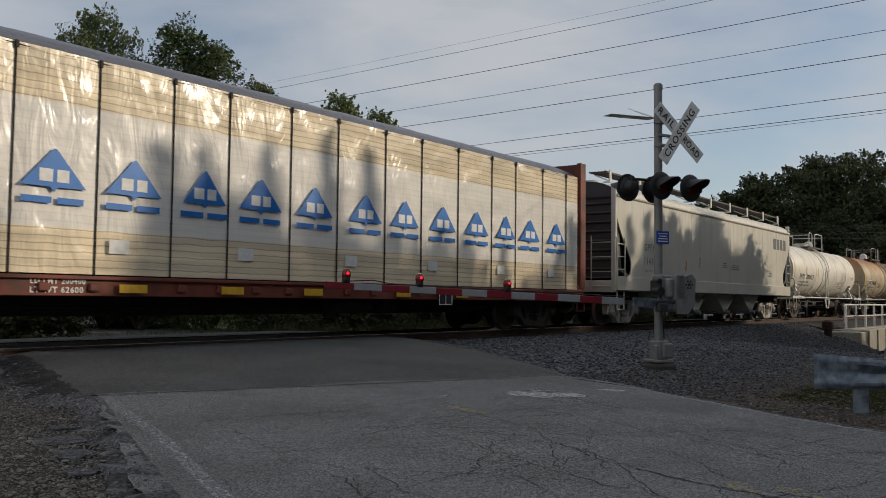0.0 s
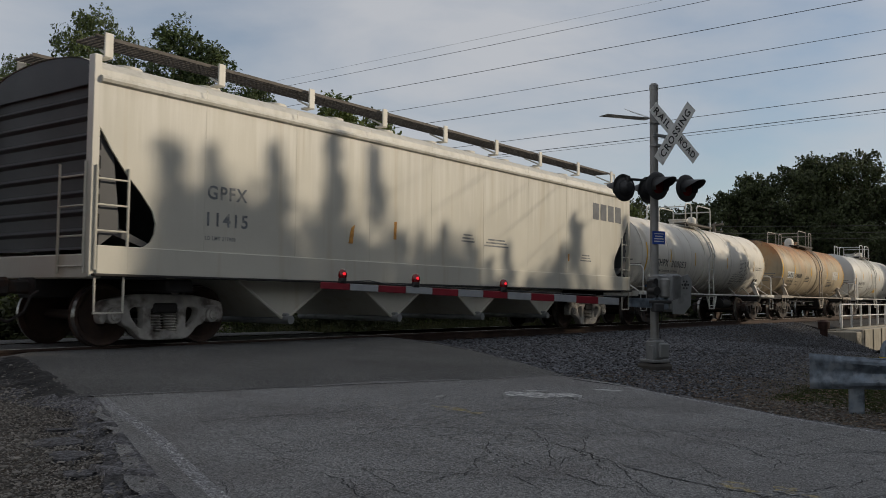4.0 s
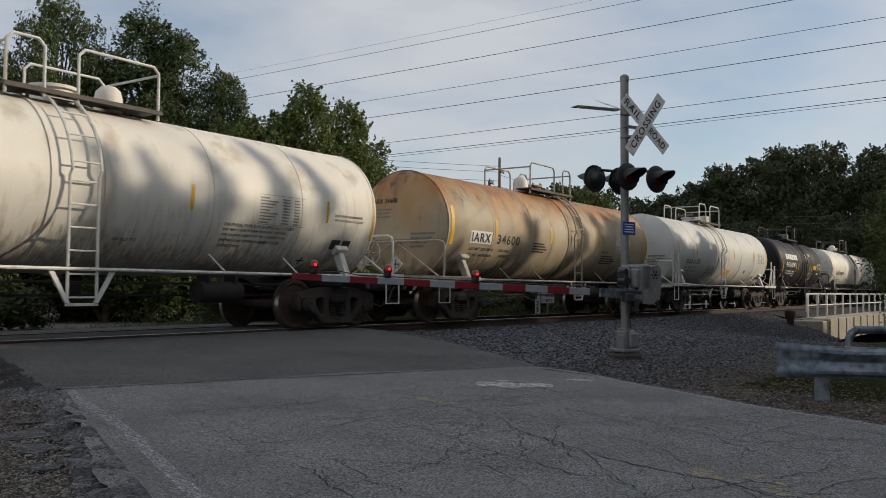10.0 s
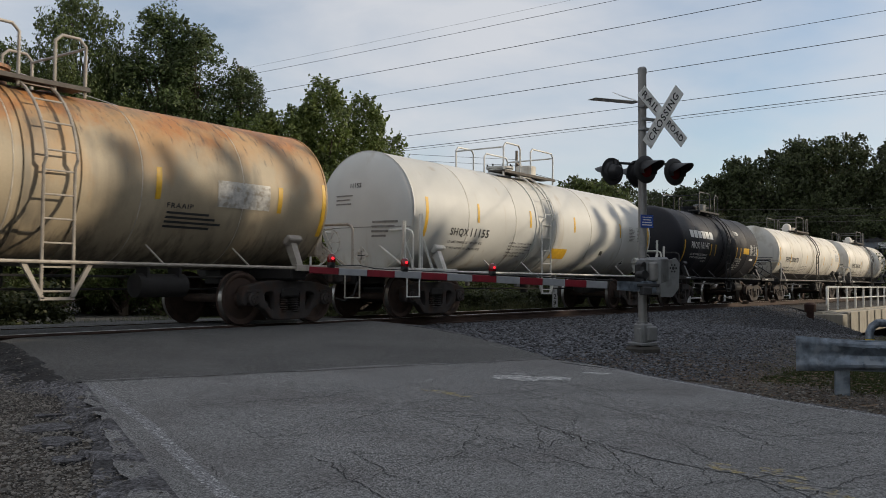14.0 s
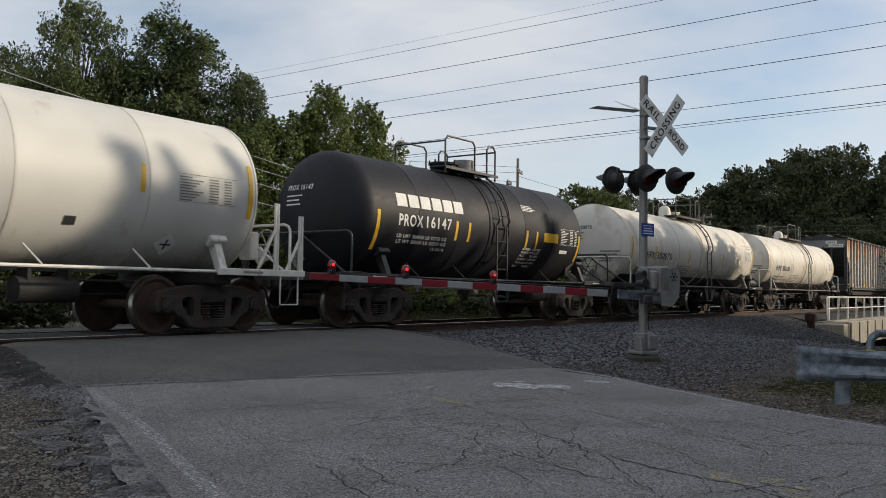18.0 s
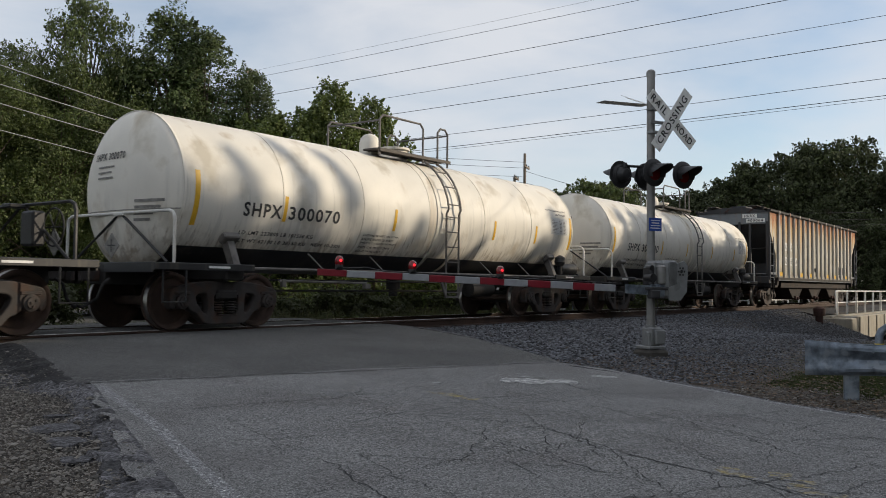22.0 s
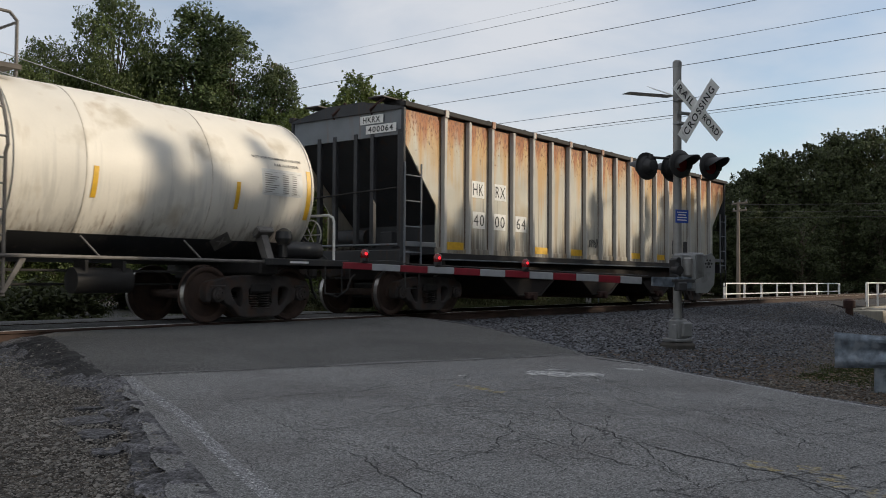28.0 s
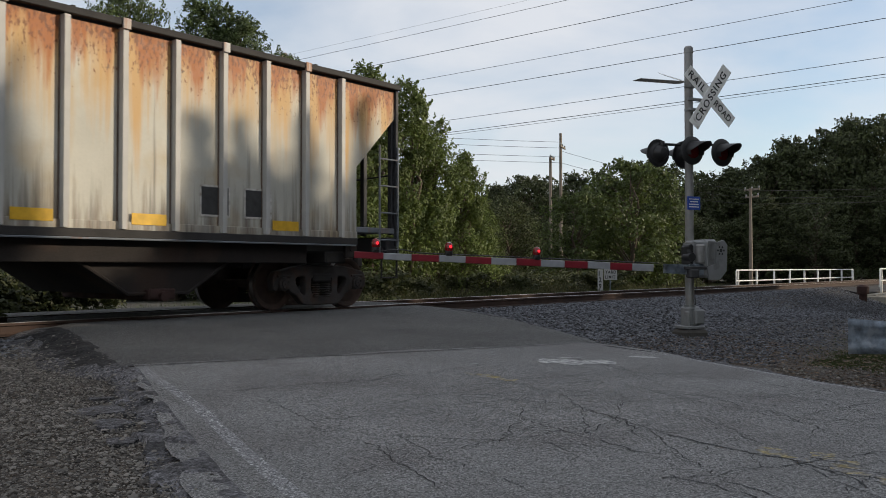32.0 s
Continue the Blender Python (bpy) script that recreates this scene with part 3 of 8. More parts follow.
# asphalt between and beyond the rails
sh = Shape().box((10.2, TRACK_Y, RAIL_Z - 0.09), (7.9, 1.30, 0.16), 0.02)
tagged(new("crossing_infill", sh.mesh("crossing_infill", M_NEWROAD)), "dark asphalt infill between the rails", "road", kind="structure")
bv, bf = [], []
for j in range(13):
    y = 13.52 + j * 1.3
    for i in range(2):
        x = (6.4, 14.2)[i] + j * 0.55
        bv.append((x, y, RAIL_Z - 0.02 - 0.3 * step(13.5, 22, y)))
bf = [(j * 2, j * 2 + 1, j * 2 + 3, j * 2 + 2) for j in range(12)]
me = bpy.data.meshes.new("road_beyond")
me.from_pydata(bv, [], bf)
me.materials.append(M_NEWROAD)
tagged(new("road_beyond", me), "asphalt road running on beyond the railway", "road", kind="structure")

# ---- track ----
track = thing("railway_track", pose(0, TRACK_Y, RAIL_Z), "rusty steel rails on dark timber ties", "track", kind="structure")
X0, X1 = -160.0, 220.0
for side in (-1, 1):
    y = side * 0.75
    prof = [(-0.07, -0.18), (0.07, -0.18), (0.07, -0.165), (0.012, -0.15), (0.012, -0.05), (0.034, -0.04), (0.034, -0.004), (-0.034, -0.004), (-0.034, -0.04), (-0.012, -0.05), (-0.012, -0.15), (-0.07, -0.165)]
    r = part("rail", Shape().prism([(y + a, b) for a, b in prof], X0, X1), M_RAIL, track, smooth=0)
    part("rail_head", Shape().prism([(y - 0.03, -0.004), (y + 0.03, -0.004), (y + 0.028, 0), (y - 0.028, 0)], X0, X1), M_RAILTOP, r, "shiny worn running surface", smooth=0)
tie_me = Shape().box((0, 0, -0.27), (0.22, 2.6, 0.17), 0.015).mesh("tie", M_TIE)
tie_x = [x for x in np.arange(-30, 120, 0.52) if not 6.0 < x < 14.4]
for x in tie_x[:280]:
    part("tie", tie_me, M_TIE, track, at=pose(float(x) + random.uniform(-0.02, 0.02), random.uniform(-0.03, 0.03), 0, 0, 0, random.uniform(-1, 1)))

# ballast bed
bed = Shape()
prof = [(-4.9, -1.35), (-1.75, -0.21), (1.75, -0.21), (3.6, -0.75)]
# Bed colour is near black to give the shaded gaps between loose stones.
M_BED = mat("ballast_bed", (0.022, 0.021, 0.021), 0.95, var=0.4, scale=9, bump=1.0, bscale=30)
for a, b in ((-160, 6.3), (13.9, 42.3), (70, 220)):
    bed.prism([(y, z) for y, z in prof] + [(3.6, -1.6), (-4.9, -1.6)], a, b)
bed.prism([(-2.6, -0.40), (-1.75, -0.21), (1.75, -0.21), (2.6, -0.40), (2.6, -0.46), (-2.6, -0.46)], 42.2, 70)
tagged(new("ballast_bed", bed.mesh("ballast_bed", M_BED)), "crushed stone bed under the rails, darkened for shaded gaps", "ballast", kind="structure").matrix_world = pose(0, TRACK_Y, RAIL_Z)


# loose stones as real geometry, joined
def stone_field(name, pts, sizes, material, label):
    base = np.array([(1, 0, 0), (-0.9, 0.1, 0), (0, 1, 0.1), (0.1, -0.95, 0), (0, 0.1, 0.75), (0.7, 0.6, 0.4), (-0.6, 0.65, 0.35), (-0.6, -0.6, 0.4), (0.65, -0.65, 0.3)])
    tri = [(0, 5, 2), (5, 4, 2), (2, 6, 1), (2, 4, 6), (6, 4, 7), (1, 6, 7), (1, 7, 3), (7, 4, 8), (3, 7, 8), (3, 8, 0), (8, 4, 5), (8, 5, 0)]
    rs = np.random.RandomState(len(pts))
    n = len(pts)
    a = rs.rand(n) * 6.283
    ca, sa = np.cos(a), np.sin(a)
    sc = sizes[:, None] * (0.7 + 0.6 * rs.rand(n, 3))
    jit = 1 + 0.25 * (rs.rand(n, len(base), 3) - 0.5)
    b = base[None] * jit * sc[:, None]
    v = np.stack([b[..., 0] * ca[:, None] - b[..., 1] * sa[:, None], b[..., 0] * sa[:, None] + b[..., 1] * ca[:, None], b[..., 2]], -1) + pts[:, None]
    f = (np.array(tri)[None] + (np.arange(n) * len(base))[:, None, None]).reshape(-1, 3)
    return stuff(name, v.reshape(-1, 3).tolist(), f.tolist(), material, label, category="stones")


rs = np.random.RandomState(5)


def off_road(x, y):
    """Right of the roadway and of the ramp."""
    if y < joint_y(x):
        return x * ROAD_NRM.x + y * ROAD_NRM.y > 7.0
    return (x - 10.95) * 5.74 - (y - 6.0) * 3.05 > 1.2


def bed_z(x, y):
    return max(ground_z(x, y), RAIL_Z - 0.21 - 0.362 * max(0, 10.92 - y) if y > 7.8 else -9)


pts, siz = [], []
while len(pts) < 70000:                       # ballast shoulder towards the camera
    x, y = 10.5 + 32 * rs.rand() ** 1.35, 3.2 + 8.6 * rs.rand()
    if not off_road(x, y) or y < 3.3 + 1.4 * rs.rand() + 0.05 * (x - 12):
        continue
    pts.append((x, y, bed_z(x, y) + 0.002 + 0.03 * rs.rand() ** 2)), siz.append((0.014 + 0.022 * rs.rand()) * (1 if y > 6 else 0.7))
for k in range(3800):
    x, y = 14 + 30 * rs.rand() ** 1.5, 11.0 + 3.2 * rs.rand()
    pts.append((x, y, RAIL_Z - 0.205)), siz.append(0.022 + 0.025 * rs.rand())
for k in range(2500):
    x, y = -3 + 9.0 * rs.rand(), 9.6 + 3.8 * rs.rand()
    pts.append((x, y, bed_z(x, y) if y < 10.92 else RAIL_Z - 0.21)), siz.append(0.022 + 0.03 * rs.rand())
stone_field("ballast_stones", np.array(pts), np.array(siz), M_STONE, "loose grey crushed ballast stones")
EL, _ = even(EDGE_L, 0.1)


def beside(x, y):
    """Distance from the left edge of the asphalt."""
    return math.sqrt(float(np.min((EL[:, 0] - x) ** 2 + (EL[:, 1] - y) ** 2)))


pts, siz = [], []
while len(pts) < 72000:                       # gravel verge left of the road
    u, v = 0.95 - 3.8 * rs.rand() ** 1.1, 2.0 + 9.8 * rs.rand()
    x, y = road_pt(u, v)
    if y > 10.6 or (y > 7.5 and (x - 4.62) * 0.93 - (y - 7.64) * 0.373 > 0):
        continue
    d = beside(x, y)
    w = 0.34 + 0.45 * step(7.2, 9.0, y)
    if rs.rand() > 0.06 + step(0.35, 1.1, d / w):
        continue
    pts.append((x, y, sunk(x, y, min(d / w, 1)) - 0.004)), siz.append(0.004 + 0.006 * rs.rand() + 0.02 * rs.rand() ** 26)
for k in range(16000):                        # verge right of the road
    u, v = 6.98 + 2.6 * rs.rand() ** 1.5, -4 + 11.5 * rs.rand()
    x, y = road_pt(u, v)
    if off_road(x, y):
        pts.append((x, y, ground_z(x, y) + 0.004)), siz.append(0.007 + 0.018 * rs.rand() ** 3)
lv, lf = [], []
for k in range(12000):                        # dead leaves and bark between road and ballast
    u, v = 7.1 + 3.4 * rs.rand() ** 1.4, 1 + 10.5 * rs.rand()
    x, y = road_pt(u, v)
    if not off_road(x, y) or y > 6.6:
        continue
    a, s_, z = rs.rand() * 6.283, 0.012 + 0.03 * rs.rand() ** 2, ground_z(x, y) + 0.012 + 0.012 * rs.rand()
    ca, sa, w_ = math.cos(a) * s_, math.sin(a) * s_, 0.25 + 0.4 * rs.rand()
    i0 = len(lv)
    lv += [(x - ca, y - sa, z), (x + sa * w_, y - ca * w_, z + 0.01 * rs.rand()), (x + ca, y + sa, z + 0.006), (x - sa * w_, y + ca * w_, z + 0.01 * rs.rand())]
    lf += [(i0, i0 + 1, i0 + 2), (i0, i0 + 2, i0 + 3)]
M_LITTER = mat("dead_leaves", (0.1, 0.066, 0.04), 0.9, var=0.3, scale=3, bump=0, island=0.6)
stuff("leaf_litter", lv, lf, M_LITTER, "brown dead leaves and bark on the verge", category="leaf litter")
stone_field("verge_gravel", np.array(pts), np.array(siz), M_PEBBLE, "loose gravel along the road edge")


# ---- crossing signal ----
MAST = Vector((13.75, 5.85, 0.06))
SIG = pose(MAST.x, MAST.y, MAST.z, 0, 0, math.degrees(math.atan2(ROAD_NRM.y, ROAD_NRM.x)))   # x: away from the road, -y: towards the driver
signal = thing("crossing_signal", SIG, "grey steel crossing signal mast with crossbuck and red lights", "railroad signal")
part("mast", Shape().cyl((0, 0, 0.1), (0, 0, 4.60), 0.068, 24), M_MAST, signal)
part("mast_cap", Shape().lathe([(4.56, 0.074), (4.64, 0.074), (4.67, 0.05)], (0, 0, 0), "z", 24), M_MAST, signal)
part("foundation", Shape().box((0, 0, -0.12), (0.43, 0.43, 0.34), 0.04), M_FOOTING, signal, "square concrete footing")
base = Shape().box((0, 0, 0.09), (0.34, 0.34, 0.05), 0.01).box((0.01, 0, 0.26), (0.24, 0.24, 0.33), 0.03).box((0.07, -0.13, 0.26), (0.2, 0.08, 0.24), 0.02).box((-0.13, -0.08, 0.22), (0.05, 0.1, 0.26), 0.015).cyl((0, 0, 0.38), (0, 0, 0.45), 0.1, 20)
part("base_casting", base, M_GREY, signal)


def blade(angle, name, centre, label):
    rot = Matrix.Rotation(radians(angle), 3, "Y")
    return part(name, Shape().box(centre, (1.22, 0.006, 0.225), 0.003, rot), M_REFL, signal, label, smooth=0)


cbx, cbz = 0.25, 3.83
b1 = blade(40, "crossbuck_blade", (cbx, -0.22, cbz), "white blade lettered RAILROAD")
b2 = blade(-54, "crossbuck_blade", (cbx, -0.232, cbz), "white blade lettered CROSSING")


def on_blade(text, angle, parent, y, x0, wid):
    a = radians(angle)

    def wrap(x, z):
        px, pz = x + x0, z - 0.06
        return cbx + px * math.cos(a) - pz * math.sin(a), y, cbz + px * math.sin(a) + pz * math.cos(a)
    part("lettering", letters(text, 0.12, M_BLACK, wrap=wrap, width=wid, bold=0.025), M_BLACK, parent, "black capital letters")


on_blade("RAIL", -40, b1, -0.2265, -0.55, 0.40)
on_blade("ROAD", -40, b1, -0.2265, 0.13, 0.42)
on_blade("CROSSING", 54, b2, -0.2385, -0.50, 1.0)
part("crossbuck_bracket", Shape().box((0.08, -0.12, 3.78), (0.4, 0.04, 0.05), 0.005).box((0.0, -0.06, 4.0), (0.16, 0.16, 0.04), 0.005).box((0.0, -0.06, 3.62), (0.16, 0.16, 0.04), 0.005), M_GREY, signal)
# the rear crossbuck hangs flat from its bracket
part("rear_crossbuck", Shape().box((-0.42, 0.2, 4.10), (0.95, 0.22, 0.008), 0.003, Matrix.Rotation(radians(-2), 3, "Y"))
     .box((-0.22, 0.12, 4.16), (0.5, 0.2, 0.008), 0.003, Matrix.Rotation(radians(9), 3, "Y") @ Matrix.Rotation(radians(25), 3, "X")), M_REFL, signal, "white blades bent flat, seen edge on")


def light_head(x, y, facing):
    """A flashing light: round black background, hood, lens. facing -1: towards the driver."""
    z = 2.925
    s = Shape().lathe([(0.0, 0.226), (0.006 * facing, 0.228), (0.016 * facing, 0.216), (0.024 * facing, 0.14)], (x, y, z), "y", 32)
    h = part("light_head", s, M_BLACK, signal, "round black signal head")
    part("lamp_housing", Shape().lathe([(0, 0.17), (-0.02 * facing, 0.125), (-0.10 * facing, 0.115), (-0.15 * facing, 0.075), (-0.16 * facing, 0.02)], (x, y, z), "y", 24), M_BLACK, h)
    part("lens", Shape().lathe([(0.026 * facing, 0.128), (0.04 * facing, 0.095), (0.048 * facing, 0.01)], (x, y, z), "y", 24), M_LENS_OFF, h, "dark red round lens")
    v, f, n = [], [], 18
    for i in range(n + 1):
        a = radians(-30 + 240 * i / n)
        for r in (0.138, 0.145):
            lean = 0.11 + 0.27 * max(0, math.sin(a)) ** 0.7
            v += [(x + r * math.cos(a), y + 0.016 * facing, z + r * math.sin(a)), (x + r * math.cos(a), y + facing * (0.016 + lean), z + r * math.sin(a) - 0.1 * lean)]
    for i in range(n):
        k = i * 4
        f += [(k, k + 4, k + 5, k + 1), (k + 2, k + 3, k + 7, k + 6), (k + 1, k + 5, k + 7, k + 3)]
    part("hood", Shape().add(v, f), M_BLACK, h)
    part("hanger", Shape().tube([(x, y - 0.04 * facing, z + 0.1), (x, y - 0.05 * facing, z + 0.14), (x, y - 0.08 * facing, z + 0.15)], 0.022).cyl((x, y - 0.1 * facing, z + 0.10), (x, y - 0.1 * facing, z + 0.18), 0.035, 12), M_BLACK, h)


for x, y, s in ((-0.155, -0.25, -1), (0.466, -0.25, -1), (-0.446, 0.22, 1), (0.10, 0.24, 1)):
    light_head(x, y, s)
part("cross_arm", Shape().tube([(-0.446, 0.14, 3.06), (-0.1, 0.1, 3.06)], 0.022).tube([(-0.155, -0.15, 3.06), (0.466, -0.15, 3.06)], 0.022).tube([(0.1, 0.14, 3.06), (0.0, 0.0, 3.06)], 0.022).cyl((0, 0, 2.98), (0, 0, 3.12), 0.1, 20), M_BLACK, signal)
sgn = part("emergency_sign", Shape().box((0.02, -0.085, 2.10), (0.27, 0.005, 0.215), 0.002), M_BLUE, signal, "small blue notice with white lines")
bars = Shape()
for k, w in enumerate((0.2, 0.16, 0.2, 0.21)):
    bars.box((0.02, -0.089, 2.165 - 0.042 * k), (w, 0.002, 0.016 if k else 0.012))
part("notice_lines", bars, M_WHITEP, sgn, smooth=0)
# gate mechanism
M_DARKSTEEL = mat("dark_painted_steel", (0.05, 0.05, 0.052), 0.6, 0.2, var=0.2, scale=6, bump=0.05)
mech = part("gate_mechanism", Shape().box((0.19, -0.10, 1.20), (0.30, 0.42, 0.62), 0.05).box((-0.04, -0.16, 1.28), (0.24, 0.2, 0.42), 0.03), M_GREY, signal, "grey gate motor housing")
part("motor_cover", Shape().lathe([(1.12, 0.07), (1.14, 0.085), (1.40, 0.085), (1.43, 0.06)], (-0.03, -0.27, 0), "z", 20), M_MAST, mech, "silver motor canister")
part("drive_casting", Shape().box((-0.22, -0.2, 1.25), (0.12, 0.22, 0.34), 0.04).cyl((-0.24, -0.34, 1.22), (-0.24, -0.18, 1.22), 0.07, 16).cyl((-0.24, -0.31, 1.38), (-0.24, -0.2, 1.38), 0.045, 14), M_BLACK, mech, "dark drive casting")
part("support_bar", Shape().box((-0.05, -0.3, 1.05), (0.62, 0.07, 0.05), 0.01).box((-0.2, -0.3, 0.96), (0.2, 0.12, 0.14), 0.02), M_DARKSTEEL, mech)
for k_ in range(7):
    part("cooling_fin", Shape().box((0.11 + 0.022 * k_, -0.322, 1.28), (0.008, 0.03, 0.40), 0.002), M_GREY, mech)
for z_ in (0.98, 1.37):
    part("clamp", Shape().cyl((0, 0, z_), (0, 0, z_ + 0.09), 0.1, 20), M_GREY, mech)
cw = Shape().prism([(0.08, 0.86), (0.31, 0.86), (0.45, 1.0), (0.47, 1.42), (0.39, 1.5), (0.25, 1.46), (0.23, 1.12), (0.06, 1.06)], -0.36, -0.33, "y")
cwo = part("counterweight_arm", cw, M_GREY, mech)
holes = Shape()
for k in range(6):
    a = k * math.pi / 3
    holes.cyl((0.33 + 0.062 * math.cos(a), -0.364, 1.33 + 0.062 * math.sin(a)), (0.33 + 0.062 * math.cos(a), -0.35, 1.33 + 0.062 * math.sin(a)), 0.017, 12)
holes.cyl((0.33, -0.364, 1.33), (0.33, -0.35, 1.33), 0.028, 14)
part("bolt_holes", holes, M_BLACK, cwo)
part("cable", Shape().tube([(0.03, -0.08, 0.95), (0.05, -0.12, 0.8), (0.02, -0.1, 0.62), (0.05, -0.08, 0.45)], 0.008, 6), M_BLACK, signal)

M_ARMW = mat("dull_white_reflective_sheet", (0.29, 0.3, 0.315), 0.6, var=0.1, scale=9, bump=0.03)
# lowered gate arm: a thing of its own on the mechanism
GATE = SIG @ pose(-0.12, -0.26, 1.02, 0, -2.0, 180)
gate = thing("gate_arm", GATE, "lowered red and white striped crossing gate arm with red lamps", "gate arm")
part("butt", Shape().prism([(-0.1, -0.085), (0.62, -0.07), (0.62, 0.07), (-0.1, 0.085)], -0.02, 0.02, "y").box((0.0, 0, 0), (0.3, 0.12, 0.2), 0.02), M_GALV, gate, "bare metal butt end")
tip = 5.75
xs, k = tip, 0
while xs > 1.05:
    a, b = max(xs - 0.41, 0.62), xs
    h = 0.044 + 0.014 * (tip - b) / tip
    part("stripe", Shape().box(((a + b) / 2, 0, 0.004 * (k % 3 == 0)), (b - a - 0.002, 0.03, 2 * h), 0.006), (M_REDS, M_ARMW)[k % 2], gate, ("red", "white")[k % 2] + " reflective stripe", smooth=0)
    xs, k = a, k + 1
for d in (0.30, 1.38, 2.80):
    lamp = part("lamp_base", Shape().box((tip - d, 0, 0.07), (0.1, 0.06, 0.05), 0.01).cyl((tip - d, 0, 0.08), (tip - d, 0, 0.115), 0.055, 14), M_BLACK, gate, "black lamp bracket")
    part("lamp", Shape().lathe([(0, 0.048), (0.03, 0.06), (0.08, 0.057), (0.115, 0.036), (0.125, 0.005)], (tip - d, 0, 0.11), "z", 18), M_LAMP, lamp, "small round red lamp")
    part("lit_core", Shape().lathe([(-0.062, 0.003), (-0.06, 0.02), (-0.04, 0.026), (0.04, 0.026), (0.06, 0.02), (0.062, 0.003)], (tip - d, 0, 0.17), "y", 12), M_LAMPCORE, lamp, "glowing lamp lens")
part("wiring", Shape().tube([(tip - 0.3, -0.02, 0.066), (tip - 0.7, -0.02, 0.1), (tip - 0.95, -0.02, 0.066), (0.7, -0.02, 0.08)], 0.008, 6), M_BLACK, gate)

# ---- steel guardrail at the verge ----
G0, G1 = Vector((10.08, 2.52, 0)), Vector((10.72, 0.25, 0))
gd = (G1 - G0).normalized()
guard = thing("guardrail", pose(G0.x, G0.y, 0.38, 0, 0, math.degrees(math.atan2(gd.y, gd.x))), "weathered galvanised steel guardrail with a flared end", "guardrail")
wprof = [(0.0, -0.155), (0.055, -0.12), (0.06, -0.09), (0.012, -0.03), (0.0, 0.0), (0.012, 0.03), (0.06, 0.09), (0.055, 0.12), (0.0, 0.155)]


def beam(a, b, k0=1.0, k1=1.0, n=8, flare=0.0):
    v, f, m = [], [], len(wprof)
    for i in range(n + 1):
        t = i / n
        x, k = a + (b - a) * t, k0 + (k1 - k0) * t
        for off in (0, -0.005):
            v += [(x, -y * k + off + flare * (1 - t) ** 2, z * (1 + 0.36 * (1 - k))) for y, z in wprof]
    for i in range(n):
        for q in range(m - 1):
            p, r = i * 2 * m, (i + 1) * 2 * m
            f += [(p + q, r + q, r + q + 1, p + q + 1), (p + m + q, p + m + q + 1, r + m + q + 1, r + m + q)]
    for p in (0, n * 2 * m):
        f += [(p + q, p + q + 1, p + m + q + 1, p + m + q) for q in range(m - 1)]
    return Shape().add(v, f)


part("end_terminal", beam(0.0, 0.62, 0.35, 0.95, 8, 0.10), M_GALV, guard, "flattened flared end piece")
part("beam", beam(0.60, 7.5, 1.0, 1.0, 4), M_GALV, guard)
for z in (-0.155, 0.155):
    part("rolled_edge", Shape().tube([(0.0, 0.098, z * 1.16), (0.2, 0.045, z * 1.1), (0.45, 0.004, z * 1.03), (0.62, -0.002, z), (7.5, -0.002, z)], 0.011, 6), M_GALV, guard)
for x in (0.46, 2.36, 4.26, 6.16):
    part("post", Shape().box((x, 0.10, -0.22), (0.15, 0.10, 0.72), 0.004).box((x, 0.05, 0.0), (0.1, 0.1, 0.3), 0.01), M_GALV, guard)
for x, z in ((0.66, 0.09), (0.66, -0.09), (0.8, 0.09)):
    part("splice_bolt", Shape().cyl((x, -0.06, z), (x, -0.075, z), 0.016, 8), M_GALV, guard)

# bent pipe guards behind it
M_YBAND = mat("yellow_band_paint", (0.55, 0.4, 0.04), 0.6, var=0.15, scale=8)
for x, y, w in ((14.1, 2.5, 0.9), (13.45, 1.85, 0.9)):
    pg = thing("pipe_guard", pose(x, y, -0.05, 0, 0, -50), "bent steel pipe guard with a yellow band", "pipe guard", "pipe guards")
    part("pipe", Shape().tube([(0, 0, -0.3), (0, 0, 0.5), (0.04, 0, 0.58), (0.12, 0, 0.63), (w, 0, 0.63), (w + 0.08, 0, 0.58), (w + 0.12, 0, 0.5), (w + 0.12, 0, -0.3)], 0.06, 12), M_GALV, pg)
    part("band", Shape().cyl((0, 0, 0.28), (0, 0, 0.4), 0.064, 12), M_YBAND, pg)

# ---- bridge with railings, both sides of the track ----
bridge = thing("railway_bridge", pose(0, 0, 0), "weathered concrete railway bridge deck and abutment", "bridge", kind="structure")
ab = part("abutment", Shape().box((43.4, 9.35, -0.85), (1.0, 1.3, 1.36), 0.04), M_CONC, bridge, "concrete wing wall block")
part("deck_edge", Shape().box((56.9, 9.5, -0.72), (26, 0.7, 1.15), 0.03), M_CONC, bridge)
part("deck", Shape().box((56.5, 12.9, -0.35), (26, 6.4, 0.5), 0.02), M_CONC, bridge)
part("far_abutment", Shape().box((44.0, 16.2, -0.7), (1.4, 1.0, 1.3), 0.04), M_CONC, bridge)
for k in range(12):
    part("deck_rib", Shape().box((44.6 + 2.1 * k, 9.11, -0.72), (0.16, 0.03, 1.1), 0.01), M_CONC, bridge)


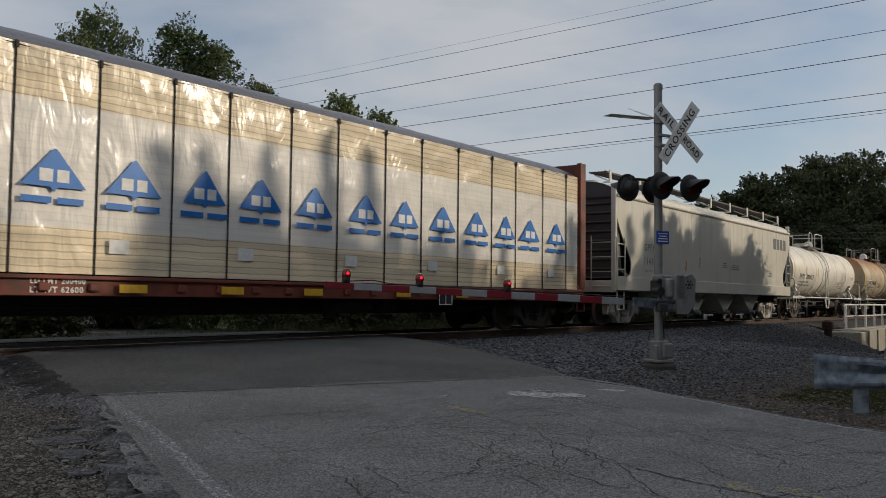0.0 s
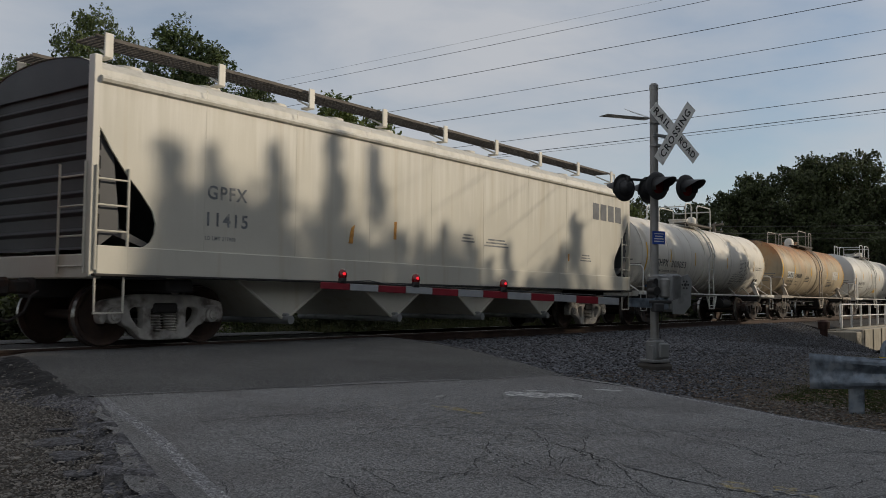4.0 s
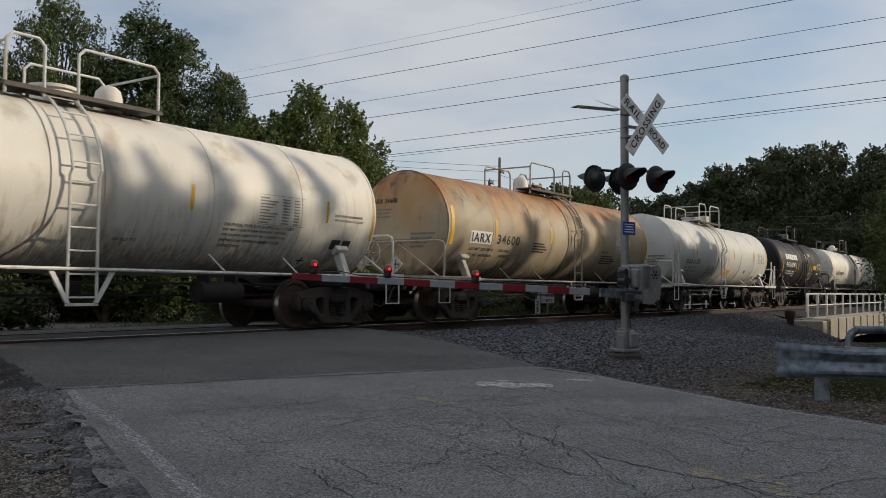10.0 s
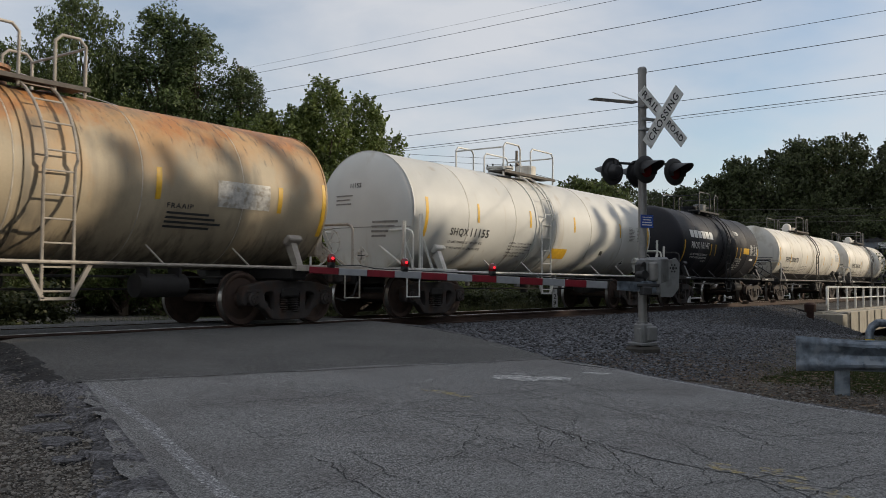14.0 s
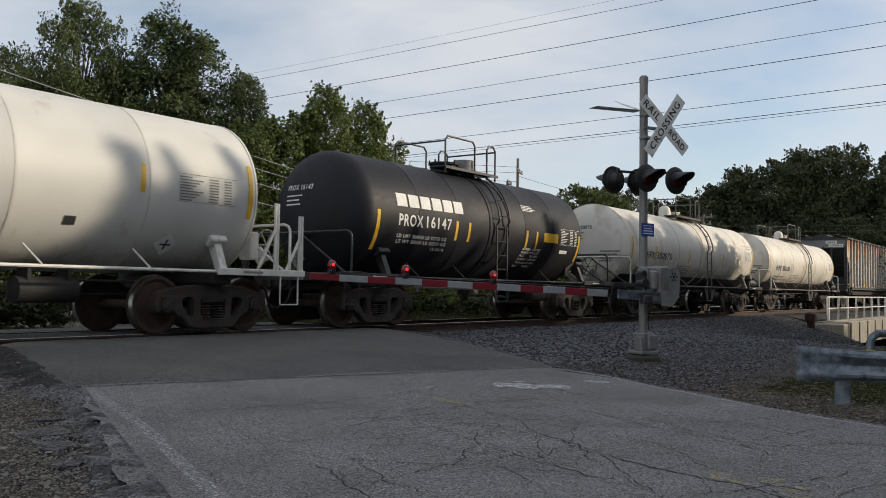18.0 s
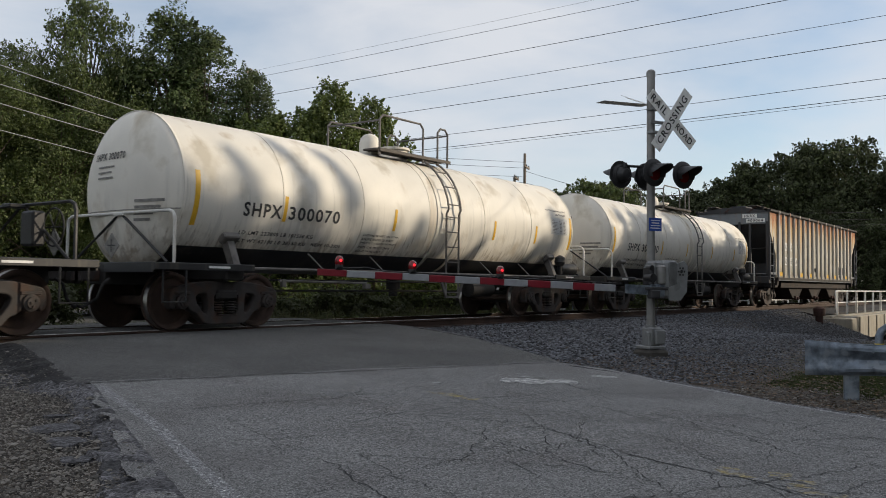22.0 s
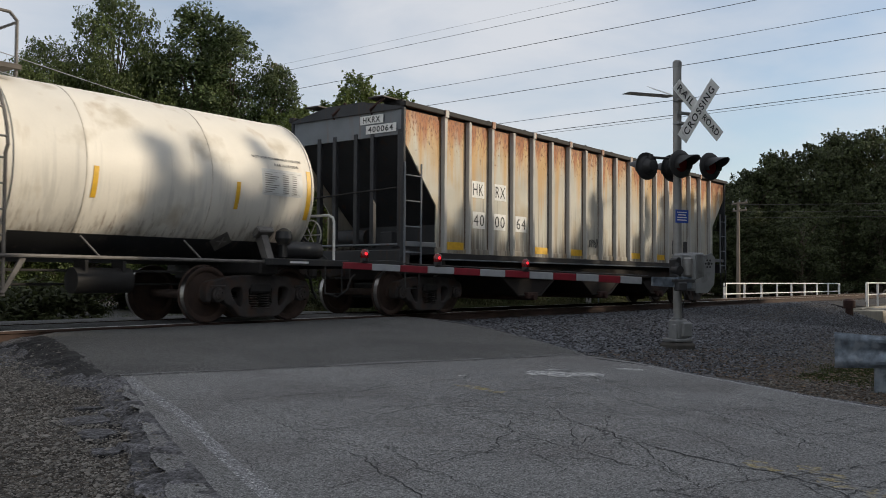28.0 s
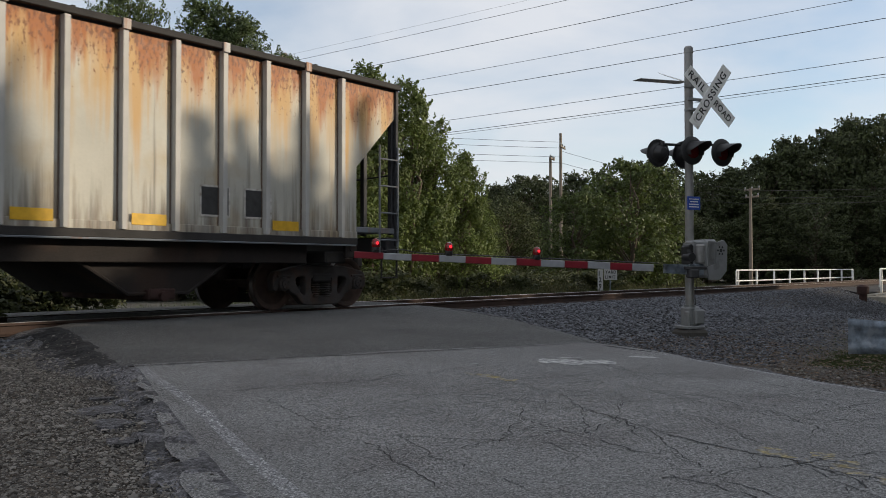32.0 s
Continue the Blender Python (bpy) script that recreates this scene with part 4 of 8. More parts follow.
def railing(name, x0, x1, y, z, gap):
    r = thing(name, pose(x0, y, z), "white painted tubular steel bridge railing", "railing", "bridge railings")
    L = x1 - x0
    part("top_rail", Shape().tube([(0.0, 0, 0.25), (0, 0, 1.0), (0.08, 0, 1.08), (L - 0.08, 0, 1.08), (L, 0, 1.0), (L, 0, 0.25)], 0.035), M_WHITEP, r)
    part("mid_rail", Shape().tube([(0, 0, 0.55), (L, 0, 0.55)], 0.03), M_WHITEP, r)
    n = max(int(L / gap), 1)
    pm = Shape().box((0, 0, 0.53), (0.09, 0.09, 1.06), 0.01).mesh("post", M_WHITEP)
    for i in range(n + 1):
        part("post", pm, M_WHITEP, r, at=pose(0.25 + (L - 0.5) * i / n, 0, 0))
    return r


railing("bridge_railing", 42.95, 66.0, 9.4, -0.02, 2.05)
railing("bridge_railing", 43.0, 65.0, 15.9, -0.1, 2.75)
M_RUSTY = mat("rusty_iron", (0.045, 0.022, 0.018), 0.8, 0.3, var=0.3, scale=8)
sw = thing("track_marker", pose(40.8, 9.6, -0.12), "short rusty iron marker post beside the track", "marker post")
part("post", Shape().cyl((0, 0, -0.6), (0, 0, 0.12), 0.16, 12), M_RUSTY, sw)
part("head", Shape().lathe([(0.1, 0.24), (0.42, 0.25), (0.5, 0.14)], (0, 0, 0), "z", 14), M_RUSTY, sw)


# ---- trees ----
M_BARK = mat("tree_bark", (0.10, 0.075, 0.055), 0.95, var=0.35, scale=3, bump=0.8, bscale=18, stretch=(3, 3, 0.6))
M_LEAF = mat("oak_leaves", (0.08, 0.106, 0.028), 0.6, var=0.25, scale=0.6, bump=0, island=0.45, trans=0.35)
M_LEAF2 = mat("sweetgum_leaves", (0.115, 0.15, 0.038), 0.6, var=0.22, scale=0.6, bump=0, island=0.4, trans=0.4)
M_PINE = mat("pine_needles", (0.065, 0.092, 0.027), 0.65, var=0.3, scale=0.7, bump=0, island=0.45, trans=0.25)
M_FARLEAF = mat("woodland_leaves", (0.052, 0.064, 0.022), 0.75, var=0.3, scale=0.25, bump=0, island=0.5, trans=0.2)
M_BUSH = mat("bush_leaves", (0.05, 0.058, 0.02), 0.65, var=0.3, scale=0.8, bump=0, island=0.45, trans=0.35)


def leaf_cloud(clumps, per, size, seed, flat=0.0):
    """Leaves as small folded blades scattered round the clump centres (x, y, z, radius)."""
    rs = np.random.RandomState(seed)
    c = np.repeat(np.array(clumps), per, axis=0)
    n = len(c)
    d = rs.normal(size=(n, 3))
    d /= np.linalg.norm(d, axis=1)[:, None]
    r = c[:, 3] * (0.15 + 0.62 * np.minimum(np.abs(rs.normal(size=n)), 1.35 + 0.3 * rs.rand(n)))
    p = c[:, :3] + d * r[:, None] * np.array([1, 1, 0.75])
    nr = d * 0.5 + rs.normal(size=(n, 3)) * 0.6 + np.array([0, 0, 0.45])
    nr /= np.linalg.norm(nr, axis=1)[:, None]
    a = np.cross(nr, rs.normal(size=(n, 3)))
    a /= np.linalg.norm(a, axis=1)[:, None]
    b = np.cross(nr, a)
    s = size * (0.6 + 0.8 * rs.rand(n))[:, None]
    v = np.stack([p - a * s, p + b * s * 0.5 + nr * s * 0.15, p + a * s, p - b * s * 0.5 + nr * s * 0.15], 1).reshape(-1, 3)
    k = np.arange(n)[:, None] * 4
    f = np.concatenate([k + [0, 3, 1], k + [1, 3, 2]], 0)
    return v, f


def tree_data(seed, height, width, clumps, per, size, low=0.25, pointed=0.0, spikes=12, fat=1.0):
    """Trunk and limbs as one shape, crown as leaves. Returns both meshes."""
    rs = random.Random(seed)
    wood = Shape()
    bend = [Vector((0, 0, -0.4))]
    for i in range(1, 7):
        bend.append(Vector((rs.uniform(-0.12, 0.12) * i, rs.uniform(-0.12, 0.12) * i, height * 0.86 * i / 6)))
    r0 = height * 0.018 + 0.05
    for i in range(6):
        wood.cyl(bend[i], bend[i + 1], r0 * (1 - i / 6.6), 9, r0 * (1 - (i + 1) / 6.6), caps=False)
    cl = []
    for i in range(clumps):
        h = low + (1 - low) * (i + rs.random()) / clumps
        env = math.sin(min(max((h - low * 0.6) / (1 - low * 0.6), 0.02), 1) ** (0.75 + pointed) * math.pi * 0.94 + 0.06) ** 0.7
        if pointed:
            env = min((1 - h) ** 0.5 * 0.95 + 0.14, 0.9)
        a, q = rs.uniform(0, 6.283), rs.uniform(0.25, 1.0) ** 0.6
        rad = width / 2 * env * q
        trunk = bend[0].lerp(bend[6], min(h / 0.92, 1))
        c = Vector((trunk.x + rad * math.cos(a), trunk.y + rad * math.sin(a), h * height + rs.uniform(-0.3, 0.3)))
        cl.append((*c, fat * width * rs.uniform(0.10, 0.19) * (0.65 + 0.5 * env)))
        if i % 3 == 0 and rad > 0.3:
            st = bend[0].lerp(bend[6], max(min(h / 0.92, 1) - 0.12, 0.1))
            mid = st.lerp(c, 0.5) + Vector((0, 0, 0.12))
            wood.cyl(st, mid, r0 * 0.3, 6, r0 * 0.2, caps=False).cyl(mid, c, r0 * 0.2, 6, r0 * 0.06, caps=False)
    for i in range(spikes):
        a, q = rs.uniform(0, 6.283), rs.uniform(0.1, 0.75)
        base = rs.choice(cl[clumps // 3:])
        for k in range(4):
            cl.append((base[0] + 0.1 * k * rs.uniform(-1, 1), base[1] + 0.1 * k * rs.uniform(-1, 1), base[2] + base[3] * (0.5 + 0.28 * k), base[3] * (0.55 - 0.09 * k)))
    v, f = leaf_cloud(cl, per, size, seed)
    return wood, v, f


TREES = {}


def tree_kind(key, leaf, label, **kw):
    wood, v, f = tree_data(**kw)
    me = bpy.data.meshes.new("crown")
    me.from_pydata(v.tolist(), [], f.tolist())
    me.materials.append(leaf)
    TREES[key] = (wood.mesh("trunk", M_BARK, 60), me, label)


def plant(key, x, y, s=1.0, turn=0.0, sz=None, group="trees beyond the railway"):
    trunk, crown, label = TREES[key]
    z = ground_z(x, y)
    m = Matrix.Translation((x, y, z)) @ Matrix.Rotation(radians(turn), 4, "Z") @ Matrix.Diagonal((s, s, sz or s, 1))
    t = new("tree")
    t.matrix_world = m
    tagged(t, label, "tree", group)
    for nm, me in (("trunk", trunk), ("crown", crown)):
        o = new(nm, me)
        o.parent = t
    return t


def full_tree(key, leaf, label, seed, height, width, clumps, per, size, low=0.1, shape="round", sprigs=5, narrow=0.5, lift=0.0):
    """A crown of separate leafy masses on limbs, each with its own lit top and dark underside, and sprigs that break the outline."""
    rs, rn = random.Random(seed), np.random.RandomState(seed)
    wood = Shape()
    bend = [Vector((rs.uniform(-0.1, 0.1) * i, rs.uniform(-0.1, 0.1) * i, height * 0.9 * i / 6 - 0.3)) for i in range(7)]
    r0 = height * 0.016 + 0.05
    for i in range(6):
        wood.cyl(bend[i], bend[i + 1], r0 * (1 - i / 6.6), 9, r0 * (1 - (i + 1) / 6.6), caps=False)
    pos, nor = [], []
    for i in range(clumps):
        h = low + (0.97 - low) * ((i + rs.random()) / clumps) ** 0.9
        k = (h - low) / (1 - low)
        env = {"round": (1 - abs(2 * k - 0.85) ** 2.4 * 0.75) ** 0.6 if k > 0.42 else 0.8 + 0.4 * k, "cone": (1 - k) ** 0.75 * 0.95 + 0.08, "spire": (1 - k) ** 0.6 * 0.9 + 0.06}[shape]
        env = max(env, 0.07)
        ang, q = rs.uniform(0, 6.283), rs.uniform(0.12, 1.0) ** 0.45
        rad = width / 2 * env * q * rs.uniform(0.8, 1.12)
        st = bend[0].lerp(bend[6], min(max(h - 0.12, 0.05), 1))
        c = Vector((st.x + rad * math.cos(ang), st.y + rad * math.sin(ang), h * height))
        R = width * rs.uniform(0.085, 0.15) * (0.55 + 0.55 * env)
        if rad > 0.4 and i % 2 == 0:
            mid = st.lerp(c, 0.55) + Vector((0, 0, 0.15))
            wood.cyl(st, mid, r0 * 0.28, 5, r0 * 0.16, caps=False).cyl(mid, c, r0 * 0.16, 5, r0 * 0.05, caps=False)
        n = int(per * (0.6 + 0.8 * rs.random()))
        d = rn.normal(size=(n, 3))
        d[:, 2] = d[:, 2] * 0.9 + 0.25
        d /= np.linalg.norm(d, axis=1)[:, None]
        r = R * (0.62 + 0.42 * rn.rand(n) ** 0.7)
        wob = 1 + 0.28 * np.sin(3.1 * d[:, 0] + seed + i) * np.cos(2.7 * d[:, 1] + 1.7 * i)
        pos.append(np.array(c) + d * (r * wob)[:, None] * np.array([1.1, 1.1, 0.72 + lift]))
        nor.append(d)
        for j in range(sprigs):
            o = Vector((rs.gauss(0, 1), rs.gauss(0, 1), rs.gauss(0.5, 0.8) + 2.2 * lift)).normalized()
            if rad > 0.3:
                o = (o + 0.6 * Vector((math.cos(ang), math.sin(ang), 0.15 + 1.2 * lift))).normalized()
            m = int(per * 0.06) + 4
            t = rn.rand(m)
            reach_ = R * (0.9 + narrow * rs.uniform(0.3, 1.0) * t)
            pos.append(np.array(c) + np.array(o) * reach_[:, None] + rn.normal(size=(m, 3)) * (R * 0.16 * (1.05 - t))[:, None])
            nor.append(np.tile(np.array(o), (m, 1)))
    p, d = np.concatenate(pos), np.concatenate(nor)
    n = len(p)
    nr = d * 0.8 + rn.normal(size=(n, 3)) * 0.5 + np.array([0, 0, 0.25])
    nr /= np.linalg.norm(nr, axis=1)[:, None]
    a = np.cross(nr, rn.normal(size=(n, 3)))
    a /= np.linalg.norm(a, axis=1)[:, None]
    b = np.cross(nr, a)
    sz = size * (0.6 + 0.8 * rn.rand(n))[:, None]
    v = np.stack([p - a * sz, p + b * sz * 0.6 + nr * sz * 0.15, p + a * sz, p - b * sz * 0.6 + nr * sz * 0.15], 1).reshape(-1, 3)
    k = np.arange(n)[:, None] * 4
    f = np.concatenate([k + [0, 3, 1], k + [1, 3, 2]], 0)
    me = bpy.data.meshes.new("crown")
    me.from_pydata(v.tolist(), [], f.tolist())
    me.materials.append(leaf)
    TREES[key] = (wood.mesh("trunk", M_BARK, 60), me, label)


tree_kind("oak", M_LEAF, "tall leafy oak with a dense dark green crown", seed=11, height=11.0, width=7.0, clumps=240, per=190, size=0.078, low=0.10)
tree_kind("oak2", M_LEAF, "broad leafy oak with an uneven crown", seed=23, height=10.0, width=7.5, clumps=240, per=190, size=0.082, low=0.08)
full_tree("elm", M_LEAF, "tall leafy oak with a dense dark green crown", 11, 11.0, 7.0, 95, 330, 0.058, 0.08, "round")
full_tree("elm2", M_LEAF, "broad leafy oak with an uneven crown", 23, 10.0, 7.5, 95, 330, 0.058, 0.06, "round", narrow=0.8)
full_tree("pine", M_PINE, "dark green pine with clumped needles", 31, 12.0, 5.6, 110, 270, 0.052, 0.06, "cone", sprigs=6, narrow=0.7, lift=0.1)
full_tree("gum", M_LEAF2, "young sweetgum with bright green leaves", 41, 7.0, 4.4, 62, 260, 0.056, 0.04, "spire", sprigs=7, narrow=1.1, lift=0.35)
full_tree("gum2", M_LEAF2, "young sweetgum with bright green leaves and gaps", 47, 7.0, 3.9, 52, 260, 0.056, 0.04, "spire", sprigs=7, narrow=1.2, lift=0.35)
full_tree("young", M_LEAF, "young broadleaf tree with a loose green crown", 83, 6.6, 5.0, 60, 130, 0.085, 0.05, "round", narrow=0.8)
full_tree("far", M_FARLEAF, "dense woodland tree in dark green leaf", 53, 11.0, 8.5, 72, 150, 0.118, 0.05, "round", narrow=0.8)
full_tree("far2", M_FARLEAF, "tall dark woodland pine", 59, 13.0, 6.5, 72, 150, 0.11, 0.08, "cone", narrow=0.8, lift=0.1)

tree_kind("airy", M_LEAF, "tall oak with an open leafy crown", seed=67, height=11.0, width=8.0, clumps=150, per=110, size=0.09, low=0.10, fat=0.62)

# wood behind the train on the side where the road goes on
for key, x, y, s, turn, sz in (("elm", 16.7, 26.5, 0.62, 10, 0.97), ("elm2", 13.6, 27.6, 0.60, 80, 0.74), ("elm2", 17.6, 26.0, 0.6, 170, 0.88), ("pine", 18.2, 24.7, 0.98, 40, 0.88), ("pine", 19.0, 23.9, 0.9, 200, 0.82),
                               ("elm", 15.0, 28.4, 0.62, 130, 0.74), ("elm2", 11.4, 29.0, 0.66, 220, 0.80), ("pine", 20.1, 23.0, 0.7, 300, 0.72), ("elm", 16.6, 24.2, 0.62, 15, 0.62), ("elm2", 17.6, 23.4, 0.55, 95, 0.62), ("elm2", 16.9, 25.9, 0.5, 140, 0.86), ("elm", 14.6, 27.4, 0.5, 40, 0.8), ("elm", 15.0, 26.2, 0.6, 185, 0.76), ("elm2", 14.4, 25.4, 0.6, 75, 0.62), ("elm", 12.4, 25.6, 0.6, 115, 0.66), ("elm2", 9.6, 27.0, 0.7, 15, 0.72),
                               ("elm2", 18.6, 27.4, 0.6, 60, 0.62), ("elm", 20.6, 26.0, 0.55, 90, 0.6), ("elm2", 22.6, 25.6, 0.5, 10, 0.52), ("elm", 24.6, 25.4, 0.5, 75, 0.48),
                               ("elm", 12.0, 34.0, 0.8, 60, 0.8), ("elm2", 19.0, 33.0, 0.7, 90, 0.7), ("elm", 26.0, 33.0, 0.7, 180, 0.6), ("elm2", 5.0, 30.0, 0.8, 110, 0.8),
                               ("gum", 20.4, 20.9, 1.0, 0, 1.02), ("gum2", 21.5, 20.3, 1.0, 70, 1.12), ("gum2", 23.2, 20.0, 0.9, 60, 1.08), ("gum", 24.9, 20.3, 0.95, 200, 0.94), ("gum2", 26.4, 20.2, 0.78, 120, 0.78), ("gum", 18.8, 21.2, 0.95, 33, 0.95),
                               ("gum2", 22.2, 21.4, 0.9, 12, 0.92), ("gum", 27.8, 20.6, 0.6, 250, 0.58), ("gum2", 24.0, 22.5, 0.85, 290, 0.82), ("young", 37.2, 18.6, 0.95, 45, 0.93), ("young", 39.2, 19.4, 0.9, 145, 0.9), ("young", 35.4, 20.4, 0.7, 200, 0.72)):
    plant(key, x, y, s, turn, sz)
# woodland across the right: foot, and height of the crown
rt = random.Random(8)
WOOD = ((58.0, 46.5, 9.0), (60.2, 44.6, 9.6), (61.4, 43.1, 9.2), (62.8, 41.2, 10.2), (64.0, 39.7, 10.0), (65.5, 37.9, 10.3), (66.7, 36.4, 9.6), (67.9, 34.9, 11.4), (69.4, 33.0, 11.5), (70.9, 31.1, 11.3),
        (72.4, 29.3, 10.4), (73.6, 27.8, 10.8), (74.5, 26.6, 10.6), (75.5, 25.3, 12.0), (76.6, 24.0, 13.5), (77.7, 22.5, 13.7), (78.8, 21.2, 14.7), (80.1, 19.5, 15.4), (81.3, 18.0, 15.4),
        (82.5, 15.5, 15.6), (83.5, 13.0, 15.0), (84.5, 10.0, 15.0), (85.5, 7.0, 15.0), (86, 3.0, 15.0))
for i, (x, y, top) in enumerate(WOOD):
    top *= 1.06
    s = top / 13.2
    plant(("far", "far", "far2")[i % 3], x, y, 0.5 * s + 0.45, rt.uniform(0, 360), sz=s if i % 3 < 2 else top / 15.2, group="woodland behind the bridge")
    plant(("far", "far2")[i % 2], x - 5 + rt.uniform(-2, 2), y - 2.4 + rt.uniform(-2, 2), 0.72, rt.uniform(0, 360), sz=0.55 * s, group="woodland behind the bridge")
    plant("far", x + 7 + rt.uniform(-2, 2), y + 2 + rt.uniform(-2, 2), 0.9, rt.uniform(0, 360), sz=0.9 * s, group="woodland behind the bridge")
for i in range(14):
    plant(("far", "elm2")[i % 2], 32 + 2.0 * i + rt.uniform(-1, 1), 37 + rt.uniform(-3, 5), rt.uniform(0.45, 0.6), rt.uniform(0, 360), group="woodland behind the bridge")
# unseen trees added out to the side, to shade the foot of the wood
for i in range(12):
    plant(("far", "far2")[i % 2], 90 + 1.2 * i + rt.uniform(-1.5, 1.5), 0 - 4.2 * i, 1.15, rt.uniform(0, 360), sz=rt.uniform(1.35, 1.6), group="woodland behind the bridge")
    plant("far", 101 + 1.0 * i + rt.uniform(-1.5, 1.5), 4 - 4.2 * i, 1.2, rt.uniform(0, 360), sz=rt.uniform(1.5, 1.75), group="woodland behind the bridge")
# trees behind the camera shade the ground and dapple the train
SHADE = [(x, 9.8 + 0.25 * math.sin(x * 1.7), 0.6) for x in np.arange(0.5, 23.5, 2.3)]
SHADE += [(22.4, 13.4, 0.34), (25.6, 12.6, 0.52), (26.5, 12.9, 0.5), (28.4, 12.9, 0.5), (30.1, 12.7, 0.5), (27.4, 13.0, 0.55), (29.3, 12.6, 0.55), (31.4, 11.9, 0.5), (34.4, 11.8, 0.45), (37.4, 12.3, 0.5), (41.0, 12.3, 0.55), (44.6, 12.3, 0.6)]
for i, (x, top, w) in enumerate(SHADE):
    plant("airy" if x > 26.5 else ("oak", "oak2")[i % 2], float(x), -9.0 + 0.5 * (i % 3), w + (0.1 if x > 24 else 0), 47 * i, sz=top / 11.6, group="trees behind the road")
for i in range(32):
    plant(("oak2", "oak")[i % 2], 2.0 + 2.0 * i, -12.6 + 0.6 * (i % 2), 0.62, 61 * i + 20, sz=((13.6 if i > 15 else 12.2) + 0.3 * math.sin(2.3 * i)) / 11.4, group="trees behind the road")
# Unseen oaks added to block skylight and sun; only the last shows a branch.
for i, (x, y, top) in enumerate(((15.0, -4.6, 7.6), (19.5, -4.2, 7.8), (24.0, -3.8, 8.0), (28.5, -3.2, 8.0), (33.0, -2.4, 8.0), (37.5, -0.8, 9.8), (40.4, -0.4, 10.8), (42.9, -0.8, 10.8), (41.2, 3.5, 8.2))):
    plant(("oak2", "oak")[i % 2], x, y, 0.75, 83 * i + 5, sz=top / 11.4, group="trees beside the road")

# bushes and grass
bush_v, bush_f = leaf_cloud([(rt.uniform(-1.4, 1.4), rt.uniform(-0.6, 0.6), rt.uniform(0.1, 1.1), rt.uniform(0.25, 0.5)) for _ in range(26)], 120, 0.07, 71)
bush_me = bpy.data.meshes.new("bush")
bush_me.from_pydata(bush_v.tolist(), [], bush_f.tolist())
bush_me.materials.append(M_BUSH)
for i in range(90):
    x, y = rt.uniform(3, 44), rt.uniform(17.2, 20.5)
    if 7.0 < x - (y - 12.7) * 0.42 < 14.5:
        continue
    b = new("bush", bush_me)
    s = rt.uniform(0.5, 1.05)
    b.matrix_world = Matrix.Translation((x, y, ground_z(x, y))) @ Matrix.Rotation(rt.uniform(0, 6), 4, "Z") @ Matrix.Diagonal((s * 1.1, s, s * 0.9, 1))
    tagged(b, "scrubby green bush beside the railway", "bush", "lineside bushes")
M_GRASS = mat("grass_blades", (0.05, 0.066, 0.018), 0.7, var=0.3, scale=0.5, bump=0, island=0.5, trans=0.3)


def grass(name, centres, per, h, seed, label):
    rs = np.random.RandomState(seed)
    c = np.repeat(np.array(centres), per, axis=0)
    n = len(c)
    p = c[:, :2] + rs.normal(size=(n, 2)) * c[:, 2:3]
    z = np.array([ground_z(a, b) for a, b in p])
    a = rs.rand(n) * 6.283
    hh = h * (0.4 + 0.9 * rs.rand(n))
    w = 0.006 + 0.006 * rs.rand(n)
    lean = rs.normal(size=(n, 2)) * 0.35 * hh[:, None]
    b0 = np.stack([p[:, 0] - w * np.cos(a), p[:, 1] - w * np.sin(a), z - 0.02], 1)
    b1 = np.stack([p[:, 0] + w * np.cos(a), p[:, 1] + w * np.sin(a), z - 0.02], 1)
    t = np.stack([p[:, 0] + lean[:, 0], p[:, 1] + lean[:, 1], z + hh], 1)
    v = np.stack([b0, b1, t], 1).reshape(-1, 3)
    return stuff(name, v.tolist(), np.arange(3 * n).reshape(-1, 3).tolist(), M_GRASS, label, category="grass")


rg = random.Random(4)
grass("verge_grass", [(rg.uniform(10.7, 13.5), rg.uniform(0.2, 2.1), 0.05 + 0.25 * rg.random()) for _ in range(330)] + [(rg.uniform(13, 30), rg.uniform(1.2, 3.6), 0.3) for _ in range(240)] + [(rg.uniform(10.9, 13.5), rg.uniform(1.9, 3.2), 0.04 + 0.15 * rg.random()) for _ in range(90)], 190, 0.026, 3, "short green grass on the road verge")
grass("far_grass", [(rg.uniform(-2, 42), rg.uniform(15.8, 22), 0.35) for _ in range(420)], 45, 0.35, 4, "rough grass beyond the railway")
M_GRASS = mat("dry_reed_blades", (0.085, 0.08, 0.035), 0.75, var=0.3, scale=0.5, bump=0, island=0.6, trans=0.3)
grass("tall_reeds", [(rg.uniform(15, 40), rg.uniform(16.0, 18.2), 0.22) for _ in range(120)], 36, 0.5, 9, "dry brown reeds along the railway")
# Lighter copy of the grass: sunlight on this strip put into blade colour.
M_GRASS = mat("sunny_grass_blades", (0.1, 0.13, 0.03), 0.7, var=0.3, scale=0.5, bump=0, island=0.5, trans=0.35)
grass("trackside_grass", [(rg.uniform(-6, 40), rg.uniform(15.2, 16.4), 0.25) for _ in range(300)], 50, 0.12, 10, "grass along the far side of the rails, painted sunlit green")

# ---- poles and wires ----
M_POLE = mat("weathered_pole_timber", (0.2, 0.165, 0.13), 0.9, var=0.3, scale=2, bump=0.5, stretch=(5, 5, 0.5))
M_WIRE = M_DARKWIRE = mat("dark_wire", (0.03, 0.03, 0.032), 0.7, bump=0)


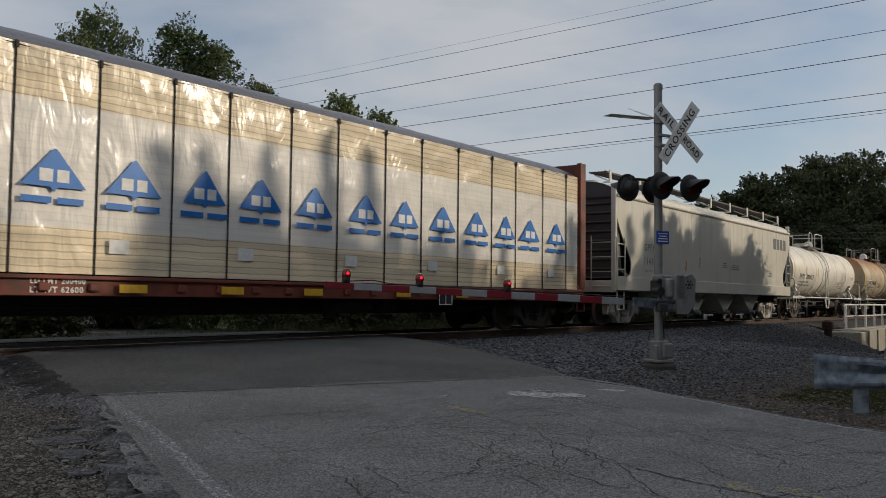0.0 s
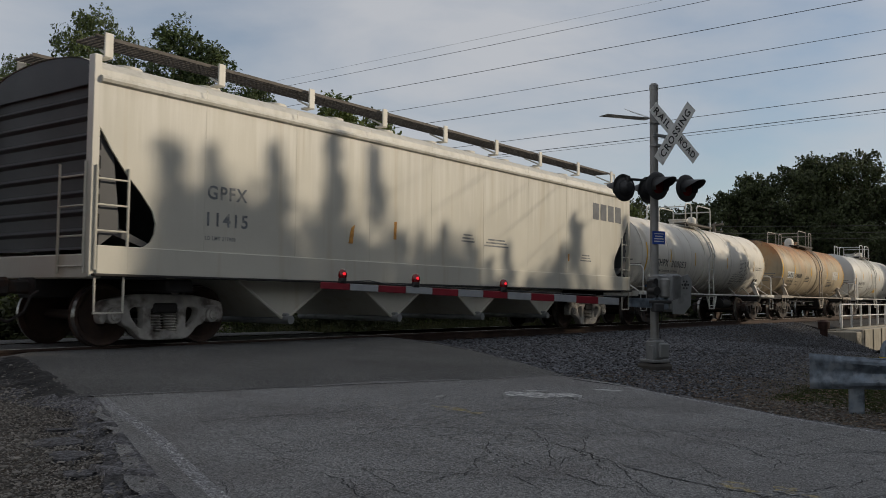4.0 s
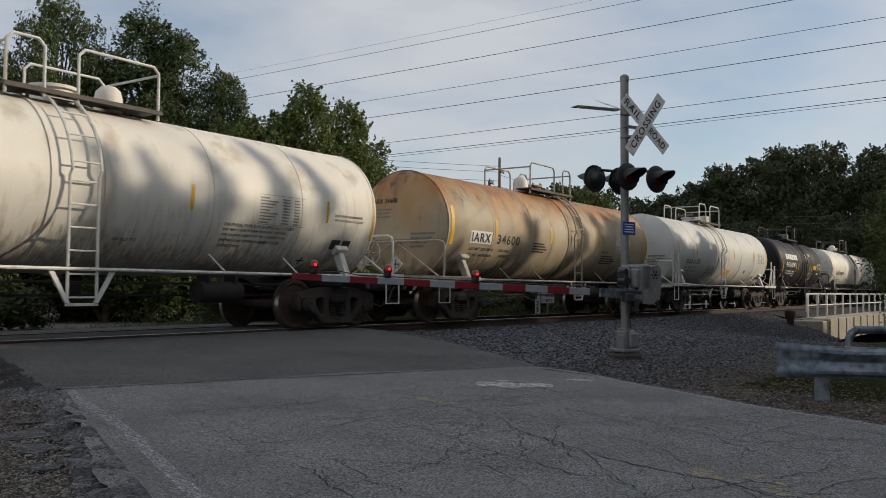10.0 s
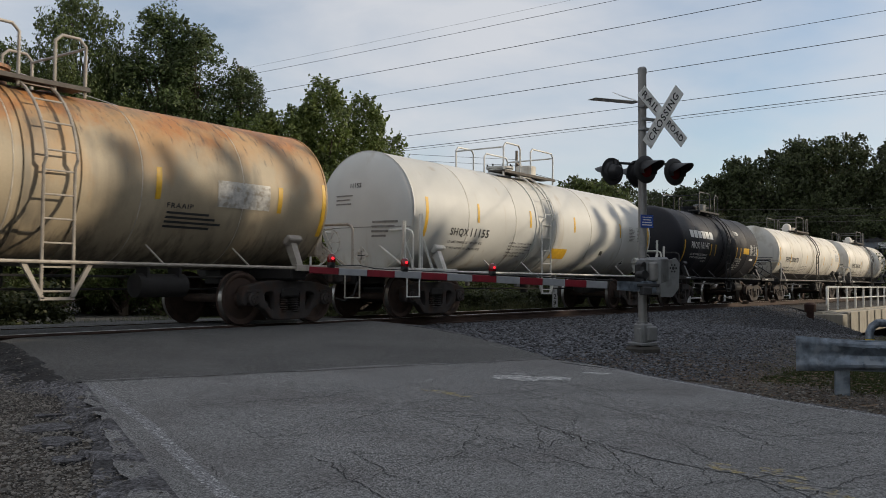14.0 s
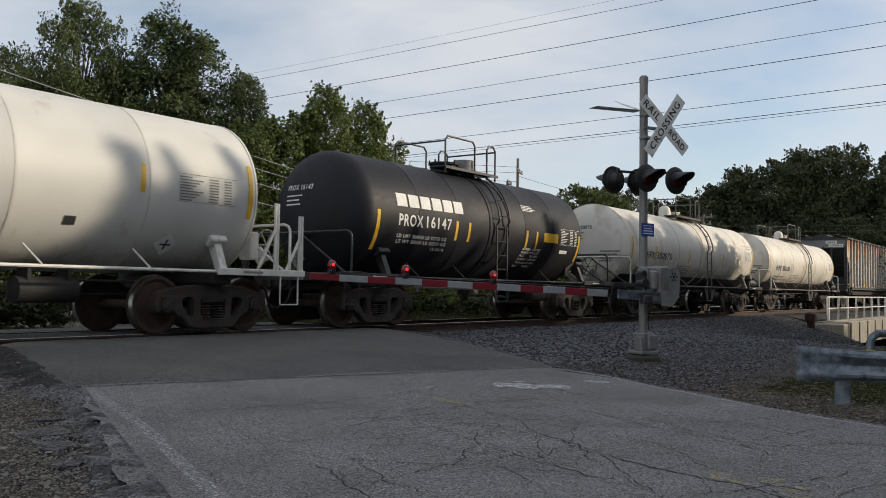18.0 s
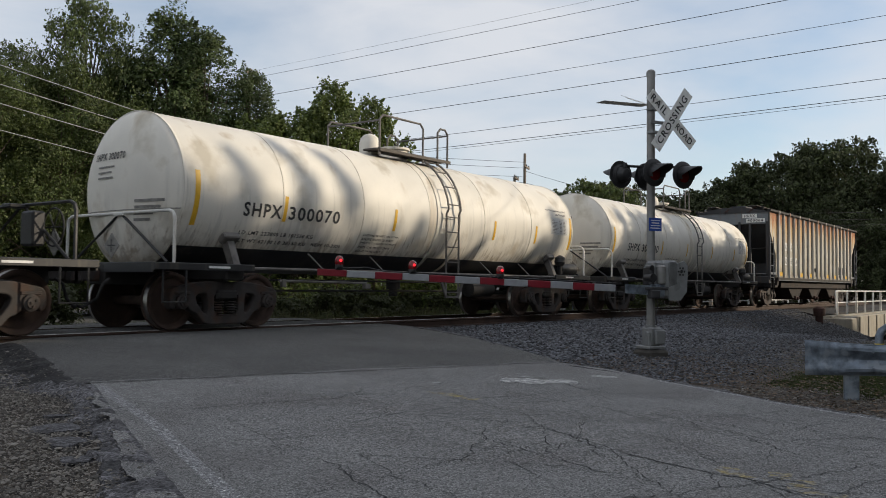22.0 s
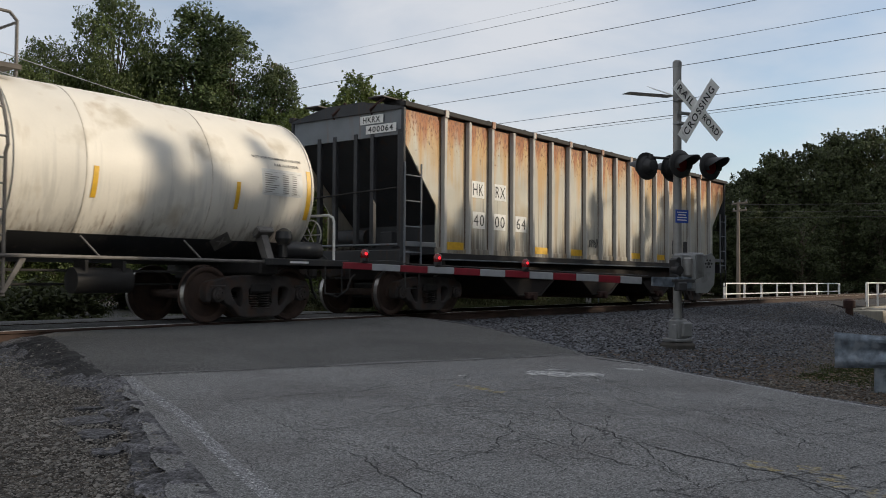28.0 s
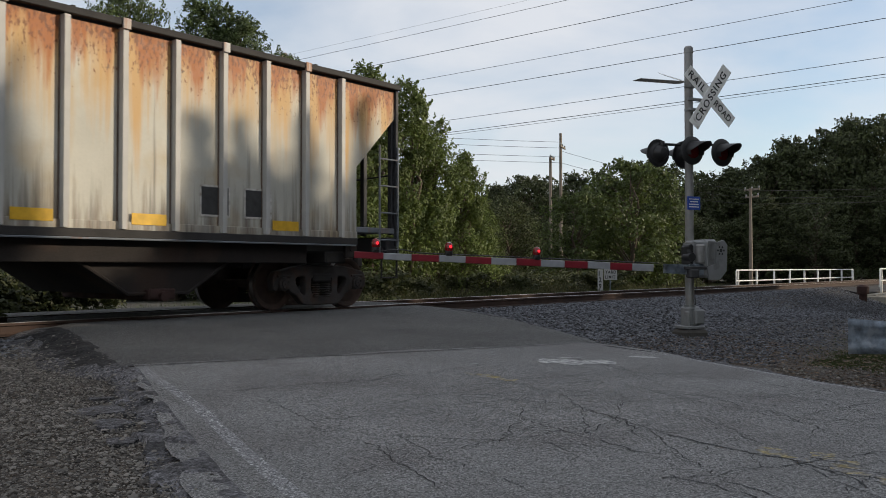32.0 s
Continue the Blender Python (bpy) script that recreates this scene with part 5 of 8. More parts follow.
def power_pole(x, y, h, arms, turn):
    p = thing("power_pole", pose(x, y, ground_z(x, y), 0, 0, turn), "tall weathered timber power pole with crossarm", "power pole", "power poles")
    part("shaft", Shape().cyl((0, 0, -0.5), (0, 0, h), 0.14, 12, 0.09), M_POLE, p)
    for z, w in arms:
        part("crossarm", Shape().box((0, -0.13, h - z), (w, 0.1, 0.12), 0.01), M_POLE, p)
        for sx in (-0.45, 0, 0.45):
            part("insulator", Shape().lathe([(0, 0.03), (0.06, 0.06), (0.12, 0.05), (0.15, 0.02)], (sx * w, -0.13, h - z + 0.06), "z", 10), M_GREY, p)
    return p


power_pole(28.0, 32.0, 11.5, [(0.25, 0.9)], 10)
power_pole(51.7, 31.1, 10.4, [(0.95, 1.7)], 20)
power_pole(51.2, 31.6, 8.8, [(0.15, 1.3)], 20)
power_pole(59.8, 21.1, 6.7, [(0.1, 1.5), (0.6, 1.3)], 60)


def wire(name, a, b, sag, r=0.012, group="overhead wires"):
    a, b = Vector(a), Vector(b)
    pts = []
    for i in range(25):
        k = i / 24
        p = a.lerp(b, k)
        p.z -= sag * 4 * k * (1 - k)
        pts.append(p)
    tagged(new(name, Shape().tube(pts, r, 5).mesh(name, M_WIRE, 60)), "thin dark overhead power line", "wire", group)


for x, z, r in ((28.0, 10.82, 0.010), (28.0, 11.16, 0.005), (28.0, 9.86, 0.013), (28.0, 8.86, 0.010), (28.0, 8.15, 0.013), (28.0, 7.02, 0.011), (28.0, 6.52, 0.013), (28.05, 6.44, 0.008)):
    wire("overhead_wire", (x, -60, z + 2.2), (x, 130, z + 2.2), 2.2, r * 0.8)
# service wires that cross the near left
M_WIRE = mat("bright_aluminium_wire", (0.3, 0.3, 0.3), 0.5, 0.3, bump=0)
for z0, z1 in ((6.8, 4.5), (6.3, 4.2), (5.9, 3.8), (5.3, 3.3)):
    wire("service_wire", (0.0, 18.0, z0), (18.5, 18.4, z1), 0.05, 0.010, "service wires")
M_WIRE = M_DARKWIRE
for k, z in enumerate((9.6, 9.2, 8.6, 8.2)):
    wire("service_wire", (51.7, 31.1, z), (30, 48, z + 0.6), 0.2, 0.012, "service wires")
for k, z in enumerate((6.3, 5.8, 5.4)):
    wire("service_wire", (59.8, 21.1, z), (95, -14, z + 3.2), 0.6, 0.015, "service wires")
    wire("service_wire", (59.8, 21.1, z), (51.7, 31.1, 9.0 - 0.8 * k), 0.3, 0.012, "service wires")

# signs beyond the track
M_SIGNW = mat("white_sign_sheet", (0.36, 0.36, 0.35), 0.6, var=0.1, scale=5, bump=0.02)
yl = thing("yard_limit_sign", pose(30.2, 16.0, -0.2, 0, 0, -50), "white yard limit sign on a steel post", "sign")
part("post", Shape().cyl((0, 0, 0), (0, 0, 1.2), 0.03, 8), M_GALV, yl)
pl_ = part("panel", Shape().box((0, -0.04, 1.05), (0.5, 0.01, 0.42), 0.003), M_SIGNW, yl, "white panel with black words")
part("lettering", letters("YARD", 0.12, M_BLACK, wrap=lambda x, z: (x - 0.2, -0.048, z + 1.08)), M_BLACK, pl_)
part("lettering", letters("LIMIT", 0.12, M_BLACK, wrap=lambda x, z: (x - 0.2, -0.048, z + 0.89)), M_BLACK, pl_)
mp = thing("milepost", pose(29.4, 16.0, -0.2, 0, 0, -50), "narrow white milepost board beside the track", "sign")
part("post", Shape().cyl((0, 0, 0), (0, 0, 1.0), 0.03, 8), M_GALV, mp)
mpp_ = part("panel", Shape().box((0, -0.04, 0.85), (0.2, 0.01, 0.78), 0.003), M_SIGNW, mp)
for k, c in enumerate("129"):
    part("lettering", letters(c, 0.19, M_BLACK, wrap=lambda x, z: (x - 0.06, -0.048, z + 1.0 - 0.24 * k)), M_BLACK, mpp_)


# ---- train: shared parts ----
M_TRUCK = mat("grimy_cast_steel", (0.032, 0.027, 0.025), 0.8, 0.0, var=0.35, scale=5, bump=0.25, col2=(0.05, 0.026, 0.016), amount=0.4)
M_TRUCKG = mat("grey_cast_steel", (0.36, 0.34, 0.31), 0.8, 0.1, var=0.25, scale=5, bump=0.25, col2=(0.08, 0.065, 0.055), amount=0.35)
M_WHEEL = mat("rusty_wheel_steel", (0.05, 0.03, 0.022), 0.85, 0.0, var=0.3, scale=6, bump=0.15)
M_TREAD = mat("polished_tread", (0.4, 0.38, 0.36), 0.35, 1.0, var=0.1, bump=0.03)
M_DARK = mat("dark_underframe", (0.02, 0.018, 0.017), 0.8, var=0.3, scale=4, bump=0.15)
M_TANKW = mat("white_tank_paint", (0.69, 0.655, 0.58), 0.55, var=0.07, scale=1.2, bump=0.06, bscale=25, streak=((0.4, 0.31, 0.2), 0.28, (2.6, 2.6, 0.3)), col2=(0.5, 0.45, 0.36), amount=0.15)
M_TANKG = mat("pale_grey_tank_paint", (0.57, 0.565, 0.53), 0.55, var=0.06, scale=1.2, bump=0.05, bscale=25, streak=((0.4, 0.33, 0.23), 0.18, (2.6, 2.6, 0.3)))
M_TANKR = mat("rust_stained_tank", (0.38, 0.31, 0.21), 0.6, var=0.2, scale=0.9, bump=0.1, bscale=30, streak=((0.14, 0.125, 0.1), 0.42, (2.4, 2.4, 0.3)))
M_TANKB = mat("black_tank_paint", (0.010, 0.0105, 0.015), 0.58, var=0.2, scale=1.5, bump=0.05, bscale=25, streak=((0.03, 0.027, 0.025), 0.2, (3, 3, 0.3)))
M_TANKB.node_tree.nodes["Principled BSDF"].inputs["Specular IOR Level"].default_value = 0.3
M_BAND = mat("black_lower_band", (0.019, 0.019, 0.02), 0.5, var=0.2, scale=2, bump=0.05, streak=((0.1, 0.085, 0.065), 0.3))
M_YREF = mat("yellow_reflector", (0.62, 0.36, 0.02), 0.5, var=0.15, scale=8, bump=0.02)
M_INK = mat("black_stencil_paint", (0.03, 0.03, 0.03), 0.6, var=0.3, scale=12, bump=0)
M_WINK = mat("white_stencil_paint", (0.68, 0.68, 0.66), 0.6, var=0.1, scale=12, bump=0)
M_HOPG = mat("pale_grey_hopper_paint", (0.52, 0.50, 0.43), 0.5, var=0.08, scale=0.7, bump=0.05, bscale=25, streak=((0.44, 0.39, 0.29), 0.35, (4, 4, 0.25)))
# Grey far darker than the sides: the shade on the ends put into colour.
M_HOPEND = mat("shade_dark_grey_end_paint", (0.05, 0.052, 0.056), 0.6, var=0.15, scale=1.5, bump=0.08)
M_HOPR = mat("rust_streaked_hopper_paint", (0.44, 0.425, 0.365), 0.6, var=0.14, scale=0.9, bump=0.1, bscale=30, streak=((0.42, 0.29, 0.14), 0.34, (3.6, 3.6, 0.28)), col2=(0.42, 0.35, 0.24), amount=0.25)
M_RIB = mat("weathered_white_rib_paint", (0.40, 0.39, 0.365), 0.55, var=0.12, scale=2, bump=0.08, streak=((0.36, 0.2, 0.09), 0.3))
M_OXIDE = mat("red_oxide_paint", (0.15, 0.035, 0.02), 0.65, var=0.25, scale=2, bump=0.1, col2=(0.08, 0.03, 0.02), amount=0.25)
M_STEPW = mat("white_safety_paint", (0.62, 0.61, 0.57), 0.5, var=0.12, scale=6, bump=0.05, streak=((0.3, 0.18, 0.09), 0.25))
M_WELD = mat("grimy_weld_line", (0.5, 0.455, 0.385), 0.7, var=0.4, scale=4, bump=0.1)
M_STEPD = mat("grimy_beige_safety_paint", (0.36, 0.32, 0.27), 0.6, var=0.2, scale=6, bump=0.05, streak=((0.13, 0.09, 0.06), 0.35))
M_BLUETAG = mat("blue_tag", (0.05, 0.25, 0.55), 0.5, var=0.1, scale=9, bump=0)
M_WORNW = mat("worn_white_stencil_panel", (0.5, 0.48, 0.44), 0.6, var=0.25, scale=14, bump=0, col2=(0.3, 0.26, 0.2), amount=0.35)
M_GRATE = mat("walkway_grating", (0.085, 0.075, 0.066), 0.7, 0.3, var=0.2, scale=6)

WHEEL_R = 0.457
wheel_me, tread_me = {}, {}
for side in (-1, 1):
    prof = [(-0.06, 0.07), (-0.085, 0.10), (-0.085, 0.14), (-0.03, 0.17), (-0.02, 0.36), (-0.06, 0.395), (-0.07, 0.44), (-0.065, 0.455), (0.035, 0.46), (0.05, 0.485), (0.068, 0.48), (0.072, 0.40), (0.03, 0.36), (0.02, 0.17), (0.05, 0.13), (0.05, 0.07)]
    wheel_me[side] = Shape().lathe([(s * (1 if side < 0 else -1), r) for s, r in prof], (0, side * 0.75, 0), "y", 36).mesh("wheel", M_WHEEL, 40)
    sgn_ = 1 if side < 0 else -1
    tread_me[side] = Shape().lathe([(-0.06 * sgn_, 0.4575), (0.03 * sgn_, 0.4625), (0.03 * sgn_, 0.4615), (-0.06 * sgn_, 0.4565)], (0, side * 0.75, 0), "y", 36, caps=False).mesh("tread", M_TREAD, 40)
axle_me = Shape().cyl((0, -1.0, 0), (0, 1.0, 0), 0.075, 14).mesh("axle", M_WHEEL, 40)
WHEELSETS = []


def softened(pts, rounds=2):
    """A closed outline with its corners cut round."""
    for _ in range(rounds):
        out = []
        for (x0, z0), (x1, z1) in zip(pts, pts[1:] + pts[:1]):
            out += [(0.8 * x0 + 0.2 * x1, 0.8 * z0 + 0.2 * z1), (0.2 * x0 + 0.8 * x1, 0.2 * z0 + 0.8 * z1)]
        pts = out
    return pts


def pierced_plate(name, outer, holes, y, half, bev, material):
    """A cast plate in the plane x-z with holes through it and rounded edges."""
    cu = bpy.data.curves.new(name, "CURVE")
    cu.dimensions, cu.fill_mode, cu.extrude, cu.bevel_depth, cu.bevel_resolution = "2D", "BOTH", half - bev, bev, 1
    for ring in [outer] + holes:
        sp = cu.splines.new("POLY")
        sp.points.add(len(ring) - 1)
        for q, (x, z) in zip(sp.points, ring):
            q.co = (x, z, 0, 1)
        sp.use_cyclic_u = True
    ob = bpy.data.objects.new(name, cu)
    me = bpy.data.meshes.new_from_object(ob)
    bpy.data.objects.remove(ob)
    for v in me.vertices:
        v.co = (v.co.x, y - v.co.z, v.co.y)
    me.materials.clear()
    me.materials.append(material)
    me.polygons.foreach_set("use_smooth", [True] * len(me.polygons))
    me.set_sharp_from_angle(angle=radians(32))
    return me


def frame_mesh(side, material):
    """Cast truck side frame: arched top chord, pedestal jaws, sloping lower chord, three openings."""
    half = [(0.0, 0.755), (0.42, 0.755), (0.62, 0.735), (0.92, 0.675), (1.05, 0.65), (1.10, 0.58), (1.10, 0.40), (1.05, 0.35), (1.02, 0.40), (1.01, 0.575),
            (0.77, 0.575), (0.76, 0.38), (0.70, 0.32), (0.60, 0.29), (0.45, 0.13), (0.34, 0.095), (0.0, 0.095)]
    outer = [(x, z) for x, z in half[:-1]] + [(0.0, 0.095)] + [(-x, z) for x, z in half[1:-1]][::-1]
    window = [(0.37, 0.60), (0.56, 0.60), (0.645, 0.54), (0.62, 0.42), (0.48, 0.25), (0.40, 0.23), (0.37, 0.28)]
    middle = [(-0.27, 0.63), (0.27, 0.63), (0.27, 0.215), (-0.27, 0.215)]
    return pierced_plate("side_frame", softened(outer, 1), [softened(window), softened([(-x, z) for x, z in window]), softened(middle, 1)], side * 1.0, 0.085, 0.022, material)


TRUCK = {}
for tone, m_ in (("dark", M_TRUCK), ("grey", M_TRUCKG)):
    d_ = {"frame": {k: frame_mesh(k, m_) for k in (-1, 1)}}
    coil = {}
    for k in (-1, 1):
        c = Shape()
        for dx in (-0.135, 0.135):
            prof = []
            for i in range(25):
                prof.append((0.225 + 0.25 * i / 24, 0.105 + 0.02 * math.cos(i * math.pi / 2)))
            c.lathe([(z, r) for z, r in prof], (dx, k * 1.0, 0), "z", 14)
        coil[k] = c.mesh("spring", m_, 20)
    d_["spring"] = coil
    d_["bolster"] = Shape().box((0, 0, 0.56), (0.44, 2.24, 0.16), 0.03).cyl((0, 0, 0.6), (0, 0, 0.74), 0.2, 16).mesh("truck", M_DARK, 30)
    d_["wedge"] = {k: Shape().prism([(-0.22, 0.49), (0.22, 0.49), (0.12, 0.57), (-0.12, 0.57)], k * 1.0 - 0.09, k * 1.0 + 0.11, "y").mesh("wedge", m_, 30) for k in (-1, 1)}
    d_["cap"] = {k: Shape().lathe([(0, 0.12), (k * 0.10, 0.125), (k * 0.15, 0.118), (k * 0.16, 0.085), (k * 0.185, 0.08), (k * 0.19, 0.02)], (0, k * 0.97, 0), "y", 18).box((-0.03, k * 1.165, 0.0), (0.03, 0.02, 0.03)).box((0.04, k * 1.165, 0.03), (0.03, 0.02, 0.03)).box((0.0, k * 1.165, -0.05), (0.03, 0.02, 0.03)).box((0, k * 1.0, 0.13), (0.3, 0.2, 0.05), 0.01).mesh("bearing", m_, 30) for k in (-1, 1)}
    d_["beam"] = Shape().box((0, 0, 0.36), (0.12, 1.9, 0.09), 0.01).mesh("brake_beam", M_DARK, 30)
    TRUCK[tone] = d_


def add_truck(car, x, tone="dark"):
    d = TRUCK[tone]
    t = part("truck", d["bolster"], None, car, "four-wheel freight truck", at=pose(x, 0, 0))
    for k in (-1, 1):
        part("side_frame", d["frame"][k], None, t)
        part("spring", d["spring"][k], None, t)
        part("wedge", d["wedge"][k], None, t)
        for a in (-0.889, 0.889):
            part("bearing", d["cap"][k], None, t, at=pose(a, 0, WHEEL_R))
    for a in (-0.42, 0.42):
        part("brake_beam", d["beam"], None, t, at=pose(a, 0, 0))
    for a in (-0.889, 0.889):
        w = part("wheelset", axle_me, None, car, at=pose(x + a, 0, WHEEL_R))
        for k in (-1, 1):
            part("wheel", wheel_me[k], None, w)
            part("tread", tread_me[k], None, w, "bright worn wheel tread")
        WHEELSETS.append((w, x + a))
    return t


def coupler(car, x, way):
    """Knuckle coupler and stub with air hose at one end; way is -1 or 1 along the train."""
    s = Shape().box((x + way * 0.15, 0, 0.86), (0.5, 0.16, 0.2), 0.03).box((x + way * 0.42, -0.03, 0.86), (0.22, 0.28, 0.28), 0.05)
    part("coupler", s, M_TRUCK, car)
    part("air_hose", Shape().tube([(x, -0.35, 0.8), (x + way * 0.12, -0.36, 0.72), (x + way * 0.2, -0.34, 0.5), (x + way * 0.38, -0.25, 0.36), (x + way * 0.5, -0.1, 0.42)], 0.025), M_DARK, car)


CARS = []


def car_thing(name, centre, label, category):
    c = thing(name, pose(centre - rolled(0), TRACK_Y, RAIL_Z), label, category, "cars of the freight train")
    CARS.append((c, centre))
    return c


def ladder(car, x, y, z0, z1, w, n, material, name="ladder", lean=0.0):
    lad = part(name, Shape().tube([(x - w / 2, y, z0), (x - w / 2, y + lean, z1)], 0.022, 6).tube([(x + w / 2, y, z0), (x + w / 2, y + lean, z1)], 0.022, 6), material, car)
    rung = Shape().tube([(-w / 2, 0, 0), (w / 2, 0, 0)], 0.014, 6).mesh("rung", material, 40)
    for i in range(n):
        k = (i + 0.5) / n
        part("rung", rung, None, lad, at=pose(x, y + lean * k, z0 + (z1 - z0) * k))
    return lad


# ---- tank cars ----
def tank_car(name, centre, label, tank, radius, zc, paint, ink, words=(), head="flat", lad=0.0, half=7.0, tone="dark", trucks=5.3,
             band=False, bars=(), stripes=(), dome=0.0, trim=None, end_words=(), valve_at=0.35, end_trim=None, rails=(1.6, 1.7), top_kind="dome", over=(), deck=None, valve=False):
    """tank: the shell's ends along the car; words: (text, x, z, height, squeeze)."""
    trim = trim or M_STEPW
    end_trim = end_trim or trim
    deck = deck or end_trim
    car = car_thing(name, centre, label, "tank car")
    a, b = tank
    R = radius
    if head == "flat":
        prof = [(a - 0.30, 0.02), (a - 0.29, R * 0.35), (a - 0.24, R * 0.65), (a - 0.14, R * 0.88), (a - 0.04, R * 0.985), (a, R)]
        prof_r = [(b + (a - s), r) for s, r in prof][::-1]
    else:
        prof = [(a - 0.62, 0.02)] + [(a - 0.62 * math.cos(t), R * math.sin(t)) for t in np.linspace(0.12, math.pi / 2, 11)]
        prof_r = [(b + (a - s), r) for s, r in prof][::-1]
    rings = [a + (b - a) * k / 6 for k in range(1, 6)]
    body = []
    for s in rings:
        body += [(s - 0.03, R), (s - 0.012, R + 0.004), (s + 0.012, R + 0.004), (s + 0.03, R)]
    shell = part("tank", Shape().lathe(prof + body + prof_r, (0, 0, zc), "x", 72), paint, car, smooth=40)
    for s in rings:
        part("weld_seam", Shape().lathe([(s - 0.035, R), (s - 0.035, R + 0.006), (s - 0.024, R + 0.006), (s - 0.024, R)], (0, 0, zc), "x", 72, caps=False), M_WELD if paint is not M_TANKB else paint, shell)
    if head == "flat":
        for s, w in ((a, -1), (b, 1)):
            part("head_seam", Shape().lathe([(s - 0.02, R), (s - 0.02, R + 0.012), (s + 0.02, R + 0.012), (s + 0.02, R)], (0, 0, zc), "x", 72, caps=False), paint, shell)

    def wrap_at(x0, z0, lift=0.007):
        th0 = math.asin((z0 - zc) / R)

        def wrap(x, z):
            th = th0 + z / R
            return x0 + x, -(R + lift) * math.cos(th), zc + (R + lift) * math.sin(th)
        return wrap

    def curved(x0, x1, z0, z1, lift=0.006, slant=0.0):
        v, f, n = [], [], 8
        t0, t1 = math.asin((z0 - zc) / R), math.asin((z1 - zc) / R)
        for i in range(n + 1):
            t = t0 + (t1 - t0) * i / n
            for x in (x0, x1):
                v.append((x + slant * i / n, -(R + lift) * math.cos(t), zc + (R + lift) * math.sin(t)))
        return Shape().add(v, [(2 * i, 2 * i + 1, 2 * i + 3, 2 * i + 2) for i in range(n)])

    if band:
        n, v, f = 56, [], []
        for i in range(n + 1):
            t = math.radians(-136 + 92 * i / n)
            for x in (a, b):
                v.append((x, (R + 0.007) * math.cos(t), zc + (R + 0.007) * math.sin(t)))
        part("lower_band", Shape().add(v, [(2 * i, 2 * i + 1, 2 * i + 3, 2 * i + 2) for i in range(n)]), M_BAND, shell, "black painted lower side")
    for text, x, z, h, sq in words:
        part("lettering", letters(text, h, ink, wrap=wrap_at(x, z), width=sq), ink, shell)
    for text, x, z, h, sq in over:
        part("lettering", letters(text, h, ink, wrap=wrap_at(x, z, 0.019), width=sq), ink, shell)
    def on_head(y, z):
        """A point just outside the near-end head at (y, z)."""
        r = min(math.hypot(y, z - zc) / R, 0.999)
        d = np.interp(r, (0, 0.35, 0.65, 0.88, 0.985), (0.30, 0.29, 0.24, 0.14, 0.04)) if head == "flat" else 0.62 * math.sqrt(1 - r * r)
        return a - float(d) - 0.012, y, z

    for text, y, z, h in end_words:
        part("lettering", letters(text, h, ink, wrap=lambda p, q: on_head(-y - p, z + q)), ink, shell)
    if end_words:
        if head == "flat":
            for k, w in enumerate((0.62, 0.55, 0.42, 0.36)):
                v = [on_head(-0.35 - 0.62 * w * 0.2 - w * q / 8, 2.02 - 0.1 * k + dz) for q in range(9) for dz in (0, 0.045)]
                part("small_print", Shape().add(v, [(2 * q, 2 * q + 1, 2 * q + 3, 2 * q + 2) for q in range(8)]), M_PRINT, shell, smooth=0)
            sv = [on_head(-1.28 + 2.56 * q / 24, zc - 0.36 + dz) for q in range(25) for dz in (0, 0.016)]
            part("head_weld", Shape().add(sv, [(2 * q, 2 * q + 1, 2 * q + 3, 2 * q + 2) for q in range(24)]), M_PRINT, shell, smooth=0)
        for k, w in enumerate((0.5, 0.42, 0.46)):
            v, f = [], []
            for q in range(9):
                for dz in (0, 0.03):
                    v.append(on_head(0.62 - w * q / 8, 2.62 - 0.09 * k + dz))
            part("small_print", Shape().add(v, [(2 * q, 2 * q + 1, 2 * q + 3, 2 * q + 2) for q in range(8)]), M_PRINT if ink is M_INK else ink, shell, smooth=0)
    for x, z0, z1, w in stripes:
        part("reflector", curved(x, x + w, z0, z1, slant=0.02), M_YREF, shell, "vertical yellow reflective strip")
    for x0, x1, z0, z1, m in bars:
        part("marking", curved(x0, x1, z0, z1, 0.004 if m is M_TABLE else 0.009), m, shell)
    # stub sills, bolsters, saddles
    for w in (-1, 1):
        e = w * half
        part("stub_sill", Shape().box((w * (half - 1.25), 0, 0.88), (2.5, 0.42, 0.34), 0.02), M_DARK, car)
        run = half - trucks + 0.25
        part("end_platform", Shape().box((w * (half - 0.42), 0, 1.03), (0.84, 2.9, 0.05), 0.01).box((w * (half - 0.02), 0, 0.98), (0.04, 2.9, 0.16), 0.008), deck, car)
        part("end_sill", Shape().box((w * (half - run / 2), -1.47, 1.0), (run, 0.04, 0.11), 0.008).box((w * (half - run / 2), -1.43, 1.052), (run, 0.1, 0.012), 0.003), deck, car)
        part("sill_print", Shape().box((w * (half - run * 0.62), -1.492, 1.0), (0.42, 0.003, 0.035)), M_WINK if deck in (M_BAND, M_DARK) else M_PRINT, car, smooth=0)
        part("bolster", Shape().box((w * trucks, 0, 0.9), (0.4, 2.6, 0.22), 0.03), M_DARK, car)
        for k in (-1, 1):
            part("saddle_brace", Shape().prism([(k * 1.36, 0.98), (k * 1.22, 0.98), (k * 1.0, 1.42), (k * 1.14, 1.5)], w * trucks - 0.07, w * trucks + 0.07), trim, car)
        part("saddle_plate", Shape().box((w * trucks, -1.12, 1.50), (0.34, 0.2, 0.12), 0.02, Matrix.Rotation(radians(-38), 3, "X")), trim, car)
        coupler(car, e, w)
        # end handrails
        x = w * (half - 0.08)
        hx = w * (half - 0.36)
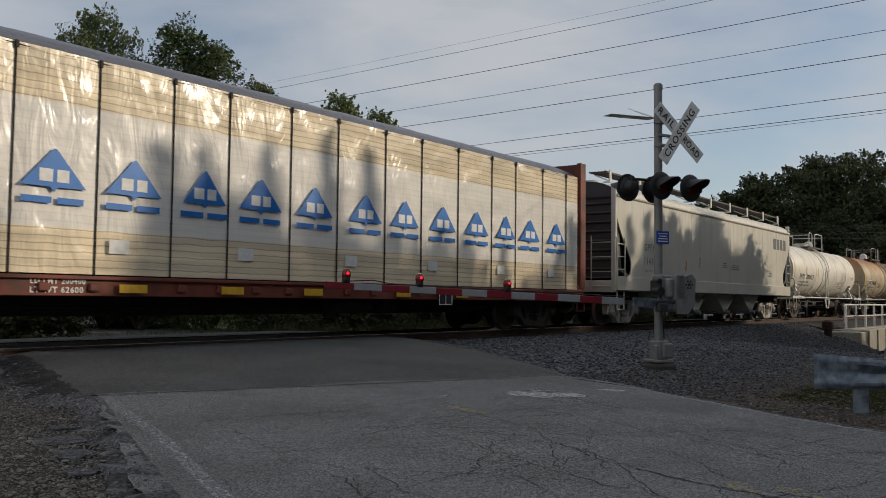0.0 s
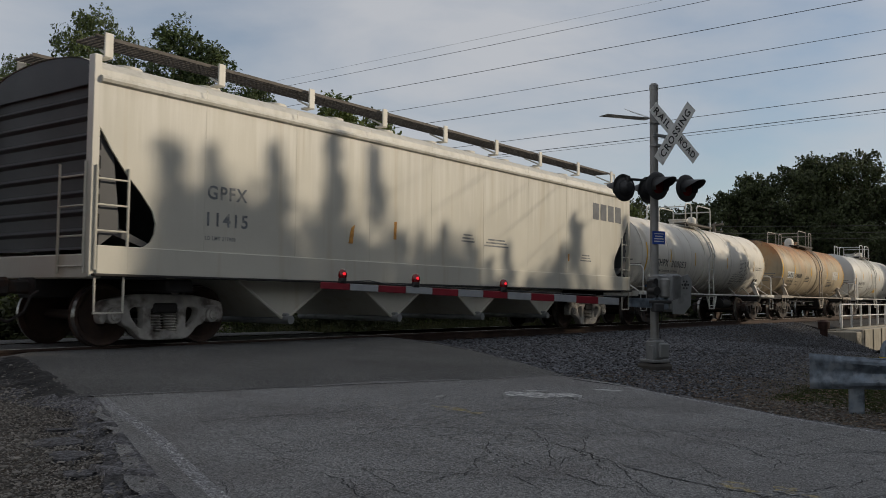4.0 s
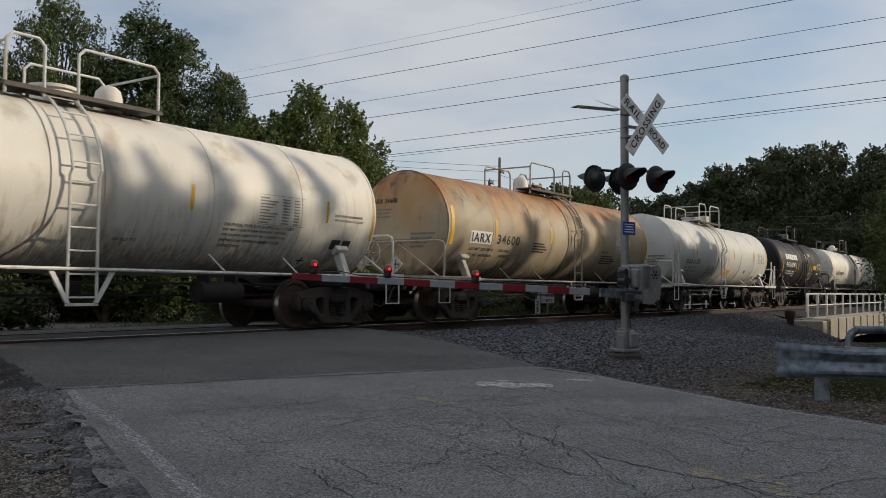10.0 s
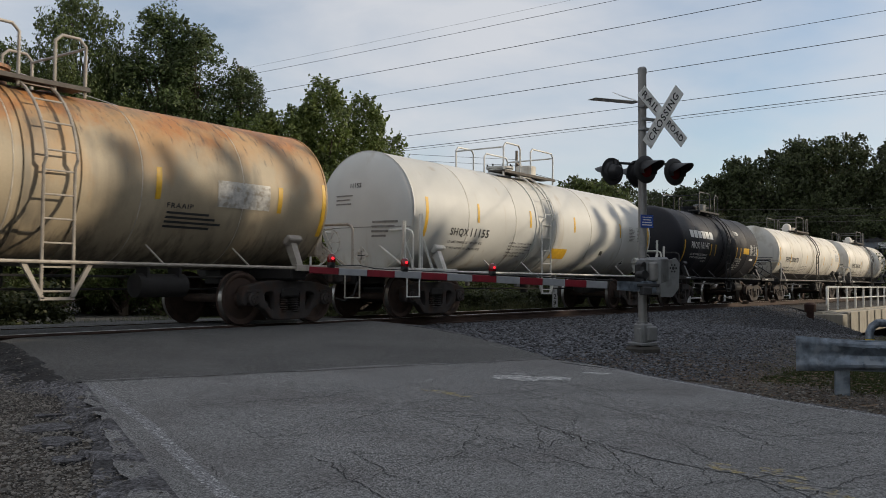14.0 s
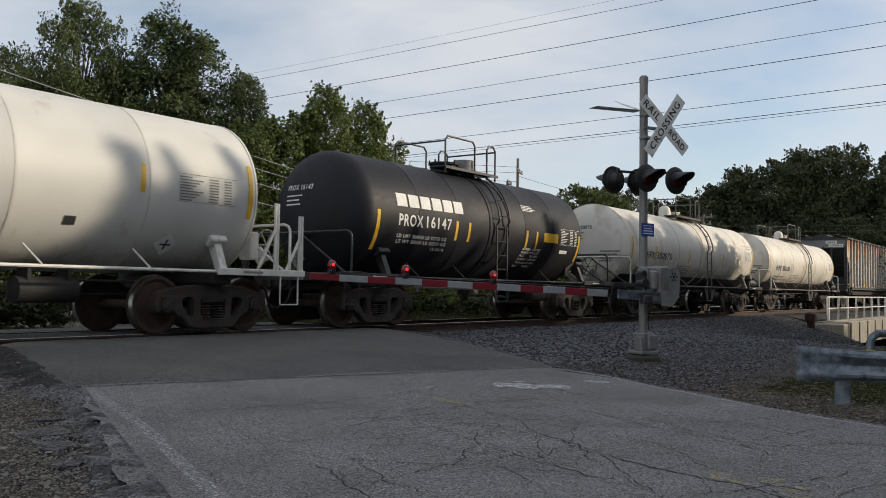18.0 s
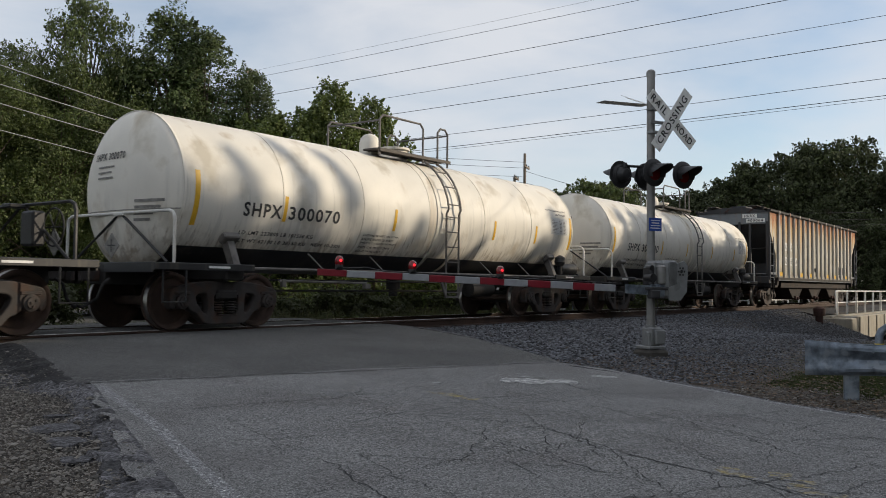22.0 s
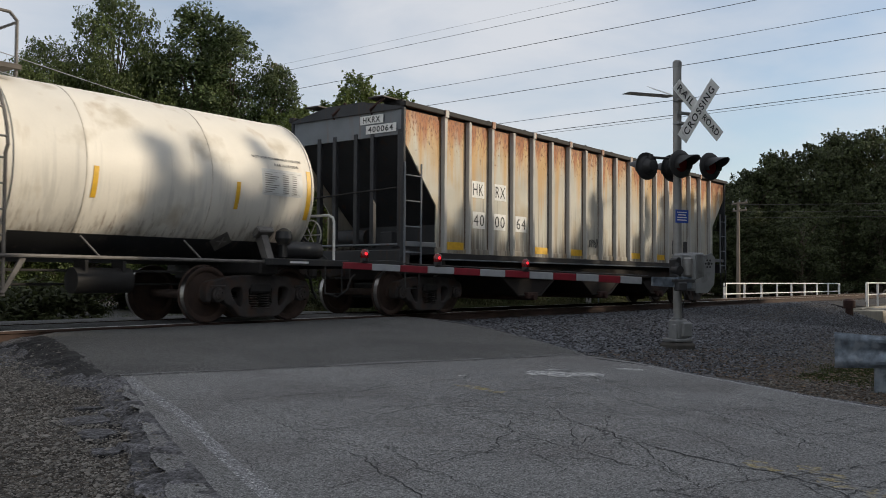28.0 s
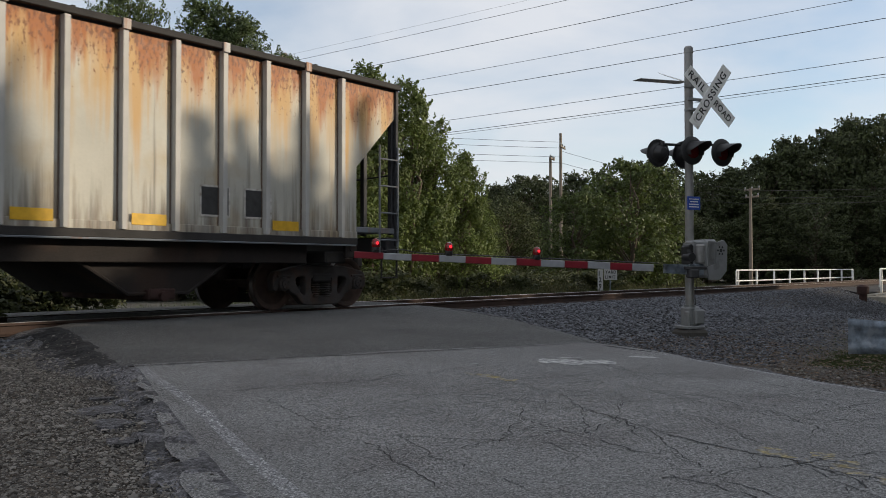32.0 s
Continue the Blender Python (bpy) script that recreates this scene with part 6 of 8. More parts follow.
        part("handrail", Shape().tube([(hx, 1.46, 1.05), (hx, 1.46, 1.74), (hx, 1.42, 1.82), (hx, 1.32, 1.86), (hx, -1.32, 1.86), (hx, -1.42, 1.82), (hx, -1.46, 1.74), (hx, -1.46, 1.05)], 0.026), end_trim, car)
        part("rail_bracket", Shape().box((hx - w * 0.1, -0.05, 1.84), (0.3, 0.24, 0.06), 0.012), end_trim, car)
        for hy in (-1, 1):
            part("rail_strut", Shape().tube([(hx, -0.05 + 0.06 * hy, 1.83), (hx, 1.3 * hy, 1.06)], 0.022, 6), deck, car)
        q = [(0.2 * math.cos(k * math.pi / 2), 0.2 * math.sin(k * math.pi / 2)) for k in range(4)]
        dm = part("placard_holder", Shape().prism([(-0.35 + a_, 1.32 + b_) for a_, b_ in q], w * (half - 0.03), w * (half - 0.015)), M_PRINT if deck is M_BAND else M_WORNW, car, "square placard holder set on its point", smooth=0)
        part("cross_mark", Shape().box((w * (half - 0.011), -0.35, 1.32), (0.004, 0.02, 0.2)).box((w * (half - 0.011), -0.35, 1.32), (0.004, 0.2, 0.02)), M_INK, dm, smooth=0)
        # sill step
        part("step", Shape().tube([(x - w * 0.08, -1.47, 1.0), (x - w * 0.08, -1.47, 0.46), (x - w * 0.5, -1.47, 0.46), (x - w * 0.5, -1.47, 1.0)], 0.017, 6), deck, car)
        add_truck(car, w * trucks, tone)
    # side rail pipe and its braces
    inner = half - 0.9
    part("side_rail", Shape().tube([(-inner, -1.42, 1.0), (inner, -1.42, 1.0)], 0.026), trim, car)
    part("side_rail", Shape().tube([(-inner, 1.42, 1.0), (inner, 1.42, 1.0)], 0.026), trim, car)
    for x in (-3.4, -1.7, 2.2, 3.9):
        part("rail_brace", Shape().tube([(x, -1.42, 1.0), (x - 0.17, -1.18, 1.3)], 0.016, 6), trim, car)
    # ladder over the shell with braced foot
    lz = zc + 0.15
    lw = 0.46
    sidebar = []
    for s in (-1, 1):
        pts = [(lad + s * lw / 2, -1.38, 0.55), (lad + s * lw / 2, -1.38, lz - 0.1)]
        for i in range(9):
            t = radians(6 + 74 * i / 8)
            pts.append((lad + s * lw / 2, -(R + 0.14) * math.cos(t), zc + (R + 0.14) * math.sin(t)))
        sidebar.append(pts)
    ld = part("ladder", Shape().tube(sidebar[0], 0.024, 6).tube(sidebar[1], 0.024, 6), trim, car)
    rung = Shape().tube([(-lw / 2, 0, 0), (lw / 2, 0, 0)], 0.014, 6).mesh("rung", trim, 40)
    for i in range(6):
        part("rung", rung, None, ld, at=pose(lad, -1.38, 0.6 + (lz - 0.7) * i / 5.2))
    for i in range(5):
        t = radians(10 + 66 * i / 4)
        part("rung", rung, None, ld, at=pose(lad, -(R + 0.14) * math.cos(t), zc + (R + 0.14) * math.sin(t)))
    part("ladder_brace", Shape().prism([(lad - 0.24, 0.5), (lad - 0.18, 0.5), (lad - 0.46, 1.0), (lad - 0.54, 1.0)], -1.40, -1.36, "y").prism([(lad + 0.18, 0.5), (lad + 0.24, 0.5), (lad + 0.54, 1.0), (lad + 0.46, 1.0)], -1.40, -1.36, "y").box((lad, -1.38, 0.5), (0.5, 0.04, 0.04)), trim, ld)
    # straps round the shell at the ladder
    for dx in (-0.42, 0.42):
        part("strap", Shape().lathe([(lad + dx - 0.05, R), (lad + dx - 0.05, R + 0.02), (lad + dx + 0.05, R + 0.02), (lad + dx + 0.05, R)], (0, 0, zc), "x", 64, caps=False), paint, shell)
    # top platform, manway, valve, rails
    top = zc + R
    part("top_platform", Shape().box(((rails[1] - rails[0]) / 2, -0.55, top + 0.02), (rails[0] + rails[1] + 0.1, 0.46, 0.04), 0.01).box(((rails[1] - rails[0]) / 2, 0.55, top + 0.02), (rails[0] + rails[1] + 0.1, 0.46, 0.04), 0.01).box(((rails[1] - rails[0]) / 2, -0.79, top + 0.0), (rails[0] + rails[1] + 0.1, 0.03, 0.07), 0.005), M_BAND if trim is M_BAND else M_GRATE, car)
    mw = part("manway", Shape().cyl((dome - 0.1, 0, top - 0.05), (dome - 0.1, 0, top + 0.2), 0.32, 24).cyl((dome - 0.1, 0, top + 0.2), (dome - 0.1, 0, top + 0.25), 0.37, 24), paint, car, "round hinged manway cover")
    for k in range(8):
        t = k * math.pi / 4
        part("eye_bolt", Shape().cyl((dome - 0.1 + 0.34 * math.cos(t), 0.34 * math.sin(t), top + 0.2), (dome - 0.1 + 0.34 * math.cos(t), 0.34 * math.sin(t), top + 0.31), 0.02, 6), M_DARK, mw)
    vx = dome + valve_at
    vprof = [(top - 0.05, 0.22), (top + 0.2, 0.22), (top + 0.32, 0.19), (top + 0.39, 0.12), (top + 0.42, 0.02)] if top_kind == "dome" else [(top - 0.05, 0.27), (top + 0.36, 0.27), (top + 0.37, 0.25), (top + 0.37, 0.02)]
    part("valve_housing", Shape().lathe(vprof, (vx, -0.2, 0), "z", 24), M_TANKW if paint is not M_TANKB else M_GREY, car)
    for y in (-0.74, 0.74):
        for x0, x1 in ((-rails[0], lad - lw / 2 - 0.04), (lad + lw / 2 + 0.04, rails[1])):
            part("top_railing", Shape().tube([(x0, y, top - 0.12), (x0, y, top + 0.64), (x0 + 0.1, y, top + 0.74), (x1 - 0.1, y, top + 0.74), (x1, y, top + 0.64), (x1, y, top - 0.12)], 0.024, 8), trim, car)
    for x in (-rails[0], rails[1]):
        part("cross_rail", Shape().tube([(x, -0.74, top + 0.62), (x, 0.74, top + 0.62)], 0.02, 6), trim, car)
    # under gear
    part("brake_rod", Shape().tube([(-trucks + 1, -0.3, 0.62), (trucks - 1, -0.3, 0.62)], 0.02, 6), M_DARK, car)
    part("brake_pipe", Shape().tube([(-trucks + 0.6, -0.55, 0.82), (trucks - 0.6, -0.55, 0.82)], 0.02, 6), M_DARK, car)
    part("air_line", Shape().tube([(-trucks + 1.25, -1.0, 0.8), (-trucks + 3.6, -1.0, 0.78)], 0.022, 6).box((-trucks + 1.35, -1.0, 0.76), (0.1, 0.08, 0.14), 0.01).box((-trucks + 3.6, -1.0, 0.72), (0.16, 0.1, 0.1), 0.01), M_SILLDARK, car, "grimy brake pipe with fittings")
    part("outlet", Shape().cyl((0.3, 0, zc - R - 0.3), (0.3, 0, zc - R + 0.05), 0.16, 14).cyl((0.3, 0, 0.5), (0.3, 0, 0.7), 0.1, 12), M_DARK, car)
    part("air_reservoir", Shape().lathe([(-0.5, 0.05), (-0.45, 0.19), (0.45, 0.19), (0.5, 0.05)], (2.6, -0.75, 0.68), "x", 18).box((2.3, -0.75, 0.87), (0.05, 0.3, 0.2)).box((2.9, -0.75, 0.87), (0.05, 0.3, 0.2)), M_DARK, car)
    # brake wheel and its gear box at the trailing end
    bx = half - 0.3
    part("brake_stand", Shape().box((bx - 0.14, -0.5, 1.5), (0.2, 0.34, 0.5), 0.03), deck, car)
    bw = Shape()
    bw.tube([(bx, -0.8 + 0.27 * math.cos(t), 1.52 + 0.27 * math.sin(t)) for t in np.linspace(0, 2 * math.pi, 25)], 0.014, 6)
    for t in range(3):
        q = t * math.pi / 3
        bw.tube([(bx, -0.8 + 0.27 * math.cos(q), 1.52 + 0.27 * math.sin(q)), (bx, -0.8 - 0.27 * math.cos(q), 1.52 - 0.27 * math.sin(q))], 0.01, 6)
    part("brake_wheel", bw, M_WORNW if paint is not M_TANKB else deck, car)
    # control valve on the sill over the leading truck
    vx_ = -trucks - 0.12
    if band:
        part("air_tank", Shape().lathe([(-0.46, 0.05), (-0.42, 0.15), (0.42, 0.15), (0.46, 0.05)], (trucks + 0.75, -1.22, 1.22), "x", 18), deck, car)
        part("release_valve", Shape().lathe([(0, 0.1), (0.1, 0.15), (0.22, 0.13), (0.28, 0.04)], (trucks + 0.3, -1.3, 1.3), "z", 16).box((trucks + 0.3, -1.3, 1.2), (0.12, 0.12, 0.26), 0.02), deck, car)
    if valve:
        cv = part("control_valve", Shape().box((vx_ - 0.26, -1.3, 1.13), (0.2, 0.14, 0.14), 0.02).box((vx_ - 0.06, -1.3, 1.17), (0.12, 0.14, 0.24), 0.02).box((vx_ + 0.12, -1.3, 1.11), (0.16, 0.12, 0.1), 0.02).cyl((vx_ - 0.06, -1.38, 1.24), (vx_ - 0.06, -1.2, 1.24), 0.045, 12), M_WORNW, car, "grimy cream brake control valve")
        for k in range(3):
            part("valve_cap", Shape().cyl((vx_ - 0.32 + 0.2 * k, -1.4, 1.14), (vx_ - 0.32 + 0.2 * k, -1.36, 1.14), 0.03, 10), M_SILLDARK, cv)
        part("valve_pipe", Shape().tube([(vx_ - 0.36, -1.28, 1.16), (vx_ - 0.5, -1.2, 1.2), (vx_ - 0.62, -1.0, 1.18), (vx_ - 0.66, -0.7, 1.08)], 0.014, 6), M_WORNW, car)
    return car, shell, wrap_at, curved


def placard(car, x, z, zc, R, m):
    """A diamond holder standing off the shell."""
    th = math.asin((z - zc) / R)
    y = -(R + 0.02) * math.cos(th)
    rot = Matrix.Rotation(-th, 3, "X")
    q = [(0.22 * math.cos(k * math.pi / 2), 0.22 * math.sin(k * math.pi / 2)) for k in range(4)]
    s = Shape().add([Vector((x, y + d, z)) + rot @ Vector((u, 0, v)) for d in (0, -0.012) for u, v in q], [(3, 2, 1, 0), (4, 5, 6, 7)] + [(k, (k + 1) % 4, 4 + (k + 1) % 4, 4 + k) for k in range(4)])
    h = part("placard_holder", s, m, car, "square placard holder set on its point", smooth=0)
    s = Shape()
    for u, v, a, b in ((0, 0, 0.03, 0.2), (0, 0, 0.2, 0.03)):
        c = Vector((x, y - 0.016, z)) + rot @ Vector((u, 0, v))
        s.box(c, (a, 0.004, b), 0, rot)
    part("cross_mark", s, M_INK if m is not M_SILLDARK else M_PRINT, h, smooth=0)


def lines(x, z, w, n, h, gap, m):
    """Rows of unreadable small print."""
    return [(x, x + w * (0.75 + 0.25 * ((k * 7) % 5) / 4), z - k * gap, z - k * gap + h, m) for k in range(n)]


Z0, RT = 2.26, 1.31
weathered(M_TANKW, (0.26, 0.17, 0.09), 2.1, 0.7, 0.52, (6, 6, 0.5), 0.3, 0.7)
weathered(M_TANKW, (0.2, 0.14, 0.085), 2.6, 0.8, 0.58, (17, 5, 0.45), 0.12, 0.6)
weathered(M_TANKW, (0.42, 0.4, 0.36), 4.6, 0.6, 0.60, (9, 3, 0.25), 0.12, 0.4)
weathered(M_TANKR, (0.43, 0.25, 0.105), 1.5, 3.5, 0.44, (0.8, 0.8, 0.5), 0.22, 0.9)
weathered(M_TANKR, (0.40, 0.17, 0.055), 2.4, 3.6, 0.52, (1.3, 1.3, 0.7), 0.16, 0.95)
weathered(M_TANKR, (0.09, 0.083, 0.07), 1.0, 4.2, 0.57, (2.0, 2.0, 0.6), 0.2, 0.55)
weathered(M_TANKR, (0.06, 0.055, 0.05), 0.4, 4.6, 0.63, (13, 4, 0.7), 0.1, 0.7)
weathered(M_TANKR, (0.075, 0.06, 0.045), 2.2, 0.7, 0.50, (8, 3, 0.4), 0.2, 0.7)
weathered(M_TANKG, (0.3, 0.22, 0.13), 1.9, 0.6, 0.5, (6, 6, 0.5), 0.3, 0.6)
CAUTION = ("CAUTION: DO NOT USE STEAM,", "BOILING WATER OR SHARP", "OBJECTS TO CLEAN INTERIOR", "ENTER CAR WITH RUBBER", "SOLED SHOES ONLY")


def caution(x, z, w):
    return [(t, x, z - 0.075 * k, 0.048, w * f) for k, (t, f) in enumerate(zip(CAUTION, (1.0, 0.88, 1.0, 0.88, 0.68)))]


M_TABLE = mat("pale_table_panel", (0.6, 0.6, 0.58), 0.55, var=0.08, scale=8, bump=0.02)
M_SILLDARK = mat("dirty_grey_sill_paint", (0.13, 0.12, 0.11), 0.7, var=0.3, scale=6, bump=0.1)
M_PRINT = mat("faded_grey_print", (0.2, 0.19, 0.175), 0.6, var=0.3, scale=14, bump=0)


def table(x0, x1, z0, z1, m):
    """A stencilled data table: fine rows in three columns under a head line."""
    m = M_PRINT if m is M_INK else m
    n_, w = 9, x1 - x0
    d_ = (z1 - z0) / n_
    out = [(x0, x1, z1 + d_ * 0.2, z1 + d_ * 0.34, m), (x0, x1, z0 - d_ * 0.5, z0 - d_ * 0.36, m)]
    for k in range(n_):
        for c, f in ((0.02, 0.2 + 0.06 * (k * 5 % 4)), (0.5, 0.16), (0.76, 0.12 + 0.03 * (k * 3 % 3))):
            out.append((x0 + w * c, x0 + w * (c + f), z0 + d_ * k, z0 + d_ * k + d_ * 0.42, m))
    return out


tank_car("tank_car", 48.27, "dirty white tank car with black stencilled numbers", (-6.27, 6.2), RT, Z0, M_TANKW, M_INK,
         [("SHPX", -5.08, 1.89, 0.24, 0.89), ("300053", -3.90, 1.88, 0.23, 1.26), ("LD LMT 224300LB 101750KG", -5.08, 1.71, 0.075, 1.8), ("LT WT 61700LB 28000KG NEW 11-01", -5.05, 1.57, 0.075, 2.33),
          ("LEASED TO", 0.29, 1.46, 0.055, 0.4), ("NOT FOR FLAMMABLE", 5.0, 2.13, 0.05, 0.8), ("OR POISONOUS LIQUIDS", 5.0, 2.04, 0.05, 0.84)] + [(t_, 2.3, 1.80 - 0.086 * k, 0.055, w_) for k, (t_, w_) in enumerate((("CAUTION: THIS CAR IS SPECIALLY LINED", 1.64), ("DO NOT USE STEAM BOILING WATER,", 1.5), ("OR SHARP OBJECTS TO CLEAN CAR", 1.48), ("ENTER CAR WITH RUBBER SOLED", 1.4), ("SHOES ONLY", 0.5)))], lad=-0.40, half=6.97, trucks=5.35,
         bars=table(3.02, 4.15, 1.9, 2.38, M_INK) + [(5.04, 5.3, 1.52, 1.70, M_INK), (5.36, 5.6, 1.52, 1.70, M_INK), (-5.1, -4.86, 1.2, 1.32, M_BLUETAG)],
         stripes=[(-6.0, 1.7, 2.6, 0.1), (-4.05, 2.05, 2.47, 0.07), (-1.82, 1.99, 2.44, 0.07), (1.53, 2.0, 2.41, 0.07), (4.75, 2.0, 2.41, 0.06), (6.12, 1.73, 2.61, 0.08)],
         end_words=[("SHPX 300053", -0.75, 2.78, 0.12)], valve_at=0.75, dome=0.0, rails=(1.25, 1.3), valve=True)
tank_car("tank_car", 63.17, "tank car streaked with orange rust and black grime", (-6.01, 5.85), RT, Z0, M_TANKR, M_INK,
         [("34600", -3.84, 1.90, 0.24, 1.10), ("LD LMT 225100LB", -5.02, 1.71, 0.075, 1.08), ("LT WT 60900LB", -5.01, 1.57, 0.075, 1.08), ("102100KG", -3.68, 1.71, 0.075, 0.58), ("27600KG", -3.6, 1.58, 0.075, 0.52), ("FRAAIP", 2.34, 1.89, 0.08, 0.5)], lad=0.50, half=6.78, trucks=5.17,
         bars=[(-5.08, -4.12, 1.87, 2.17, M_WINK), (3.3, 4.44, 1.97, 2.4, M_WORNW)] + lines(2.35, 1.8, 1.1, 4, 0.035, 0.07, M_INK) + lines(-2.0, 1.98, 0.8, 4, 0.035, 0.07, M_INK),
         stripes=[(-5.92, 1.8, 2.7, 0.13), (-3.98, 2.04, 2.49, 0.1), (-1.07, 2.02, 2.5, 0.1), (2.1, 2.0, 2.49, 0.1), (4.62, 1.95, 2.4, 0.1), (5.72, 1.6, 2.55, 0.12)], dome=0.2, valve_at=-1.0, rails=(1.2, 1.25), trim=M_STEPD, end_words=[("IARX 34600", -0.75, 2.78, 0.12)],
         over=[("IARX", -5.02, 1.91, 0.22, 0.84)])
tank_car("tank_car", 78.15, "pale grey tank car with yellow placard panel", (-6.49, 6.0), 1.34, 2.29, M_TANKG, M_INK,
         [("SHQX", -5.1, 1.80, 0.2, 0.72), ("11155", -4.28, 1.82, 0.2, 0.75), ("LD LMT 220400 LB", -5.1, 1.66, 0.06, 0.8), ("101100 KG", -4.23, 1.66, 0.06, 0.52), ("LT WT 63000 LB", -5.1, 1.53, 0.06, 0.8), ("28600 KG", -4.23, 1.53, 0.06, 0.52)] + caution(-2.5, 1.73, 1.08), lad=-0.90, half=7.05, trucks=5.35,
         bars=[(-0.28, 0.58, 1.44, 1.70, M_YREF)] + table(4.4, 5.6, 2.1, 2.5, M_INK) + [(2.6, 2.78, 1.6, 1.72, M_INK)], stripes=[(-6.1, 1.7, 2.6, 0.1), (-4.09, 2.16, 2.6, 0.09), (-1.68, 2.17, 2.6, 0.09), (0.73, 2.17, 2.59, 0.09), (3.72, 2.15, 2.58, 0.08), (5.82, 1.9, 2.8, 0.1)],
         end_words=[("11155", -0.2, 2.8, 0.1)], dome=-0.9, valve_at=0.95, rails=(2.0, 0.6), top_kind="drum")
tank_car("tank_car", 92.05, "black tank car with white lettering and yellow strips", (-4.75, 4.05), 1.33, 2.28, M_TANKB, M_WINK,
         [("PROX", -4.0, 2.07, 0.25, 0.82), ("16147", -3.05, 2.08, 0.25, 0.92), ("LD LMT 204500 LB 92750 KG", -4.0, 1.83, 0.08, 1.74), ("LT WT 58500 LB 26550 KG", -3.98, 1.72, 0.08, 1.74), ("12-2014", -2.72, 1.61, 0.07, 0.48)] + [(t_, x_, 1.79 - 0.083 * k, 0.062, w_) for k, (t_, x_, w_) in enumerate((("INTERIOR   COATING", 1.08, 0.9), ("PLASITE 3073 C-007", 1.06, 0.9), ("PRO        08-2023", 1.04, 0.9), ("EXTERIOR   COATING", 1.02, 0.9), ("THERMALBOND P-615", 1.0, 0.9), ("PRO        08-2023", 0.98, 0.8)))], head="round", lad=-0.10, half=5.95, trucks=4.3,
         bars=[(-4.06 + 0.41 * k, -4.06 + 0.41 * k + 0.34, 2.47, 2.74, M_WINK) for k in range(6)] + [(2.05, 2.8, 2.04, 2.28, M_YREF)] + lines(1.06, 2.9, 0.66, 4, 0.02, 0.04, M_WINK) + [(3.0, 3.42, 1.78, 1.87, M_WINK)] + table(2.95, 4.0, 2.03, 2.42, M_WINK),
         stripes=[(-4.72, 1.55, 2.35, 0.1), (-1.97, 1.87, 2.3, 0.09), (-1.47, 1.87, 2.3, 0.09), (1.13, 1.85, 2.28, 0.09), (1.63, 1.85, 2.28, 0.09), (3.95, 1.6, 2.3, 0.1)],
         end_words=[("PROX 16147", -0.6, 2.75, 0.11)], dome=-0.55, trim=M_BAND, end_trim=M_BAND, deck=M_BAND, rails=(1.6, 0.55), valve_at=0.5, top_kind="drum")
for sc, num, w2, st in ((105.95, "300070", ("LD LMT 223800 LB 101550 KG", "LT WT 62100 LB 28150 KG   NEW 10-2001"), (-4.3, -1.27, 2.43, 4.35)), (121.1, "300100", ("LD LMT 224000 LB 101600 KG", "LT WT 62000 LB 28100 KG   NEW 11-2001"), (-2.6, -0.38, 2.12, 4.61))):
    tank_car("tank_car", sc, "cream white tank car with a black lower band, number " + num, (-6.4, 6.3), RT, Z0, M_TANKW, M_INK,
             [("SHPX", -5.19, 1.88, 0.24, 0.86), (num, -4.16, 1.88, 0.24, 1.3), (w2[0], -5.17, 1.58, 0.075, 1.75), (w2[1], -5.11, 1.45, 0.075, 2.5), ("NOT FOR FLAMMABLE LIQUIDS", 5.0, 2.72, 0.05, 1.08), ("AAR 211A100W", 5.45, 2.62, 0.05, 0.55)] + caution(-2.1, 1.70, 1.1), lad=0.65, half=7.05, trucks=5.35, band=True,
             bars=[(5.16, 6.06, 2.12, 2.56, M_TABLE)] + [(q0, q1, z0 + 0.001, z1, m_) for q0, q1, z0, z1, m_ in table(5.2, 6.02, 2.17, 2.5, M_INK)], trim=M_SILLDARK, end_trim=M_STEPW, deck=M_BAND, stripes=[(-6.22, 1.67, 2.54, 0.1)] + [(x, 1.84, 2.28, 0.08) for x in st] + [(6.15, 1.75, 2.6, 0.1)],
             end_words=[("SHPX " + num, -0.75, 2.75, 0.12)], dome=0.35, valve_at=-1.15, rails=(1.1, 1.3))


# placards, and the tall stand-offs on the pale grey car
def car_at(s0):
    return next(c for c, s in CARS if abs(s - s0) < 0.1)


placard(car_at(48.27), 4.46, 1.28, Z0, RT, M_WINK)
placard(car_at(78.15), 4.41, 1.40, 2.29, 1.34, M_WINK)
placard(car_at(92.05), 4.0, 1.42, 2.28, 1.33, M_SILLDARK)
placard(car_at(121.1), 4.62, 1.32, Z0, RT, M_SILLDARK)
so = car_at(78.15)
for w in (-1, 1):
    for pts in ([(6.42, 1.0), (6.42, 2.2)], [(6.36, 1.0), (6.36, 2.2)], [(7.0, 1.0), (7.0, 2.02)], [(6.94, 1.0), (6.94, 2.02)], [(5.95, 1.0), (6.36, 1.75)], [(6.6, 1.0), (6.94, 1.6)]):
        part("stand_off_bar", Shape().tube([(w * x, -1.44, z) for x, z in pts], 0.026, 8), M_STEPW, so, "tall white stand-off bar")
